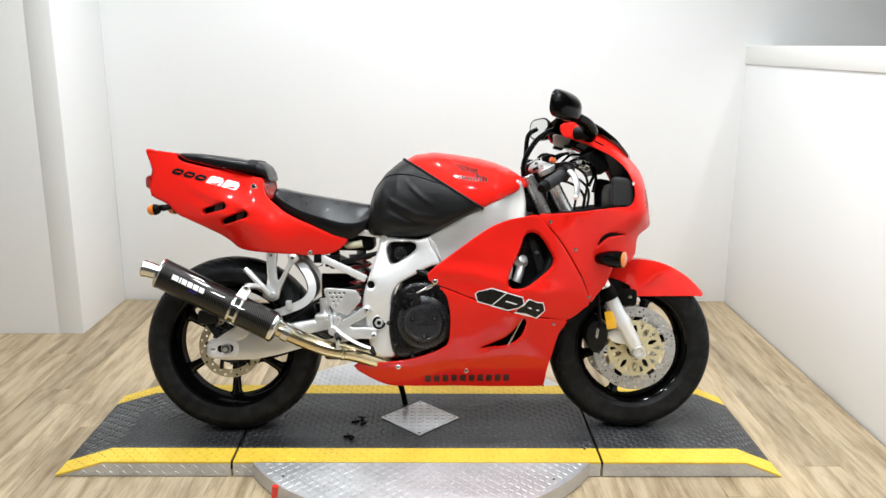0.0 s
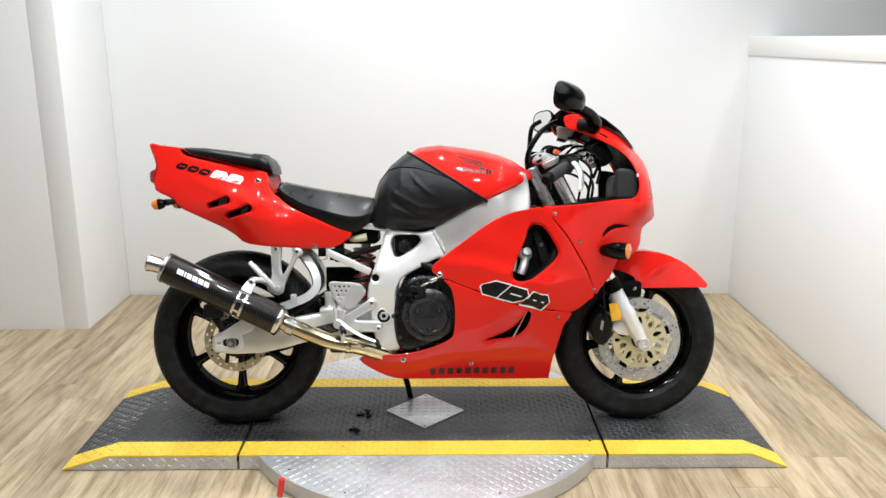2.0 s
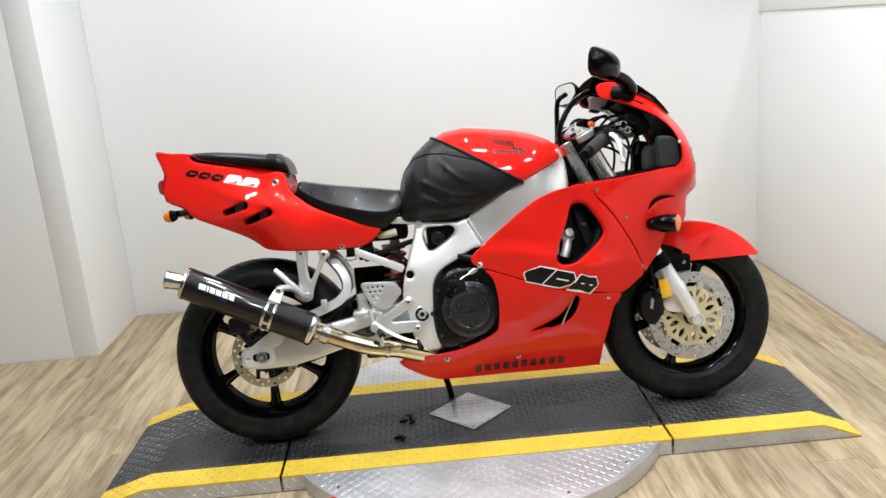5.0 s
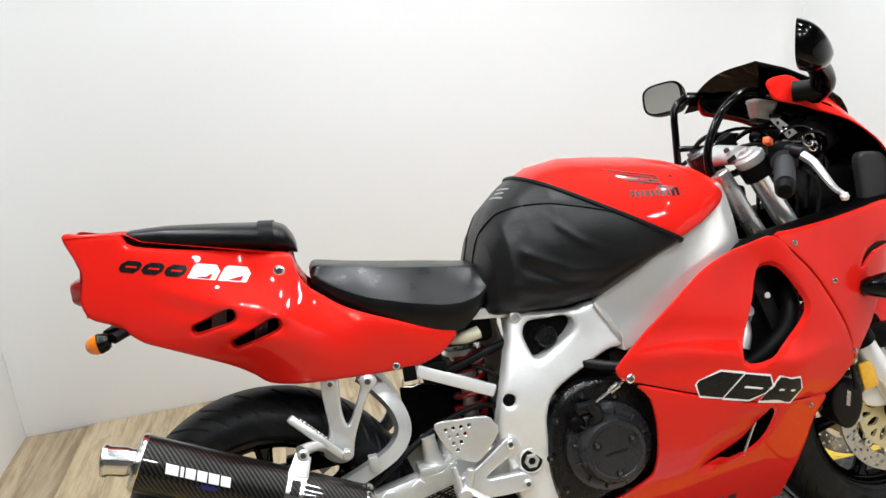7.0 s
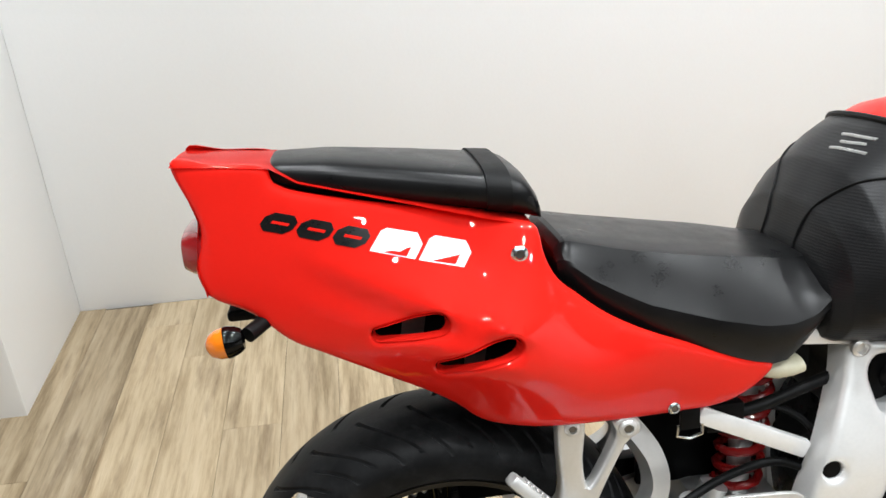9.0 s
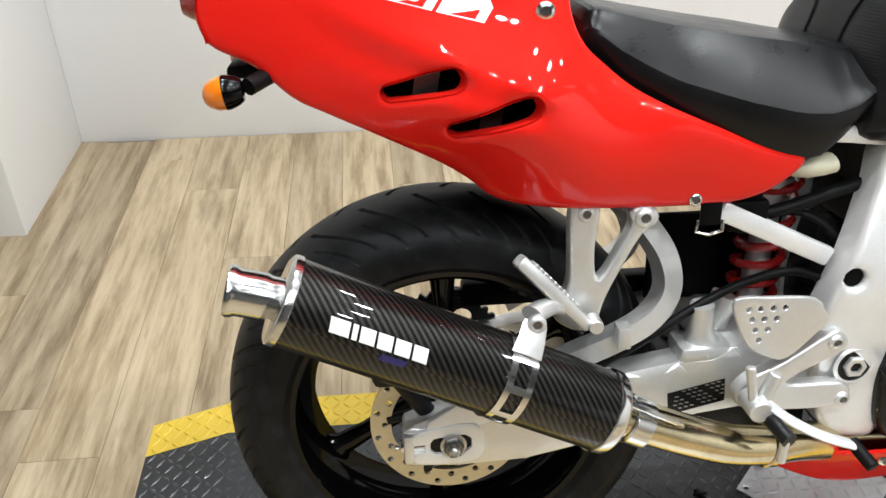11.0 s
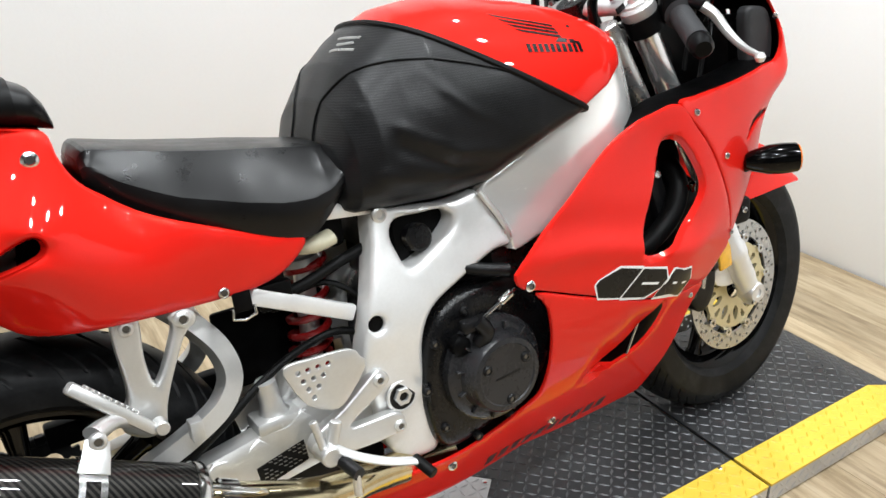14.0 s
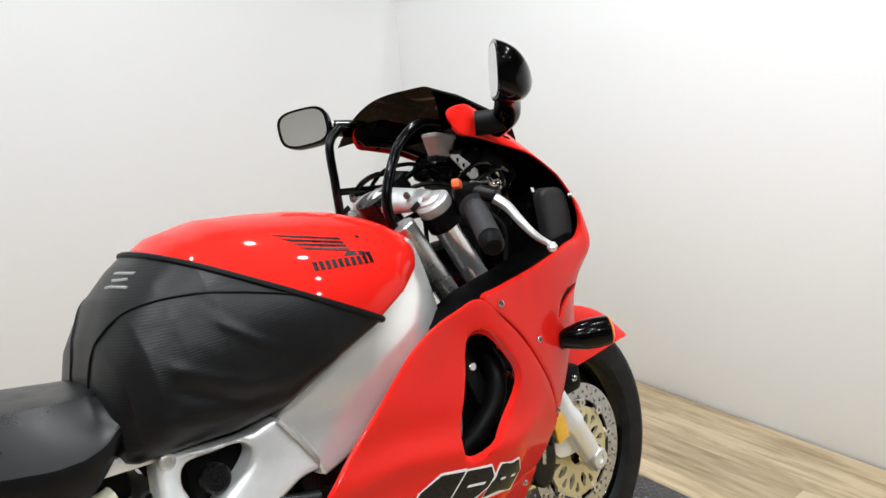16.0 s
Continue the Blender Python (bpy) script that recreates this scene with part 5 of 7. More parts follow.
# --- swing arm ---
ARM = [(-0.762, 0.282), (-0.763, 0.288), (-0.763, 0.326), (-0.760, 0.334), (-0.750, 0.338), (-0.690, 0.360), (-0.62, 0.370), (-0.55, 0.380), (-0.47, 0.397), (-0.40, 0.409), (-0.33, 0.428), (-0.26, 0.440), (-0.17, 0.435), (-0.165, 0.375), (-0.22, 0.350), (-0.29, 0.335), (-0.37, 0.325), (-0.45, 0.310), (-0.52, 0.290), (-0.60, 0.273), (-0.69, 0.270), (-0.745, 0.274), (-0.756, 0.276)]
for flip in (False, True):
    s = 1 if flip else -1
    arm = part("swing_arm", panel(bmesh.new(), ARM, flat(-0.118), step=0.02, thick=0.036, fillet=0.005, flip=flip, rough=True), M_ALU, bike, "satin aluminium swing arm")
    part("arm_brace", tube(bmesh.new(), [(-0.595, s * 0.108, 0.400), (-0.545, s * 0.110, 0.424), (-0.485, s * 0.105, 0.446), (-0.437, s * 0.093, 0.468), (-0.413, s * 0.082, 0.502), (-0.420, s * 0.073, 0.547), (-0.450, s * 0.062, 0.592), (-0.478, s * 0.05, 0.622)], 0.0195, 4, 0.008, flat=1.0, phase=0.5), M_ALU, arm, "curved aluminium swing-arm brace")
    part("axle_plate", panel(bmesh.new(), [(-0.752, 0.327), (-0.742, 0.333), (-0.668, 0.340), (-0.664, 0.286), (-0.745, 0.282), (-0.752, 0.288), (-0.752, 0.302), (-0.735, 0.302), (-0.735, 0.313), (-0.752, 0.313)], flat(-0.1235), [[(-0.724, 0.321), (-0.682, 0.325), (-0.674, 0.319), (-0.674, 0.305), (-0.682, 0.299), (-0.722, 0.298), (-0.728, 0.304), (-0.728, 0.315)]],
         step=0.012, thick=0.006, fillet=0.0015, flip=flip, edge=0.01), M_SILVER, arm, "flat axle plate with a slot")
    part("slot_floor", panel(bmesh.new(), [(-0.728, 0.323), (-0.672, 0.327), (-0.672, 0.297), (-0.728, 0.296)], flat(-0.1192), step=0.02, thick=0.001, flip=flip, rough=True), M_BLACK_METAL, arm)
    if not flip:
        part("caliper_bracket", panel(bmesh.new(), [(-0.734, 0.334), (-0.730, 0.346), (-0.655, 0.394), (-0.638, 0.394), (-0.622, 0.378), (-0.632, 0.350), (-0.690, 0.330)], flat(-0.1215), step=0.014, thick=0.010, fillet=0.002, edge=0.01), M_SILVER, arm, "angular silver caliper bracket")
    part("axle_washer", lathe(bmesh.new(), [(0.0, 0.0), (0.0175, 0.0), (0.0175, 0.003), (0.0, 0.003)], (-0.698, s * 0.1235, 0.311), (0, s, 0), 24), M_DISC, arm)
    nut = bmesh.new()
    loft(nut, [[(-0.698 + r * math.cos(a), s * yy, 0.311 + r * math.sin(a)) for a in (math.pi / 3 * q + 0.2 for q in range(6))] for yy, r in ((0.1265, 0.0135), (0.1345, 0.0135), (0.1365, 0.0120))])
    part("axle_nut", nut, M_NUT, arm, "hexagonal axle nut")
    part("axle_end", lathe(bmesh.new(), [(0.0075, 0.0), (0.0075, 0.005), (0.005, 0.007), (0.0035, 0.004), (0, 0.004)], (-0.698, s * 0.1365, 0.311), (0, s, 0), 16), M_DISC, arm)
    part("adjuster", rod(bmesh.new(), (-0.735, s * 0.116, 0.3075), (-0.775, s * 0.116, 0.3065), 0.0040, 10), M_CHROME, arm)
    part("adjuster_nut", rod(bmesh.new(), (-0.768, s * 0.116, 0.3068), (-0.762, s * 0.116, 0.3070), 0.0075, 6), M_CHROME, arm)
    part("adjuster_block", box(bmesh.new(), -0.763, -0.750, min(s * 0.100, s * 0.127), max(s * 0.100, s * 0.127), 0.286, 0.330, 0.003), M_ALU, arm)
bm = bmesh.new()
box(bm, -0.33, -0.20, -0.095, 0.095, 0.36, 0.425, 0.012)
tube(bm, [(-0.335, -0.05, 0.42), (-0.315, -0.05, 0.47)], 0.02, 16, smooth=False)
part("swing_arm_cross", bm, M_ALU, bike)
part("data_label", panel(bmesh.new(), [(-0.412, 0.364), (-0.335, 0.382), (-0.332, 0.348), (-0.408, 0.330)], flat(-0.1188), step=0.02, thick=0.0006, rough=True), M_DECAL, bike, "black data label")
bar_mesh = mesh_of(box(bmesh.new(), 0.0, 0.0055, -0.1196, -0.1189, 0.0, 0.0012), "label_bar", M_DISC)
for r in range(5):
    for k in range(9):
        if (k * 7 + r * 3) % 4:
            ob = new("label_bar", bar_mesh)
            ob.parent = bike
            ob.location = (-0.403 + 0.0078 * k + 0.0006 * r, 0, 0.338 + 0.0066 * r + 0.0018 * k)
# chain wheel with its chain on the far side of the rear wheel
teeth = []
for k in range(43):
    for da, rad in ((0.0, 0.1035), (0.28, 0.1100), (0.50, 0.1100), (0.78, 0.1035)):
        a = 2 * math.pi * (k + da) / 43
        teeth.append((rad * math.cos(a), rad * math.sin(a)))
sprocket = part("rear_sprocket", panel(bmesh.new(), teeth, flat(-0.003), [circle(0, 0, 0.045, 24)] + [circle(0.074 * math.cos(a), 0.074 * math.sin(a), 0.016, 12) for a in (2 * math.pi * q / 6 for q in range(6))], step=0.03, thick=0.006, rough=True), M_BLACK_METAL, bike, "dark steel chain wheel")
sprocket.location = (RW[0], RY + 0.092, RW[1])
bm = bmesh.new()
for k in range(34):
    u = k / 33
    for za, zb in ((RW[1] + 0.106, 0.430), (RW[1] - 0.106, 0.350)):
        x, z = RW[0] + (-0.235 - RW[0]) * u, za + (zb - za) * u
        box(bm, x - 0.0075, x + 0.0075, RY + 0.084, RY + 0.100, z - 0.007, z + 0.007, 0.002, seg=1)
tagged(part("drive_chain", bm, M_BLACK_METAL, bike, "dark oiled drive chain"), kind="stuff")
bm = lathe(bmesh.new(), [(0.030, -0.004), (0.029, 0.004), (0.020, 0.014), (0.0165, 0.030), (0.0155, 0.066), (0.0, 0.068)], (-0.362, -0.088, 0.418), (-0.10, -0.12, 1.0), 20)
box(bm, -0.398, -0.318, -0.117, -0.060, 0.404, 0.428, 0.007)
part("arm_casting", bm, M_ALU, bike, "cast aluminium boss on the swing arm")
part("linkage_housing", box(bmesh.new(), -0.37, -0.19, -0.085, 0.09, 0.265, 0.335, 0.012), M_BLACK_METAL, bike)
part("hose_bracket", box(bmesh.new(), -0.492, -0.474, -0.140, -0.118, 0.448, 0.478, 0.002), M_ALU, bike)
# rear caliper and stay
bm = bmesh.new()
box(bm, -0.80, -0.735, -0.105, -0.055, 0.39, 0.44, 0.01, None)
tube(bm, [(-0.77, -0.085, 0.40), (-0.72, -0.09, 0.33)], 0.012, 10, smooth=False)
part("rear_caliper", bm, M_BLACK_METAL, bike)

# --- exhaust ---
CA, CB, CR = Vector((-0.891, -0.203, 0.578)), Vector((-0.512, -0.191, 0.392)), 0.0500
cax = (CB - CA).normalized()


def can_point(d, a, r=CR):
    """A point on the silencer: d along its axis, a round it from the outer face, upwards."""
    out = Vector((0, -1, 0)) - cax * cax.dot(Vector((0, -1, 0)))
    out.normalize()
    up = cax.cross(out).normalized()
    if up.z < 0:
        up = -up
    return CA + cax * d + (out * math.cos(a) + up * math.sin(a)) * r


L = (CB - CA).length
bm = bmesh.new()
uv = bm.loops.layers.uv.new("weave")
n = 56
rows = [[bm.verts.new(can_point(d, 2 * math.pi * k / n)) for k in range(n)] for d in (0.004, L / 3, 2 * L / 3, L - 0.012)]
ds = (0.004, L / 3, 2 * L / 3, L - 0.012)
for i in range(3):
    for k in range(n):
        f = bm.faces.new((rows[i][k], rows[i][(k + 1) % n], rows[i + 1][(k + 1) % n], rows[i + 1][k]))
        for lp, (dd, kk) in zip(f.loops, ((ds[i], k), (ds[i], k + 1), (ds[i + 1], k + 1), (ds[i + 1], k))):
            lp[uv].uv = (dd, CR * 2 * math.pi * kk / n)
silencer = part("silencer", bm, M_CARBON, bike, "glossy carbon fibre silencer can")
ax = tuple(cax)
part("rear_cap", lathe(bmesh.new(), [(0.024, -0.004), (0.0465, -0.004), (0.0513, -0.001), (0.0521, 0.002), (0.0521, 0.0075), (0.0510, 0.0085), (0.0497, 0.006), (0.024, 0.005)], tuple(CA), ax, 56, closed=True), M_CHROME, silencer, "polished steel end cap")
part("front_cap", lathe(bmesh.new(), [(0.026, L + 0.006), (0.038, L + 0.006), (0.0500, L - 0.002), (0.0526, L - 0.006), (0.0526, L - 0.017), (0.0506, L - 0.018), (0.0500, L - 0.014), (0.026, L - 0.010)], tuple(CA), ax, 56, closed=True), M_CHROME, silencer)
tip_dir = (Vector((-0.951, -0.203, 0.594)) - CA).normalized()
part("outlet_tip", lathe(bmesh.new(), [(0.023, -0.004), (0.0235, 0.012), (0.026, 0.018), (0.0262, 0.046), (0.0285, 0.050), (0.0292, 0.054), (0.0280, 0.058), (0.0262, 0.058), (0.0248, 0.050), (0.0235, 0.018), (0.021, 0.0)], tuple(CA), tuple(tip_dir), 40, closed=True), M_CHROME, silencer, "polished steel outlet")
part("outlet_core", lathe(bmesh.new(), [(0.022, 0.0), (0.0215, 0.02), (0.0, 0.02)], tuple(CA), tuple(tip_dir), 32), M_BLACK, silencer)
strap = bmesh.new()
for d0 in (0.258, 0.283):
    ring = [[can_point(d, 2 * math.pi * k / 40, r) for d, r in ((d0, CR + 0.0005), (d0 + 0.008, CR + 0.0005), (d0 + 0.008, CR + 0.0028), (d0, CR + 0.0028))] for k in range(41)]
    loft(strap, ring, caps=False)
for a in (55, 15, -25, -65, 95, 140, 180, 220, 260):
    secs = [[can_point(d, radians(a + da), r) for d, r in ((0.262, CR + 0.0006), (0.287, CR + 0.0006), (0.287, CR + 0.0026), (0.262, CR + 0.0026))] for da in (-5, 0, 5)]
    loft(strap, secs)
sp = part("silencer_strap", strap, M_CHROME, silencer, "aluminium ladder strap round the silencer")
p0, p1 = can_point(0.275, radians(62), CR + 0.002), Vector((-0.609, -0.196, 0.526))
part("strap_tab", tube(bmesh.new(), [tuple(p0), tuple((p0 + p1) / 2 + Vector((0, -0.003, 0))), tuple(p1)], (0.019, 0.015), 14, flat=0.16, up=(0, 1, 0)), M_ALU, sp)
bolt(sp, -0.609, -0.203, 0.528, 0.011, mat=M_ALU)
part("hanger_lug", tube(bmesh.new(), [(-0.612, -0.188, 0.532), (-0.585, -0.165, 0.530), (-0.555, -0.145, 0.510)], (0.015, 0.012), 14, flat=0.7), M_ALU, bike)
pipe = part("link_pipe", tube(bmesh.new(), [(-0.516, -0.191, 0.394), (-0.47, -0.190, 0.374), (-0.415, -0.188, 0.350), (-0.355, -0.182, 0.326), (-0.30, -0.172, 0.312), (-0.255, -0.155, 0.300), (-0.18, -0.12, 0.27), (-0.08, -0.08, 0.235)], 0.0265, 28, 0.01), M_HEADER, bike, "heat-tinted stainless link pipe")
part("pipe_clamp", lathe(bmesh.new(), [(0.027, 0.0), (0.031, 0.002), (0.031, 0.026), (0.027, 0.028)], (-0.493, -0.191, 0.3845), (0.88, 0.02, -0.45), 32, closed=True), M_CHROME, pipe)
part("spring_hook", tube(bmesh.new(), [(-0.505, -0.215, 0.425), (-0.47, -0.22, 0.408), (-0.43, -0.212, 0.383), (-0.425, -0.205, 0.375)], 0.0035, 8), M_CHROME, pipe)
part("pipe_joint", lathe(bmesh.new(), [(0.0268, 0.0), (0.029, 0.002), (0.029, 0.010), (0.0268, 0.012)], (-0.30, -0.172, 0.312), (0.93, 0.22, -0.25), 32, closed=True), M_HEADER, pipe)

# --- footrests, pedal ---
for flip in (False, True):
    s = 1 if flip else -1
    fb = part("footrest_bracket", panel(bmesh.new(), [(-0.212, 0.466), (-0.199, 0.452), (-0.205, 0.436), (-0.265, 0.402), (-0.270, 0.392), (-0.255, 0.390), (-0.195, 0.388), (-0.182, 0.370), (-0.195, 0.354), (-0.255, 0.352), (-0.320, 0.358), (-0.338, 0.378), (-0.325, 0.402), (-0.28, 0.425), (-0.226, 0.462)],
              flat(-0.158), step=0.012, thick=0.014, fillet=0.004, flip=flip, edge=0.007), M_ALU, bike, "cast aluminium footrest bracket")
    bolt(fb, -0.216, s * 0.158, 0.451, 0.010, "bolt", (0, s, 0), M_ALU)
    bolt(fb, -0.193, s * 0.158, 0.365, 0.010, "bolt", (0, s, 0), M_ALU)
    if flip:
        continue
    hp = [circle(-0.339 + 0.0155 * k + 0.006 * r, 0.507 - 0.0145 * r, 0.0038, 8) for r in range(4) for k in range(4 - r)]
    part("heel_plate", panel(bmesh.new(), [(-0.358, 0.521), (-0.312, 0.522), (-0.256, 0.517), (-0.242, 0.501), (-0.236, 0.483), (-0.279, 0.436), (-0.306, 0.438), (-0.332, 0.454), (-0.350, 0.487)], flat(-0.163), hp, step=0.014, thick=0.004, fillet=0.0015, flip=flip, edge=0.01), M_ALU, fb, "perforated aluminium heel plate")
    peg = part("footrest", tube(bmesh.new(), [(-0.322, s * 0.160, 0.384), (-0.314, s * 0.190, 0.376), (-0.302, s * 0.236, 0.364)], 0.0100, 12), M_BLACK_METAL, fb, "black rider footrest")
    part("feeler", rod(bmesh.new(), (-0.304, s * 0.230, 0.364), (-0.306, s * 0.230, 0.330), 0.006, 12), M_ALU, peg)
pd = part("brake_pedal", tube(bmesh.new(), [(-0.325, -0.190, 0.400), (-0.29, -0.200, 0.372), (-0.24, -0.205, 0.344), (-0.195, -0.208, 0.328)], (0.012, 0.009), 12, flat=0.5), M_SILVER, bike, "aluminium rear brake pedal")
part("pedal_tip", rod(bmesh.new(), (-0.198, -0.20, 0.330), (-0.186, -0.236, 0.314), 0.0085, 12), M_RUBBER, pd, "black rubber pedal tip")
bm = bmesh.new()
rod(bm, (-0.325, -0.165, 0.385), (-0.325, -0.205, 0.385), 0.015, 16)
rod(bm, (-0.338, -0.185, 0.44), (-0.33, -0.19, 0.39), 0.006, 10)
rod(bm, (-0.305, -0.188, 0.43), (-0.318, -0.188, 0.395), 0.009, 10)
part("pedal_pivot", bm, M_ALU, bike)
part("sidestand", tube(bmesh.new(), [(-0.16, 0.12, 0.24), (-0.115, 0.17, 0.12), (-0.085, 0.245, -0.038)], 0.011, 12), M_BLACK, bike, "black sidestand, lowered")
part("stand_foot", box(bmesh.new(), -0.115, -0.06, 0.215, 0.275, -0.046, -0.036, 0.003, None), M_BLACK, bike)

# --- engine ---
CASE = [(-0.065, 0.545), (0.0, 0.548), (0.06, 0.535), (0.105, 0.46), (0.10, 0.38), (0.06, 0.340), (-0.03, 0.302), (-0.115, 0.292), (-0.140, 0.36), (-0.138, 0.45), (-0.112, 0.514)]
part("crankcase", panel(bmesh.new(), CASE, flat(-0.164), step=0.02, thick=0.328, fillet=0.018, edge=0.014), M_ENGINE, bike, "dark grey painted engine case")
part("cylinder_block", box(bmesh.new(), 0.02, 0.27, -0.15, 0.15, 0.36, 0.60, 0.02, Matrix.Translation((0.03, 0, 0.0)) @ pose(0, 0, 0, 0, -4, 0)), M_ENGINE, bike)
part("sump", box(bmesh.new(), -0.12, 0.20, -0.085, 0.085, 0.20, 0.30, 0.02), M_BLACK_METAL, bike)
cc = (-0.024, -0.176, 0.412)
clutch = part("clutch_cover", lathe(bmesh.new(), [(0.088, -0.012), (0.088, 0.004), (0.082, 0.010), (0.070, 0.012), (0.066, 0.020), (0.064, 0.034), (0.060, 0.0395), (0.052, 0.041), (0.050, 0.0392), (0.0, 0.0392)], cc, (0, -1, 0), 64), M_CASE, bike, "round dark grey clutch cover")
for bx, bz in ((-0.060, 0.430), (0.012, 0.431), (-0.022, 0.369)):
    bolt(clutch, bx, -0.2145, bz, 0.0085, mat=M_BLACK_METAL)
for k in range(12):
    a = radians(15 + 30 * k)
    part("cover_rib", box(bmesh.new(), 0.063, 0.080, -0.0022, 0.0022, -0.004, 0.006, 0.001, Matrix.Translation((cc[0], cc[1] - 0.012, cc[2])) @ pose(0, 0, 0, 90) @ pose(0, 0, 0, 0, 0, math.degrees(a)), 1), M_CASE, clutch)
part("cover_mark", panel(bmesh.new(), [(-0.046, 0.4105), (0.000, 0.4145), (0.000, 0.4110), (-0.046, 0.4070)], flat(-0.2158), step=0.02, thick=0.0008, rough=True), M_BLACK_METAL, clutch)
for k in range(9):
    a = radians(20 + 40 * k)
    bx, bz = cc[0] - 0.02 + 0.098 * math.cos(a), cc[2] - 0.005 + 0.112 * math.sin(a)
    bolt(clutch, bx, -0.166, bz, 0.0075, mat=M_BLACK_METAL)
part("filler_cap", lathe(bmesh.new(), [(0.016, 0), (0.016, 0.016), (0.012, 0.019), (0, 0.019)], (-0.085, -0.174, 0.472), (0, -1, 0), 20), M_BLACK, clutch)
bm = bmesh.new()
tube(bm, [(-0.055, -0.192, 0.468), (-0.045, -0.202, 0.488), (-0.06, -0.200, 0.510)], 0.013, 12)
box(bm, -0.085, -0.035, -0.203, -0.183, 0.493, 0.513, 0.005)
part("release_arm", bm, M_BLACK_METAL, bike)
part("cable_adjuster", rod(bmesh.new(), (-0.055, -0.203, 0.510), (0.012, -0.206, 0.543), 0.003, 8), M_CHROME, bike)
part("adjuster_nut", rod(bmesh.new(), (-0.018, -0.2045, 0.528), (0.004, -0.2055, 0.539), 0.0075, 10), M_CHROME, bike)
part("knurled_hose", tube(bmesh.new(), [(-0.06, -0.15, 0.588), (-0.02, -0.17, 0.575), (0.02, -0.18, 0.565)], 0.011, 12), M_BLACK_METAL, bike)

# --- radiator and hoses behind the vents ---
bm = bmesh.new()
box(bm, -0.016, 0.016, -0.17, 0.17, -0.17, 0.17, 0.004, Matrix.Translation((0.385, 0, 0.545)) @ pose(0, 0, 0, 0, -18, 0))
part("radiator", bm, M_BLACK_METAL, bike)
bm = bmesh.new()
for k in range(16):
    box(bm, 0.255, 0.345, -0.152, -0.150, 0.535 + 0.011 * k, 0.539 + 0.011 * k)
tagged(part("duct_ribs", bm, M_BLACK, bike), kind="stuff")
part("vent_duct", box(bmesh.new(), 0.235, 0.365, -0.140, -0.11, 0.50, 0.73, 0.01), M_BLACK, bike)
hose = part("radiator_hose", tube(bmesh.new(), [(0.408, -0.150, 0.65), (0.400, -0.178, 0.62), (0.378, -0.185, 0.575), (0.335, -0.178, 0.535), (0.285, -0.16, 0.505)], 0.0185, 16), M_RUBBER, bike, "black rubber radiator hose")
part("hose_clamp", lathe(bmesh.new(), [(0.0188, 0), (0.0208, 0), (0.0208, 0.010), (0.0188, 0.010)], (0.402, -0.176, 0.618), (-0.2, -0.1, -0.9), 24, closed=True), M_CHROME, hose)
part("clamp_screw", rod(bmesh.new(), (0.418, -0.196, 0.620), (0.425, -0.188, 0.604), 0.005, 10), M_CHROME, hose)
part("water_pipe", tube(bmesh.new(), [(0.265, -0.165, 0.615), (0.262, -0.172, 0.585), (0.258, -0.172, 0.560)], 0.010, 12), M_ALU, bike, "bare aluminium water pipe")

fit_ = part("thermostat_housing", lathe(bmesh.new(), [(0.0, -0.02), (0.018, -0.018), (0.024, -0.006), (0.024, 0.004), (0.016, 0.010), (0.014, 0.024), (0.0, 0.026)], (0.300, -0.160, 0.616), (0.25, -0.85, 0.45), 24), M_ALU, bike, "bare aluminium thermostat housing")
part("outlet_pipe", tube(bmesh.new(), [(0.300, -0.162, 0.60), (0.294, -0.174, 0.575), (0.284, -0.178, 0.550)], 0.0145, 14), M_ALU, fit_)
part("banjo_bolt", rod(bmesh.new(), (0.352, -0.150, 0.645), (0.352, -0.180, 0.648), 0.0075, 10), M_CHROME, bike)
part("coolant_hose", tube(bmesh.new(), [(0.302, -0.150, 0.632), (0.310, -0.160, 0.665), (0.316, -0.150, 0.70)], 0.017, 14), M_RUBBER, bike)
for k in range(4):
    part("hose_ring", lathe(bmesh.new(), [(0.0165, 0), (0.0195, 0.002), (0.0165, 0.005)], (0.304 + 0.003 * k, -0.153 - 0.0015 * k, 0.640 + 0.009 * k), (0.3, -0.2, 0.9), 20, closed=True), M_BLACK_METAL, bike)

# --- front fork, mudguard, caliper ---
def fork_x(z):
    return 0.398 + (0.912 - z) * 0.532



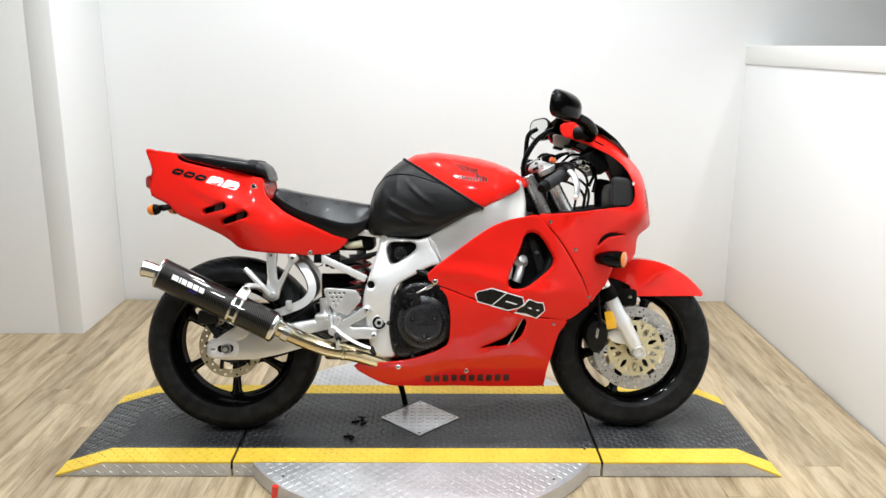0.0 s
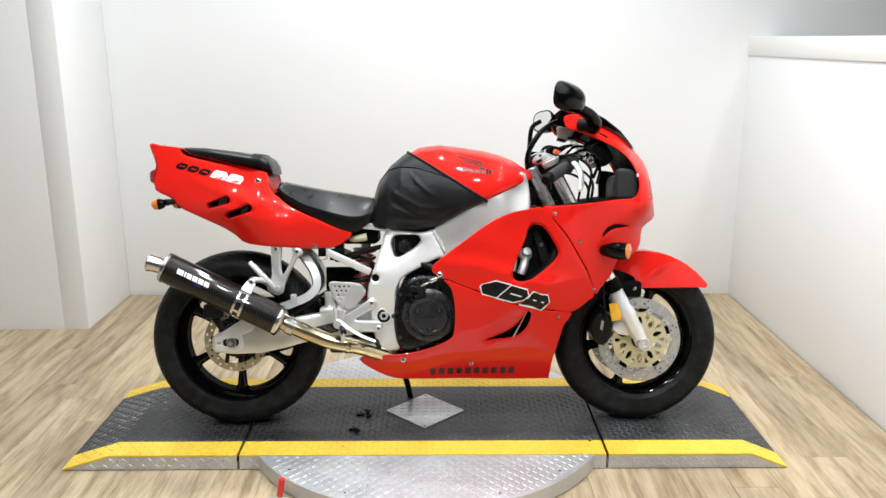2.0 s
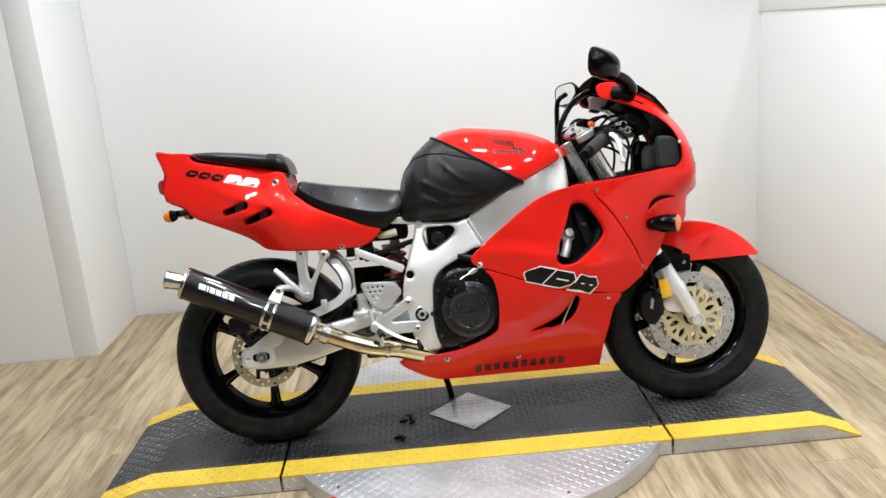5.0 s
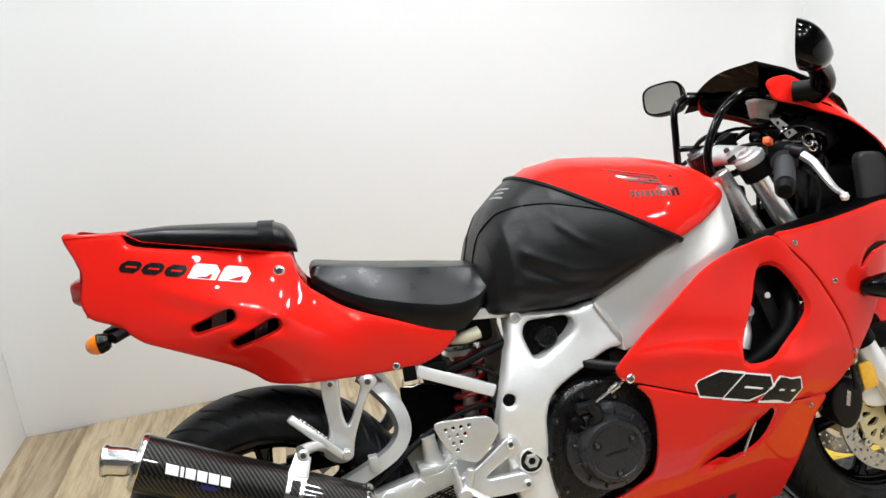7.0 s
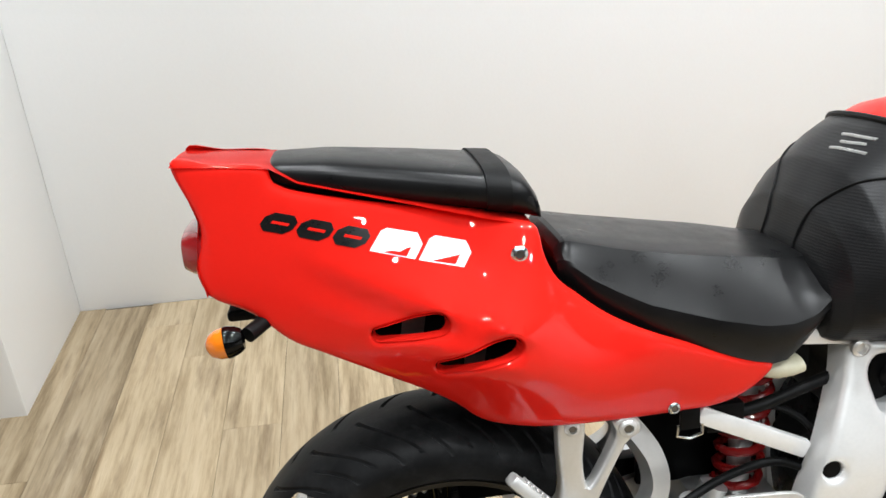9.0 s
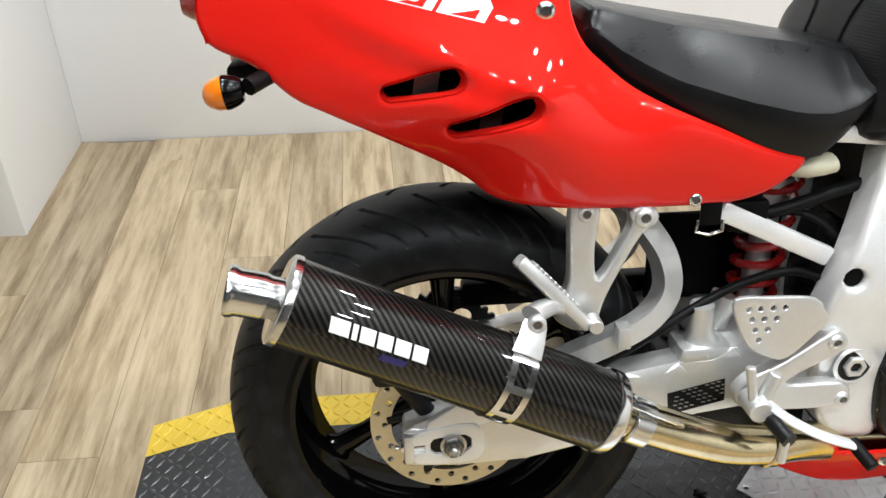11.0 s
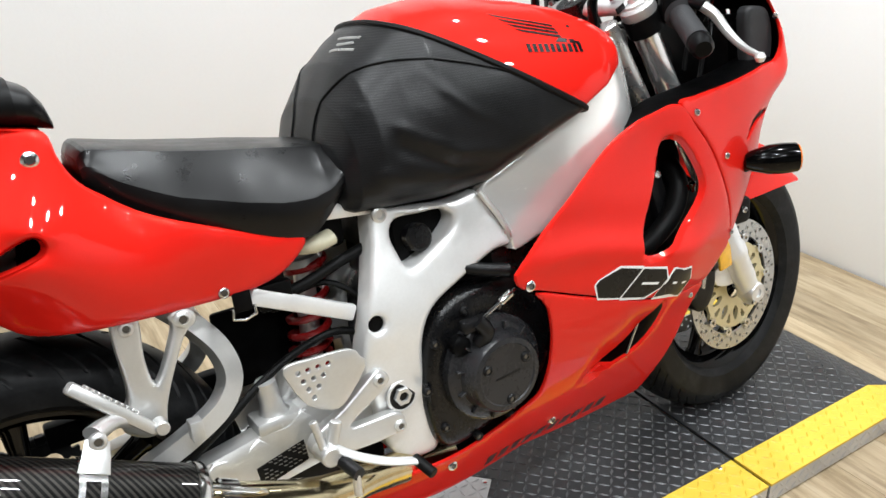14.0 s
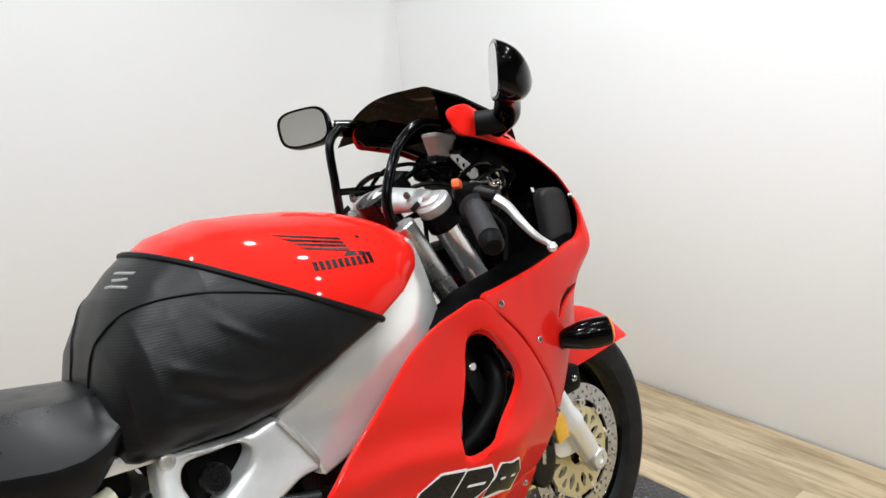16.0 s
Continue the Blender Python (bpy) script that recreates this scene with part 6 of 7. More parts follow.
# the fork swings sideways about the top yoke, so that its feet meet the wheel
SWING = pose(0, 0, 0.93, math.degrees(math.atan(FY / 0.63))) @ pose(0, 0, -0.93)
STEER = pose(FW[0], 0, 0, 0, 0, 4) @ pose(-FW[0], 0, 0)
for s in (-1, 1):
    y = s * 0.108
    leg = part("fork_leg", lathe(bmesh.new(), [(0.0, -0.025), (0.022, -0.022), (0.024, 0.03), (0.026, 0.045), (0.026, 0.105), (0.0285, 0.115), (0.0285, 0.135), (0.0245, 0.142), (0.0245, 0.215), (0.022, 0.22), (0.0, 0.22)], (fork_x(0.30), y, 0.30), (-0.532, 0, 1), 32), M_SILVER, bike, "silver painted fork slider")
    part("axle_clamp", lathe(bmesh.new(), [(0.024, -0.016), (0.024, 0.016), (0.020, 0.022), (0.010, 0.022), (0.009, 0.014), (0, 0.014)], (FW[0] + 0.002, s * 0.112, FW[1] + 0.002), (0, s, 0), 24), M_ALU, leg)
    part("pinch_bolt", rod(bmesh.new(), (FW[0] - 0.018, s * 0.136, FW[1] - 0.012), (FW[0] - 0.018, s * 0.142, FW[1] - 0.012), 0.006, 8), M_CHROME, leg)
    fork_tube = part("fork_tube", rod(bmesh.new(), (fork_x(0.50), y, 0.50), (fork_x(0.930), y, 0.930), 0.0225, 28), M_FORK, bike, "chromed fork tube")
    dust_seal = part("dust_seal", lathe(bmesh.new(), [(0.023, 0), (0.030, 0), (0.029, 0.035), (0.023, 0.045)], (fork_x(0.49), y, 0.49), (-0.532, 0, 1), 24, closed=True), M_BLACK, bike)
    mudguard_stay = part("mudguard_stay", box(bmesh.new(), 0.616, 0.716, min(y - s * 0.03, y + s * 0.004), max(y - s * 0.03, y + s * 0.004), 0.462, 0.520, 0.012, None), M_BLACK, bike)
    bolt(leg, 0.688, s * 0.114, 0.496, 0.007, axis=(0, s, 0))
    cal = part("brake_caliper", panel(bmesh.new(), [(0.530, 0.388), (0.566, 0.410), (0.598, 0.392), (0.603, 0.35), (0.592, 0.312), (0.570, 0.292), (0.544, 0.302), (0.526, 0.345)], flat(-0.108), step=0.016, thick=0.065, fillet=0.010, flip=s > 0, edge=0.012), M_BLACK_METAL, bike, "black four-piston brake caliper")
    part("caliper_mark", panel(bmesh.new(), [(0.562, 0.385), (0.571, 0.380), (0.566, 0.346), (0.557, 0.351)], flat(-0.1088), step=0.02, thick=0.0008, rough=True, flip=s > 0), M_DISC, cal)
    part("caliper_mount", panel(bmesh.new(), [(0.621, 0.370), (0.676, 0.385), (0.706, 0.345), (0.684, 0.325), (0.631, 0.335)], flat(-0.100), step=0.02, thick=0.012, fillet=0.003, flip=s > 0), M_SILVER, leg)
    part("reflector", box(bmesh.new(), -0.018, 0.018, -0.004, 0.004, -0.032, 0.032, 0.003, Matrix.Translation((0.622, s * 0.122, 0.416)) @ pose(0, 0, 0, 0, -10, 0)), M_YELLOW_REF, leg, "amber reflector")
    brake_line = part("brake_line", tube(bmesh.new(), [(0.575, s * 0.12, 0.39), (0.565, s * 0.125, 0.45), (0.55, s * 0.12, 0.55), (0.50, s * 0.11, 0.70)], 0.005, 8), M_RUBBER, bike)
    for ob in (leg, fork_tube, dust_seal, mudguard_stay):
        ob.matrix_basis = SWING
    for ob in (cal, brake_line):
        ob.matrix_basis = SWING @ pose(0.016, 0, 0)
bm = bmesh.new()
secs = []
for i in range(22):
    th = radians(116 - 78 * i / 21)
    ro = 0.3125 + 0.004 * math.sin(math.pi * i / 21) + 0.006 * (i / 21) ** 3
    low = min(0.300, 0.186 / max(0.3, math.sin(th)))
    if i < 6:
        low = max(low, 0.215 + 0.012 * (6 - i))
    ring = []
    for t in np.linspace(-1, 1, 17):
        yy = 0.081 * math.copysign(abs(t) ** 0.45, t)
        fall = max(0.0, (abs(t) - 0.42) / 0.58)
        rr = ro - 0.016 * abs(t) ** 2 - (ro - 0.016 - low) * fall ** 1.3
        ring.append((FW[0] + rr * math.cos(th), yy * (1 - 0.10 * (i / 21) ** 4), FW[1] + rr * math.sin(th)))
    secs.append(ring)
loft(bm, secs, closed=False)
bmesh.ops.recalc_face_normals(bm, faces=bm.faces)
bmesh.ops.solidify(bm, geom=bm.faces[:], thickness=0.003)
fender = part("front_mudguard", bm, M_RED, bike, "glossy red front mudguard")
fender.matrix_basis = pose(0, FY, 0) @ STEER
for ob in (front_wheel, *[o for o in bike.children if o.name.startswith("front_brake_disc")]):
    ob.location = STEER @ ob.location
    ob.rotation_euler = (0, 0, radians(4))
part("front_axle", rod(bmesh.new(), (FW[0], FY - 0.120, FW[1]), (FW[0], FY + 0.120, FW[1]), 0.010, 14), M_CHROME, bike)
part("mudguard_mark", panel(bmesh.new(), [(0.764, 0.532), (0.772, 0.530), (0.813, 0.562), (0.806, 0.566)], flat(FY - 0.0775), step=0.02, thick=0.003, rough=True), M_RED, bike)

# --- cockpit ---
INNER = UPPER[:23] + [(0.431, 1.064), (0.438, 1.045), (0.473, 1.034), (0.531, 1.013), (0.608, 0.975), (0.656, 0.925), (0.680, 0.859), (0.666, 0.803), (0.600, 0.793), (0.481, 0.780), (0.400, 0.775)]
part("dash_shelf", bridge([(0.525, 1.020, 0.115), (0.58, 0.992, 0.125), (0.64, 0.950, 0.140), (0.695, 0.888, 0.130)], 0.006, 12, 0.003), M_BLACK, bike, "black plastic shelf under the screen")
part("inner_cowl", panel(bmesh.new(), INNER, lambda x, z: upper(x, z) + 0.0058, thick=0.0015, step=0.02), M_BLACK, bike, "black inner fairing")
part("inner_cowl", panel(bmesh.new(), INNER, lambda x, z: upper(x, z) + 0.0058, thick=0.0015, step=0.02, flip=True), M_BLACK, bike)
for s in (-1, 1):
    bm = bmesh.new()
    rows = []
    for x, z, yo, yi, dz in ((0.262, 0.752, 0.224, 0.165, 0.000), (0.30, 0.764, 0.227, 0.150, 0.006), (0.38, 0.772, 0.233, 0.130, 0.014), (0.48, 0.780, 0.224, 0.125, 0.018), (0.57, 0.790, 0.207, 0.12, 0.02), (0.655, 0.802, 0.180, 0.10, 0.02)):
        rows.append([bm.verts.new((x, s * (yo + (yi - yo) * t), z + dz * math.sin(math.pi * t * 0.7) - 0.012 * t)) for t in np.linspace(0, 1, 8)])
    fs = [bm.faces.new((A[k], A[k + 1], B[k + 1], B[k])) for A, B in zip(rows, rows[1:]) for k in range(7)]
    bmesh.ops.solidify(bm, geom=fs, thickness=0.003)
    part("inner_shelf", bm, M_BLACK, bike)
    part("duct_cover", panel(bmesh.new(), [(0.606, 0.896), (0.638, 0.900), (0.664, 0.890), (0.676, 0.852), (0.668, 0.798), (0.612, 0.790), (0.604, 0.84)], flat(-0.165), step=0.012, thick=0.014, fillet=0.009, flip=s > 0, edge=0.008), M_DUCT, bike, "dark grey plastic duct cover inside the fairing")
    bolt(bike, 0.668, s * 0.176, 0.878, 0.006, axis=(-0.5, -s * 0.8, 0))
part("headlight_shell", box(bmesh.new(), 0.618, 0.715, -0.11, 0.11, 0.74, 0.885, 0.03), M_BLACK, bike)
dash = part("instrument_panel", box(bmesh.new(), -0.03, 0.03, -0.115, 0.115, -0.045, 0.04, 0.018, Matrix.Translation((0.565, 0, 0.955)) @ pose(0, 0, 0, 0, -32, 0)), M_BLACK, bike, "black instrument panel")
for gy, gr in ((-0.065, 0.034), (0.01, 0.040), (0.078, 0.030)):
    part("gauge", lathe(bmesh.new(), [(gr, 0.0), (gr, 0.010), (gr * 0.9, 0.013), (gr * 0.86, 0.006), (0, 0.005)], (0.540, gy, 0.970), (-0.85, 0, 0.53), 32), M_BLACK_GLOSS, dash)
bm = bmesh.new()
for s in (-1, 1):
    lathe(bm, [(0.0, -0.002), (0.029, -0.002), (0.032, 0.003), (0.032, 0.017), (0.028, 0.021), (0.0, 0.021)], (fork_x(0.912), s * 0.108, 0.914), (-0.46, 0, 0.888), 32)
    tube(bm, [(fork_x(0.93), s * 0.100, 0.932), (fork_x(0.93) - 0.012, s * 0.06, 0.936), (fork_x(0.93) - 0.030, 0.0, 0.940)], (0.024, 0.034), 16, 0.012, flat=0.62, up=(-0.46, 0, 0.888))
part("top_yoke", bm, M_YOKE, bike, "silver cast top yoke")
for s in (-1, 1):
    trim = [(0.440, 1.058), (0.452, 1.046), (0.480, 1.040), (0.530, 1.022), (0.575, 1.000)]
    part("screen_trim", tube(bmesh.new(), [(x, s * (float(-upper(x, z)[0]) - 0.014), z) for x, z in trim], 0.011, 10, 0.015), M_BLACK_GLOSS, bike)
for s in (-1, 1):
    bolt(bike, fork_x(0.93) - 0.030, s * 0.082, 0.948, 0.006, "pinch_bolt", (-0.46, 0, 0.888), M_NUT)
    part("yoke_slot", box(bmesh.new(), -0.016, 0.004, -0.0012, 0.0012, -0.004, 0.0062, 0.0004, Matrix.Translation((fork_x(0.93) - 0.030, s * 0.108, 0.930)) @ pose(0, 0, 0, 0, -27, 0)), M_BLACK_METAL, bike)
part("steering_nut", lathe(bmesh.new(), [(0.02, 0), (0.02, 0.02), (0.014, 0.024), (0, 0.024)], (0.372, 0, 0.942), (-0.46, 0, 0.888), 24), M_CHROME, bike)
part("ignition_barrel", lathe(bmesh.new(), [(0.018, 0), (0.018, 0.03), (0.012, 0.034), (0, 0.034)], (0.415, 0.0, 0.95), (-0.46, 0, 0.888), 20), M_BLACK, bike)
for s in (-1, 1):
    part("fork_cap", lathe(bmesh.new(), [(0.022, 0), (0.022, 0.005), (0.018, 0.007), (0.011, 0.007), (0.010, 0.014), (0, 0.014)], (fork_x(0.932), s * 0.108, 0.932), (-0.46, 0, 0.888), 20), M_ALU, bike)
    part("bar_clamp", lathe(bmesh.new(), [(0.023, 0), (0.033, 0), (0.033, 0.032), (0.023, 0.032)], (fork_x(0.885), s * 0.108, 0.885), (-0.46, 0, 0.888), 28, closed=True), M_BLACK, bike)
    hb = part("handlebar", rod(bmesh.new(), (0.462, s * 0.125, 0.923), (0.352, s * 0.288, 0.860), 0.011, 16), M_BLACK, bike, "black clip-on handlebar")
    grip = bmesh.new()
    prof = []
    for k in range(40):
        prof.append((0.0185 + (0.0014 if k % 2 else 0.0) + (0.007 if k < 2 else 0), 0.130 * k / 39))
    lathe(grip, [(0.012, 0)] + prof + [(0.012, 0.130)], (0.436, s * 0.163, 0.908), tuple(Vector((-0.082, s * 0.120, -0.047))), 28)
    part("grip", grip, M_GRIP, hb, "black ribbed rubber grip")
    part("bar_end", lathe(bmesh.new(), [(0.010, 0), (0.0185, 0.002), (0.0185, 0.022), (0.013, 0.030), (0, 0.030)], (0.365, s * 0.266, 0.868), tuple(Vector((-0.082, s * 0.120, -0.047))), 24), M_BLACK, hb)
    part("switch_block", box(bmesh.new(), -0.026, 0.026, -0.02, 0.02, -0.024, 0.026, 0.008, Matrix.Translation((0.442, s * 0.146, 0.922)) @ pose(0, 0, 0, 0, 0, s * 34)), M_BLACK, hb)
    part("lever", tube(bmesh.new(), [(0.455, s * 0.195, 0.918), (0.468, s * 0.210, 0.900), (0.474, s * 0.230, 0.872), (0.468, s * 0.265, 0.848), (0.460, s * 0.304, 0.834)], (0.014, 0.007), 12, 0.008, flat=0.7), M_ALU, hb, "polished aluminium hand lever")
    part("lever_ball", lathe(bmesh.new(), [(0, -0.009), (0.006, -0.007), (0.009, 0), (0.006, 0.007), (0, 0.009)], (0.457, s * 0.308, 0.832), (0, 0, 1), 16), M_ALU, hb)
    part("master_cylinder", rod(bmesh.new(), (0.440, s * 0.135, 0.940), (0.460, s * 0.200, 0.920), 0.014, 14), M_BLACK_METAL, hb)
part("kill_switch", box(bmesh.new(), -0.011, 0.011, -0.007, 0.007, -0.006, 0.009, 0.003, Matrix.Translation((0.402, -0.168, 0.953)) @ pose(0, 0, 0, 0, 20, 34)), M_ORANGE, bike, "orange kill switch")
cup_m = Matrix.Translation((0.438, -0.098, 1.016)) @ pose(0, 0, 0, 0, 14, 8)
cup = []
for z, hx, hy in ((-0.016, 0.017, 0.012), (-0.012, 0.021, 0.014), (0.014, 0.029, 0.019), (0.016, 0.031, 0.0205), (0.021, 0.031, 0.0205), (0.023, 0.029, 0.0185)):
    cup.append([tuple(cup_m @ Vector((hx * math.copysign(abs(math.cos(a)) ** 0.5, math.cos(a)), hy * math.copysign(abs(math.sin(a)) ** 0.5, math.sin(a)), z))) for a in (2 * math.pi * q / 28 for q in range(28))])
res = part("brake_reservoir", loft(bmesh.new(), cup), M_CLOUDY, bike, "cloudy white brake fluid reservoir")
part("reservoir_clamp", box(bmesh.new(), -0.020, 0.010, -0.012, 0.014, -0.024, -0.015, 0.003, cup_m), M_BLACK, res)
part("reservoir_cap", box(bmesh.new(), -0.012, 0.012, -0.01, 0.01, 0.0, 0.007, 0.002, Matrix.Translation((0.458, -0.112, 1.000)) @ pose(0, 0, 0, 0, 12, 8)), M_BLACK, res)
for sx in (-0.019, 0.019):
    part("lid_screw", lathe(bmesh.new(), [(0.0035, 0.0), (0.0035, 0.002), (0, 0.0025)], tuple(cup_m @ Vector((sx, 0, 0.023))), tuple(cup_m.to_3x3() @ Vector((0, 0, 1))), 10), M_CHROME, res)
part("reservoir_bracket", panel(bmesh.new(), [(0.450, 1.002), (0.466, 1.004), (0.512, 0.962), (0.510, 0.948), (0.494, 0.948)], flat(-0.105), [circle(0.470, 0.988, 0.0045, 8), circle(0.482, 0.976, 0.0045, 8), circle(0.494, 0.964, 0.0045, 8)], step=0.01, thick=0.003, rough=True), M_ALU, bike)
part("brake_hose", tube(bmesh.new(), [(0.335, -0.085, 0.866), (0.316, -0.082, 0.907), (0.318, -0.080, 0.956), (0.348, -0.078, 1.012), (0.380, -0.075, 1.044), (0.425, -0.072, 1.064), (0.470, -0.07, 1.056)], 0.0092, 14), M_BLACK_GLOSS, bike, "thick black hose looping over the bars")
part("clutch_hose", tube(bmesh.new(), [(0.332, 0.10, 0.885), (0.340, 0.11, 0.930), (0.343, 0.11, 0.985), (0.352, 0.115, 1.057), (0.385, 0.12, 1.082)], 0.0085, 12), M_BLACK_GLOSS, bike, "thick black hose beside the clip-on")
part("cross_tube", rod(bmesh.new(), (0.338, 0.112, 0.966), (0.450, 0.09, 0.952), 0.007, 12), M_BLACK_GLOSS, bike)
for k, (ya, yb, za) in enumerate(((0.06, -0.09, 0.90), (0.02, -0.12, 0.86), (-0.05, 0.10, 0.88), (0.09, -0.04, 0.84))):
    part("cable", tube(bmesh.new(), [(0.40, ya, za + 0.03), (0.47, (ya + yb) / 2, za + 0.05), (0.53, yb, za), (0.52, yb, za - 0.10)], 0.0045, 8), M_RUBBER, bike)


for k, row in enumerate((
        [(0.455, -0.15, 0.945), (0.490, -0.17, 0.962), (0.530, -0.16, 0.950), (0.548, -0.13, 0.915), (0.535, -0.11, 0.870)],
        [(0.440, -0.12, 0.950), (0.470, -0.14, 0.975), (0.520, -0.13, 0.968), (0.560, -0.11, 0.930)],
        [(0.430, 0.05, 0.955), (0.470, -0.02, 0.985), (0.520, -0.08, 0.965), (0.555, -0.12, 0.905), (0.545, -0.13, 0.850)],
        [(0.420, 0.13, 0.945), (0.455, 0.10, 0.985), (0.500, 0.05, 0.985), (0.545, 0.0, 0.94)],
        [(0.400, 0.15, 0.925), (0.385, 0.10, 0.965), (0.400, 0.05, 0.985), (0.450, 0.02, 0.975)])):
    part("cable", tube(bmesh.new(), row, 0.0042 if k % 2 else 0.0055, 8), M_BLACK_GLOSS, bike)
for x, y, z, r in ((0.505, -0.150, 0.945, 0.013), (0.520, -0.140, 0.930, 0.010)):
    part("cable_guide", tube(bmesh.new(), [(x + r * math.cos(a), y, z + r * math.sin(a)) for a in (2 * math.pi * q / 14 for q in range(14))], 0.0025, 6, 0.006), M_CHROME, bike)
part("clutch_perch", box(bmesh.new(), -0.020, 0.020, -0.018, 0.018, -0.012, 0.014, 0.005, Matrix.Translation((0.405, 0.128, 0.948)) @ pose(0, 0, 0, 0, 0, -25)), M_BLACK, bike)
part("switch_lever", rod(bmesh.new(), (0.446, -0.150, 0.948), (0.478, -0.162, 0.944), 0.0045, 8), M_CHROME, bike)


def mirror_head(s, centre, normal, up, half_w, half_h, depth, foot):
    """A shell behind an oval glass whose normal is given; the stalk runs from foot to the boot on the cowl."""
    n, e = Vector(normal).normalized(), Vector(up)
    w = e.cross(n).normalized()
    e = n.cross(w).normalized()
    c = Vector(centre)

    def ring(k, back, drop=0.0, q=40, sharp=0.62):
        out = []
        for i in range(q):
            a = 2 * math.pi * i / q
            out.append(c - n * back + w * half_w * k * math.copysign(abs(math.cos(a)) ** sharp, math.cos(a)) + e * (half_h * k * math.copysign(abs(math.sin(a)) ** sharp, math.sin(a)) - drop))
        return out

    secs = [ring(1.0, 0.0)]
    for i in range(1, 13):
        u = i / 12
        secs.append(ring(max(0.02, 1 - u ** 2.8) ** 0.62, depth * u, half_h * 0.45 * u))
    head = part("mirror", loft(bmesh.new(), secs), M_BLACK_GLOSS, bike, "gloss black mirror housing")
    bm = bmesh.new()
    bm.faces.new([bm.verts.new(p + n * 0.0012) for p in ring(0.88, 0.0)])
    part("mirror_glass", bm, m_mirror, head, "silvered mirror glass")
    part("mirror_stalk", tube(bmesh.new(), [foot, (0.500, s * 0.222, 1.072), (0.522, s * 0.190, 1.050), (0.522, s * 0.156, 1.036)], (0.020, 0.027), 16, 0.008, flat=0.85), M_BLACK_GLOSS, head)
    part("mirror_boot", tube(bmesh.new(), [(0.522, s * 0.184, 1.044), (0.500, s * 0.168, 1.044), (0.482, s * 0.152, 1.046)], (0.020, 0.022), 16, 0.008), M_RUBBER, head, "black rubber mirror boot")


mirror_head(-1, (0.412, -0.292, 1.124), (-0.78, 0.62, 0.12), (0.20, -0.10, 0.97), 0.076, 0.045, 0.058, (0.462, -0.262, 1.088))
mirror_head(1, (0.415, 0.300, 1.098), (-0.87, -0.49, 0.04), (0.0, 0.05, 1.0), 0.062, 0.040, 0.045, (0.455, 0.250, 1.085))


def indicator(s, base, end, front):
    base, end = Vector(base), Vector(end)
    d = end - base
    t = part("front_indicator" if front else "rear_indicator", lathe(bmesh.new(), [(0.0, 0.0), (0.013, 0.002), (0.019, 0.015), (0.027, 0.045), (0.0285, 0.070), (0.0268, 0.095), (0.0, 0.096)] if front else [(0.0, 0.0), (0.012, 0.002), (0.016, 0.008), (0.019, 0.018), (0.019, 0.022), (0, 0.022)], tuple(base), tuple(d), 28), M_BLACK_GLOSS, bike, "black turn indicator with an amber lens")
    e = base + d.normalized() * (0.094 if front else 0.022)
    part("lens", lathe(bmesh.new(), [(0.0262, 0.0), (0.0252, 0.004), (0.018, 0.0075), (0.008, 0.0092), (0.0, 0.0095)] if front else [(0.0185, 0.0), (0.0180, 0.008), (0.014, 0.017), (0.008, 0.022), (0.0, 0.023)], tuple(e), tuple(d), 28), M_AMBER, t, "amber lens")
    return t


for s in (-1, 1):
    ind = indicator(s, (0.545, s * 0.200, 0.632), (0.629, s * 0.254, 0.630), True)
    part("stalk", tube(bmesh.new(), [(0.560, s * 0.170, 0.620), (0.560, s * 0.195, 0.626), (0.570, s * 0.216, 0.629)], (0.018, 0.014), 12), M_RUBBER, ind)
    ind = indicator(s, (-0.918, s * 0.108, 0.786), (-0.965, s * 0.110, 0.780), False)
    part("stalk", tube(bmesh.new(), [(-0.86, s * 0.03, 0.800), (-0.890, s * 0.07, 0.795), (-0.915, s * 0.102, 0.787)], 0.010, 10), M_RUBBER, ind)
part("plate_bracket", box(bmesh.new(), -0.945, -0.80, -0.05, 0.05, 0.785, 0.80, 0.005, Matrix.Translation((0, 0, 0.0))), M_BLACK, bike)
tl = bmesh.new()
loft(tl, [[(x, w * math.copysign(abs(math.cos(a)) ** 0.6, math.cos(a)), 0.878 + h * math.copysign(abs(math.sin(a)) ** 0.6, math.sin(a))) for a in (2 * math.pi * q / 28 for q in range(28))] for x, w, h in ((-0.945, 0.074, 0.030), (-0.972, 0.072, 0.029), (-0.983, 0.062, 0.024))])
part("tail_light", tl, M_TAIL, bike, "dark red tail light lens")

# --- screws of the fairing ---
for x, z, f, r in ((0.013, 0.556, cowl, 0.009), (0.388, 0.752, upper, 0.0065), (0.472, 0.661, upper, 0.0065), (0.41, 0.409, cowl, 0.006), (-0.11, 0.257, cowl, 0.009), (0.121, 0.237, cowl, 0.008), (-0.596, 0.862, tail, 0.0105), (-0.409, 0.642, tail, 0.0085), (0.527, 0.500, upper, 0.0055)):
    for s in (-1, 1):
        y = float(f(x, z)[0])
        bolt(bike, x, -s * y if s > 0 else y, z, r, axis=(0, s, 0))
for k in range(4):
    for q in range(3):
        x, z = 0.722 + 0.010 * q, 0.800 + 0.016 * k + 0.005 * q
        y = float(upper(x, z)[0])
        part("nose_hole", lathe(bmesh.new(), [(0.0032, 0.0), (0.0032, 0.0012), (0, 0.0012)], (x, y - 0.0002, z), (0.75, -0.66, 0), 8), M_DECAL, bike)


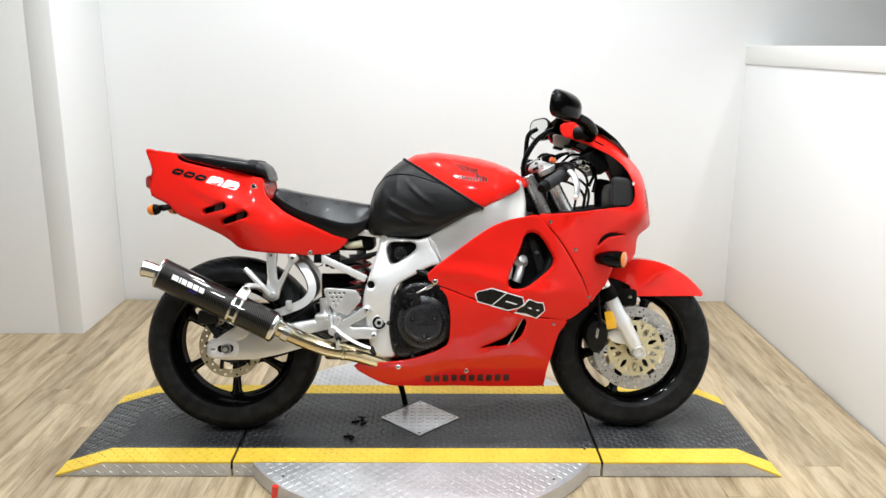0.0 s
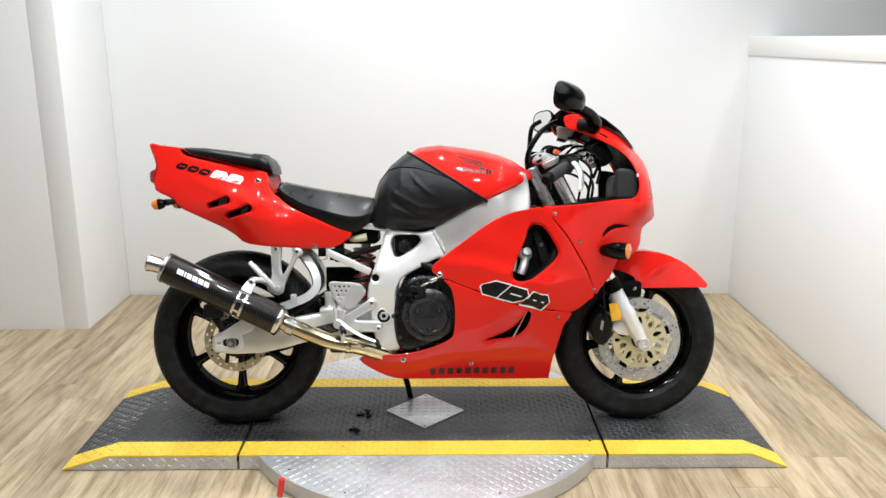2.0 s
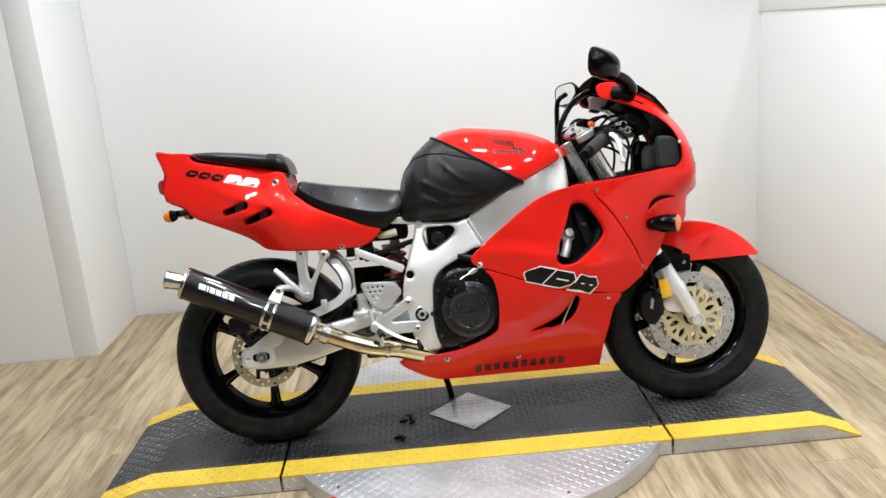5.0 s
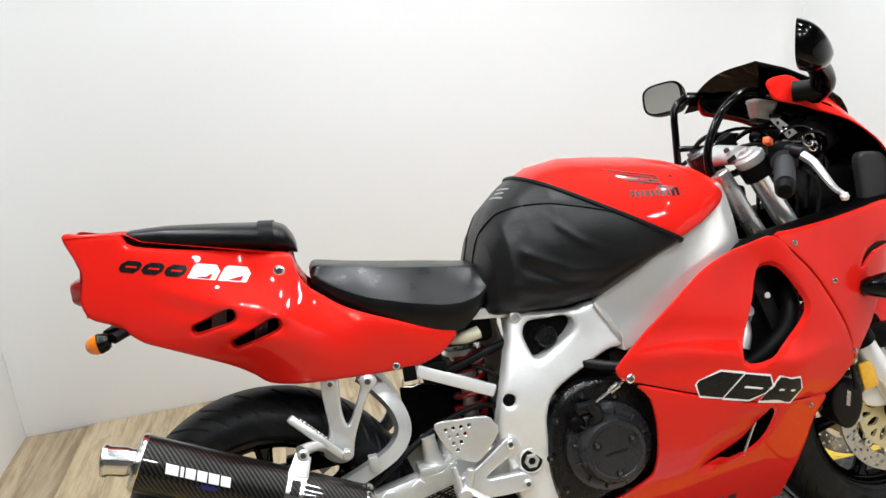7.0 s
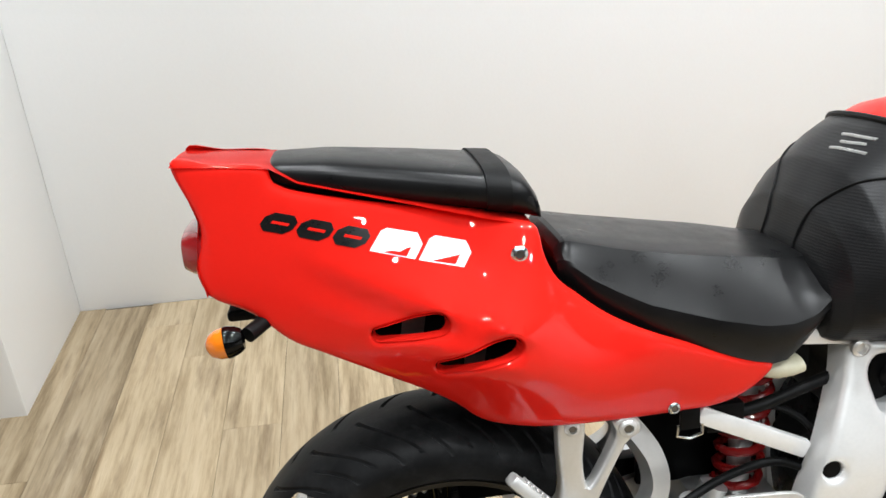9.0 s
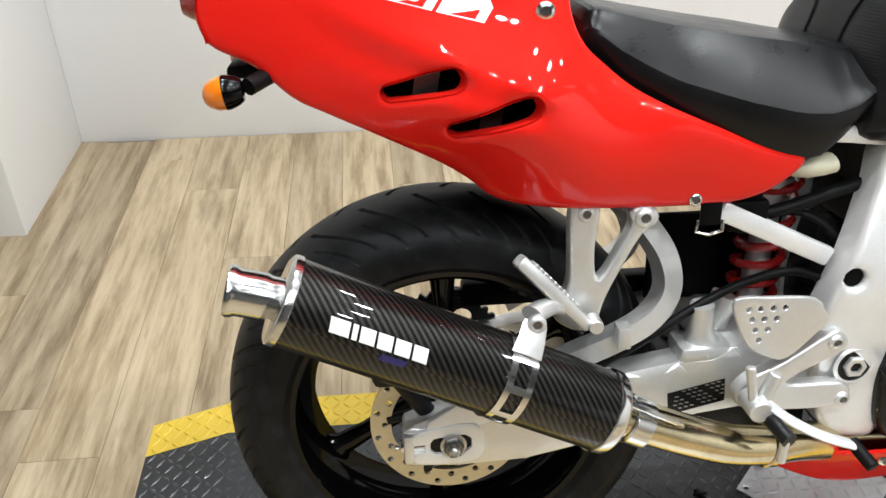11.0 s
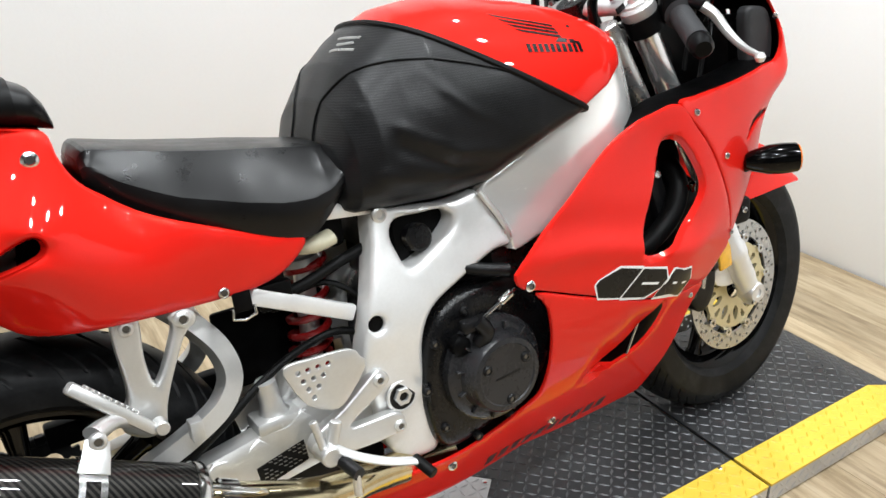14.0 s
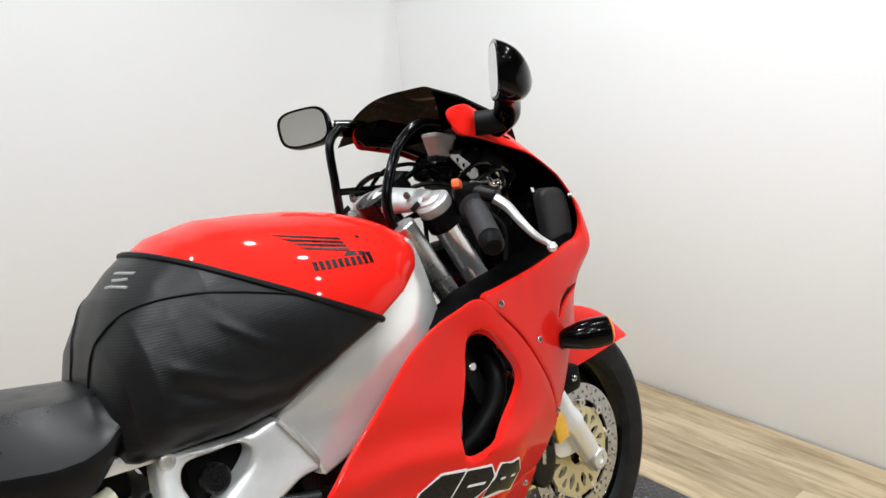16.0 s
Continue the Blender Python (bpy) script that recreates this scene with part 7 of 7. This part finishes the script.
# --- emblems as plain shapes ---
def slanted(x0, x1, z0, z1, lean, drop=0.0):
    """A leaning block between x0 and x1, whose base line falls by drop per metre."""
    return [(x0, z0 - drop * x0), (x1, z0 - drop * x1), (x1 + lean, z1 - drop * x1), (x0 + lean, z1 - drop * x0)]


def emblem(name, shapes, depth, mat, off, label):
    for sh in shapes:
        part(name, panel(bmesh.new(), sh, lambda x, z: depth(x, z) - off, step=0.008, thick=0.0005, rough=True), mat, bike, label)


def bars(cx, cz, width, height, n, lean, drop, gap=0.16):
    w = width / n
    return [[(x + cx, z + cz) for x, z in slanted(k * w, (k + 1 - gap) * w, 0, height, lean, drop)] for k in range(n)]


def slit(shapes, lo, hi):
    """The strip of each block between two parts of its height."""
    out = []
    for a, b, c, d in shapes:
        f = lambda p, q, t: (p[0] + (q[0] - p[0]) * t, p[1] + (q[1] - p[1]) * t)
        e, g = f(a, b, 0.28), f(a, b, 0.80)
        h, i = f(d, c, 0.28), f(d, c, 0.80)
        out.append([f(e, h, lo), f(g, i, lo), f(g, i, hi), f(e, h, hi)])
    return out


def grown(shapes, d):
    return [[(x0 - d, z0 - d), (x1 + d * 0.8, z1 - d), (x2 + d, z2 + d), (x3 - d * 0.8, z3 + d)] for (x0, z0), (x1, z1), (x2, z2), (x3, z3) in shapes]


def block(q, cuts):
    """A four-cornered block with each corner cut back by its own share (lower rear, lower front, upper front, upper rear)."""
    loop = []
    short = math.hypot(q[3][0] - q[0][0], q[3][1] - q[0][1])
    for k, c in enumerate(cuts):
        for other in ((q[k - 1], q[(k + 1) % 4]) if c else (q[k],)):
            ln = math.hypot(other[0] - q[k][0], other[1] - q[k][1]) or 1.0
            loop.append((q[k][0] + (other[0] - q[k][0]) / ln * short * c, q[k][1] + (other[1] - q[k][1]) / ln * short * c))
    return loop


letters = bars(0.128, 0.499, 0.222, 0.040, 3, 0.046, 0.29, 0.05)
CUTS = ((0.42, 0.0, 0.0, 0.42), (0.0, 0.34, 0.34, 0.0), (0.0, 0.0, 0.42, 0.0))
emblem("side_emblem", [block(q, c) for q, c in zip(grown(letters, 0.004), CUTS)], cowl, M_WHITE, 0.0006, "white outline of the side emblem")
emblem("side_emblem", [block(q, c) for q, c in zip(letters, CUTS)], cowl, M_DECAL, 0.0012, "black slanted emblem block on the fairing")
emblem("side_emblem", slit(letters[1:], 0.46, 0.54), cowl, M_WHITE, 0.0018, "thin white slit in the side emblem")
emblem("belly_emblem", bars(-0.020, 0.193, 0.302, 0.027, 10, 0.0, 0.0, 0.34), cowl, M_DECAL_DARK, 0.0008, "dark emblem bar on the belly pan")
nums = bars(-0.892, 0.9075, 0.122, 0.0195, 3, 0.017, 0.25, 0.10)
emblem("tail_emblem", [block(q, (0.3, 0.3, 0.3, 0.3)) for q in nums], tail, M_DECAL, 0.0008, "black slanted emblem block on the tail")
emblem("tail_emblem", slit(nums, 0.44, 0.58), tail, M_RED, 0.0012, "red slit in the tail emblem")
rr = bars(-0.765, 0.876, 0.110, 0.024, 2, 0.018, 0.24, 0.08)
emblem("tail_emblem", [block(q, (0.0, 0.0, 0.4, 0.15)) for q in rr], tail, M_WHITE, 0.0008, "white slanted emblem block on the tail")
emblem("tail_emblem", [q[:2] + [((q[2][0] * 2 + q[1][0]) / 3, (q[2][1] * 2 + q[1][1]) / 3)] for q in slit(rr, 0.05, 0.62)], tail, M_RED, 0.0012, "red notch in the white emblem")


def tank_side(x, z):
    x, z = np.atleast_1d(x), np.atleast_1d(z)
    out = []
    for xx, zz in zip(x, z):
        top, mid, bot, w = interp(TANK, xx)
        t = min(0.999, max(0.0, (zz - mid) / (top - mid)))
        out.append(-w * (1 - t ** 2.2) ** (1 / 2.2))
    return np.array(out)


feathers = [[(0.062 + 0.008 * k, 0.952 - 0.0085 * k), (0.155, 0.924 - 0.0055 * k), (0.155, 0.9205 - 0.0055 * k), (0.072 + 0.008 * k, 0.946 - 0.0085 * k)] for k in range(4)]
feathers += [[(0.176, 0.8915), (0.184, 0.8900), (0.188, 0.919), (0.182, 0.9205)], [(0.140, 0.8995), (0.175, 0.8925), (0.176, 0.8985), (0.150, 0.9045)]]
emblem("tank_emblem", feathers, tank_side, M_DECAL, 0.0010, "black fan of bars on the tank")
emblem("tank_emblem", bars(0.087, 0.8915, 0.098, 0.012, 10, 0.002, 0.13, 0.36), tank_side, M_DECAL, 0.0010, "small black emblem bar on the tank")


def on_can(d0, d1, a0, a1, lean, mat, name, label, off=0.0007):
    bm = bmesh.new()
    secs = []
    for k in range(7):
        a = a0 + (a1 - a0) * k / 6
        sh = lean * k / 6
        secs.append([can_point(d0 + sh, radians(a), CR + off), can_point(d1 + sh, radians(a), CR + off), can_point(d1 + sh, radians(a), CR + off + 0.0004), can_point(d0 + sh, radians(a), CR + off + 0.0004)])
    return part(name, loft(bm, secs), mat, silencer, label)


on_can(0.112, 0.142, -5, 4, 0.003, M_BLUE, "maker_mark", "deep blue swoosh on the silencer", 0.0004)
for d0, w in ((0.052, 0.022), (0.077, 0.006), (0.086, 0.017), (0.106, 0.017), (0.126, 0.018), (0.147, 0.017)):
    on_can(d0, d0 + w, 9, 28, -0.003, M_WHITE, "maker_mark", "white leaning emblem block on the silencer", 0.0008)


for k, (y0, y1) in enumerate(((0.000, 0.056), (0.012, 0.050), (0.004, 0.062))):
    row = [(-0.118 - 0.007 * k, y0, 0.931 - 0.0095 * k), (-0.114 - 0.007 * k, (y0 + y1) / 2, 0.930 - 0.0095 * k), (-0.106 - 0.007 * k, y1, 0.927 - 0.0095 * k)]
    part("cover_mark", tube(bmesh.new(), on_cover(row, -0.0012, -1), 0.0030, 8, 0.01), M_DISC, bike, "worn grey mark on the tank cover")

# --- seams of the tank cover ---
for s in (-1, 1):
    part("cover_seam", tube(bmesh.new(), on_cover(SEAMLINE, 0.0008, s), 0.0020, 8, 0.012), M_RUBBER, bike)


# ---- floor boards ----
PW, PL = 0.152, 1.22
board = bmesh.new()
box(board, -PW / 2 + 0.0004, PW / 2 - 0.0004, -PL / 2 + 0.0004, PL / 2 - 0.0004, -0.004, 0.0, 0.0005, seg=1)
board_mesh = mesh_of(board, "plank", M_PLANK, 30)
random.seed(11)


def cut_board(length, wide):
    """A board sawn to fit against a wall."""
    return mesh_of(box(bmesh.new(), -wide / 2 + 0.0004, wide / 2 - 0.0004, -length / 2 + 0.0004, length / 2 - 0.0004, -0.004, 0.0, 0.0005, seg=1), "plank", M_PLANK, 30)


PY0 = -2.6
x = -2.62
while x - PW / 2 < RIGHT_X - 0.02:
    wall_y = (JOG_Y if x < LEFT_X else BACK_Y) - 0.002
    slim = RIGHT_X - 0.006 - (x - PW / 2) if x + PW / 2 > RIGHT_X - 0.006 else PW
    y = PY0 - random.random() * PL
    while y < wall_y - 0.03:
        a, b = max(y, PY0), min(y + PL, wall_y)
        ob = new("plank", board_mesh if b - a > PL - 0.001 and slim == PW else cut_board(b - a, slim))
        ob.parent = floor
        ob.location = (x - (PW - slim) / 2, (a + b) / 2, 0)
        y += PL
    x += PW
# boards of the floor that the camera only skirts, laid as one sheet
bm = bmesh.new()
for rx0, rx1, ry0, ry1 in ((FX0, -2.696, FY0, JOG_Y), (RIGHT_X + 0.12, FX1, FY0, BACK_Y), (-2.696, RIGHT_X, FY0, PY0)):
    xx = rx0
    while xx < rx1:
        yy = ry0
        while yy < ry1:
            box(bm, xx + 0.0006, min(xx + PW, rx1) - 0.0006, yy + 0.0006, min(yy + PL, ry1) - 0.0006, -0.0045, -0.0005)
            yy += PL
        xx += PW
rest = new("far_planks", mesh_of(bm, "far_planks", M_PLANK))
rest.parent = floor
tagged(rest, kind="stuff")
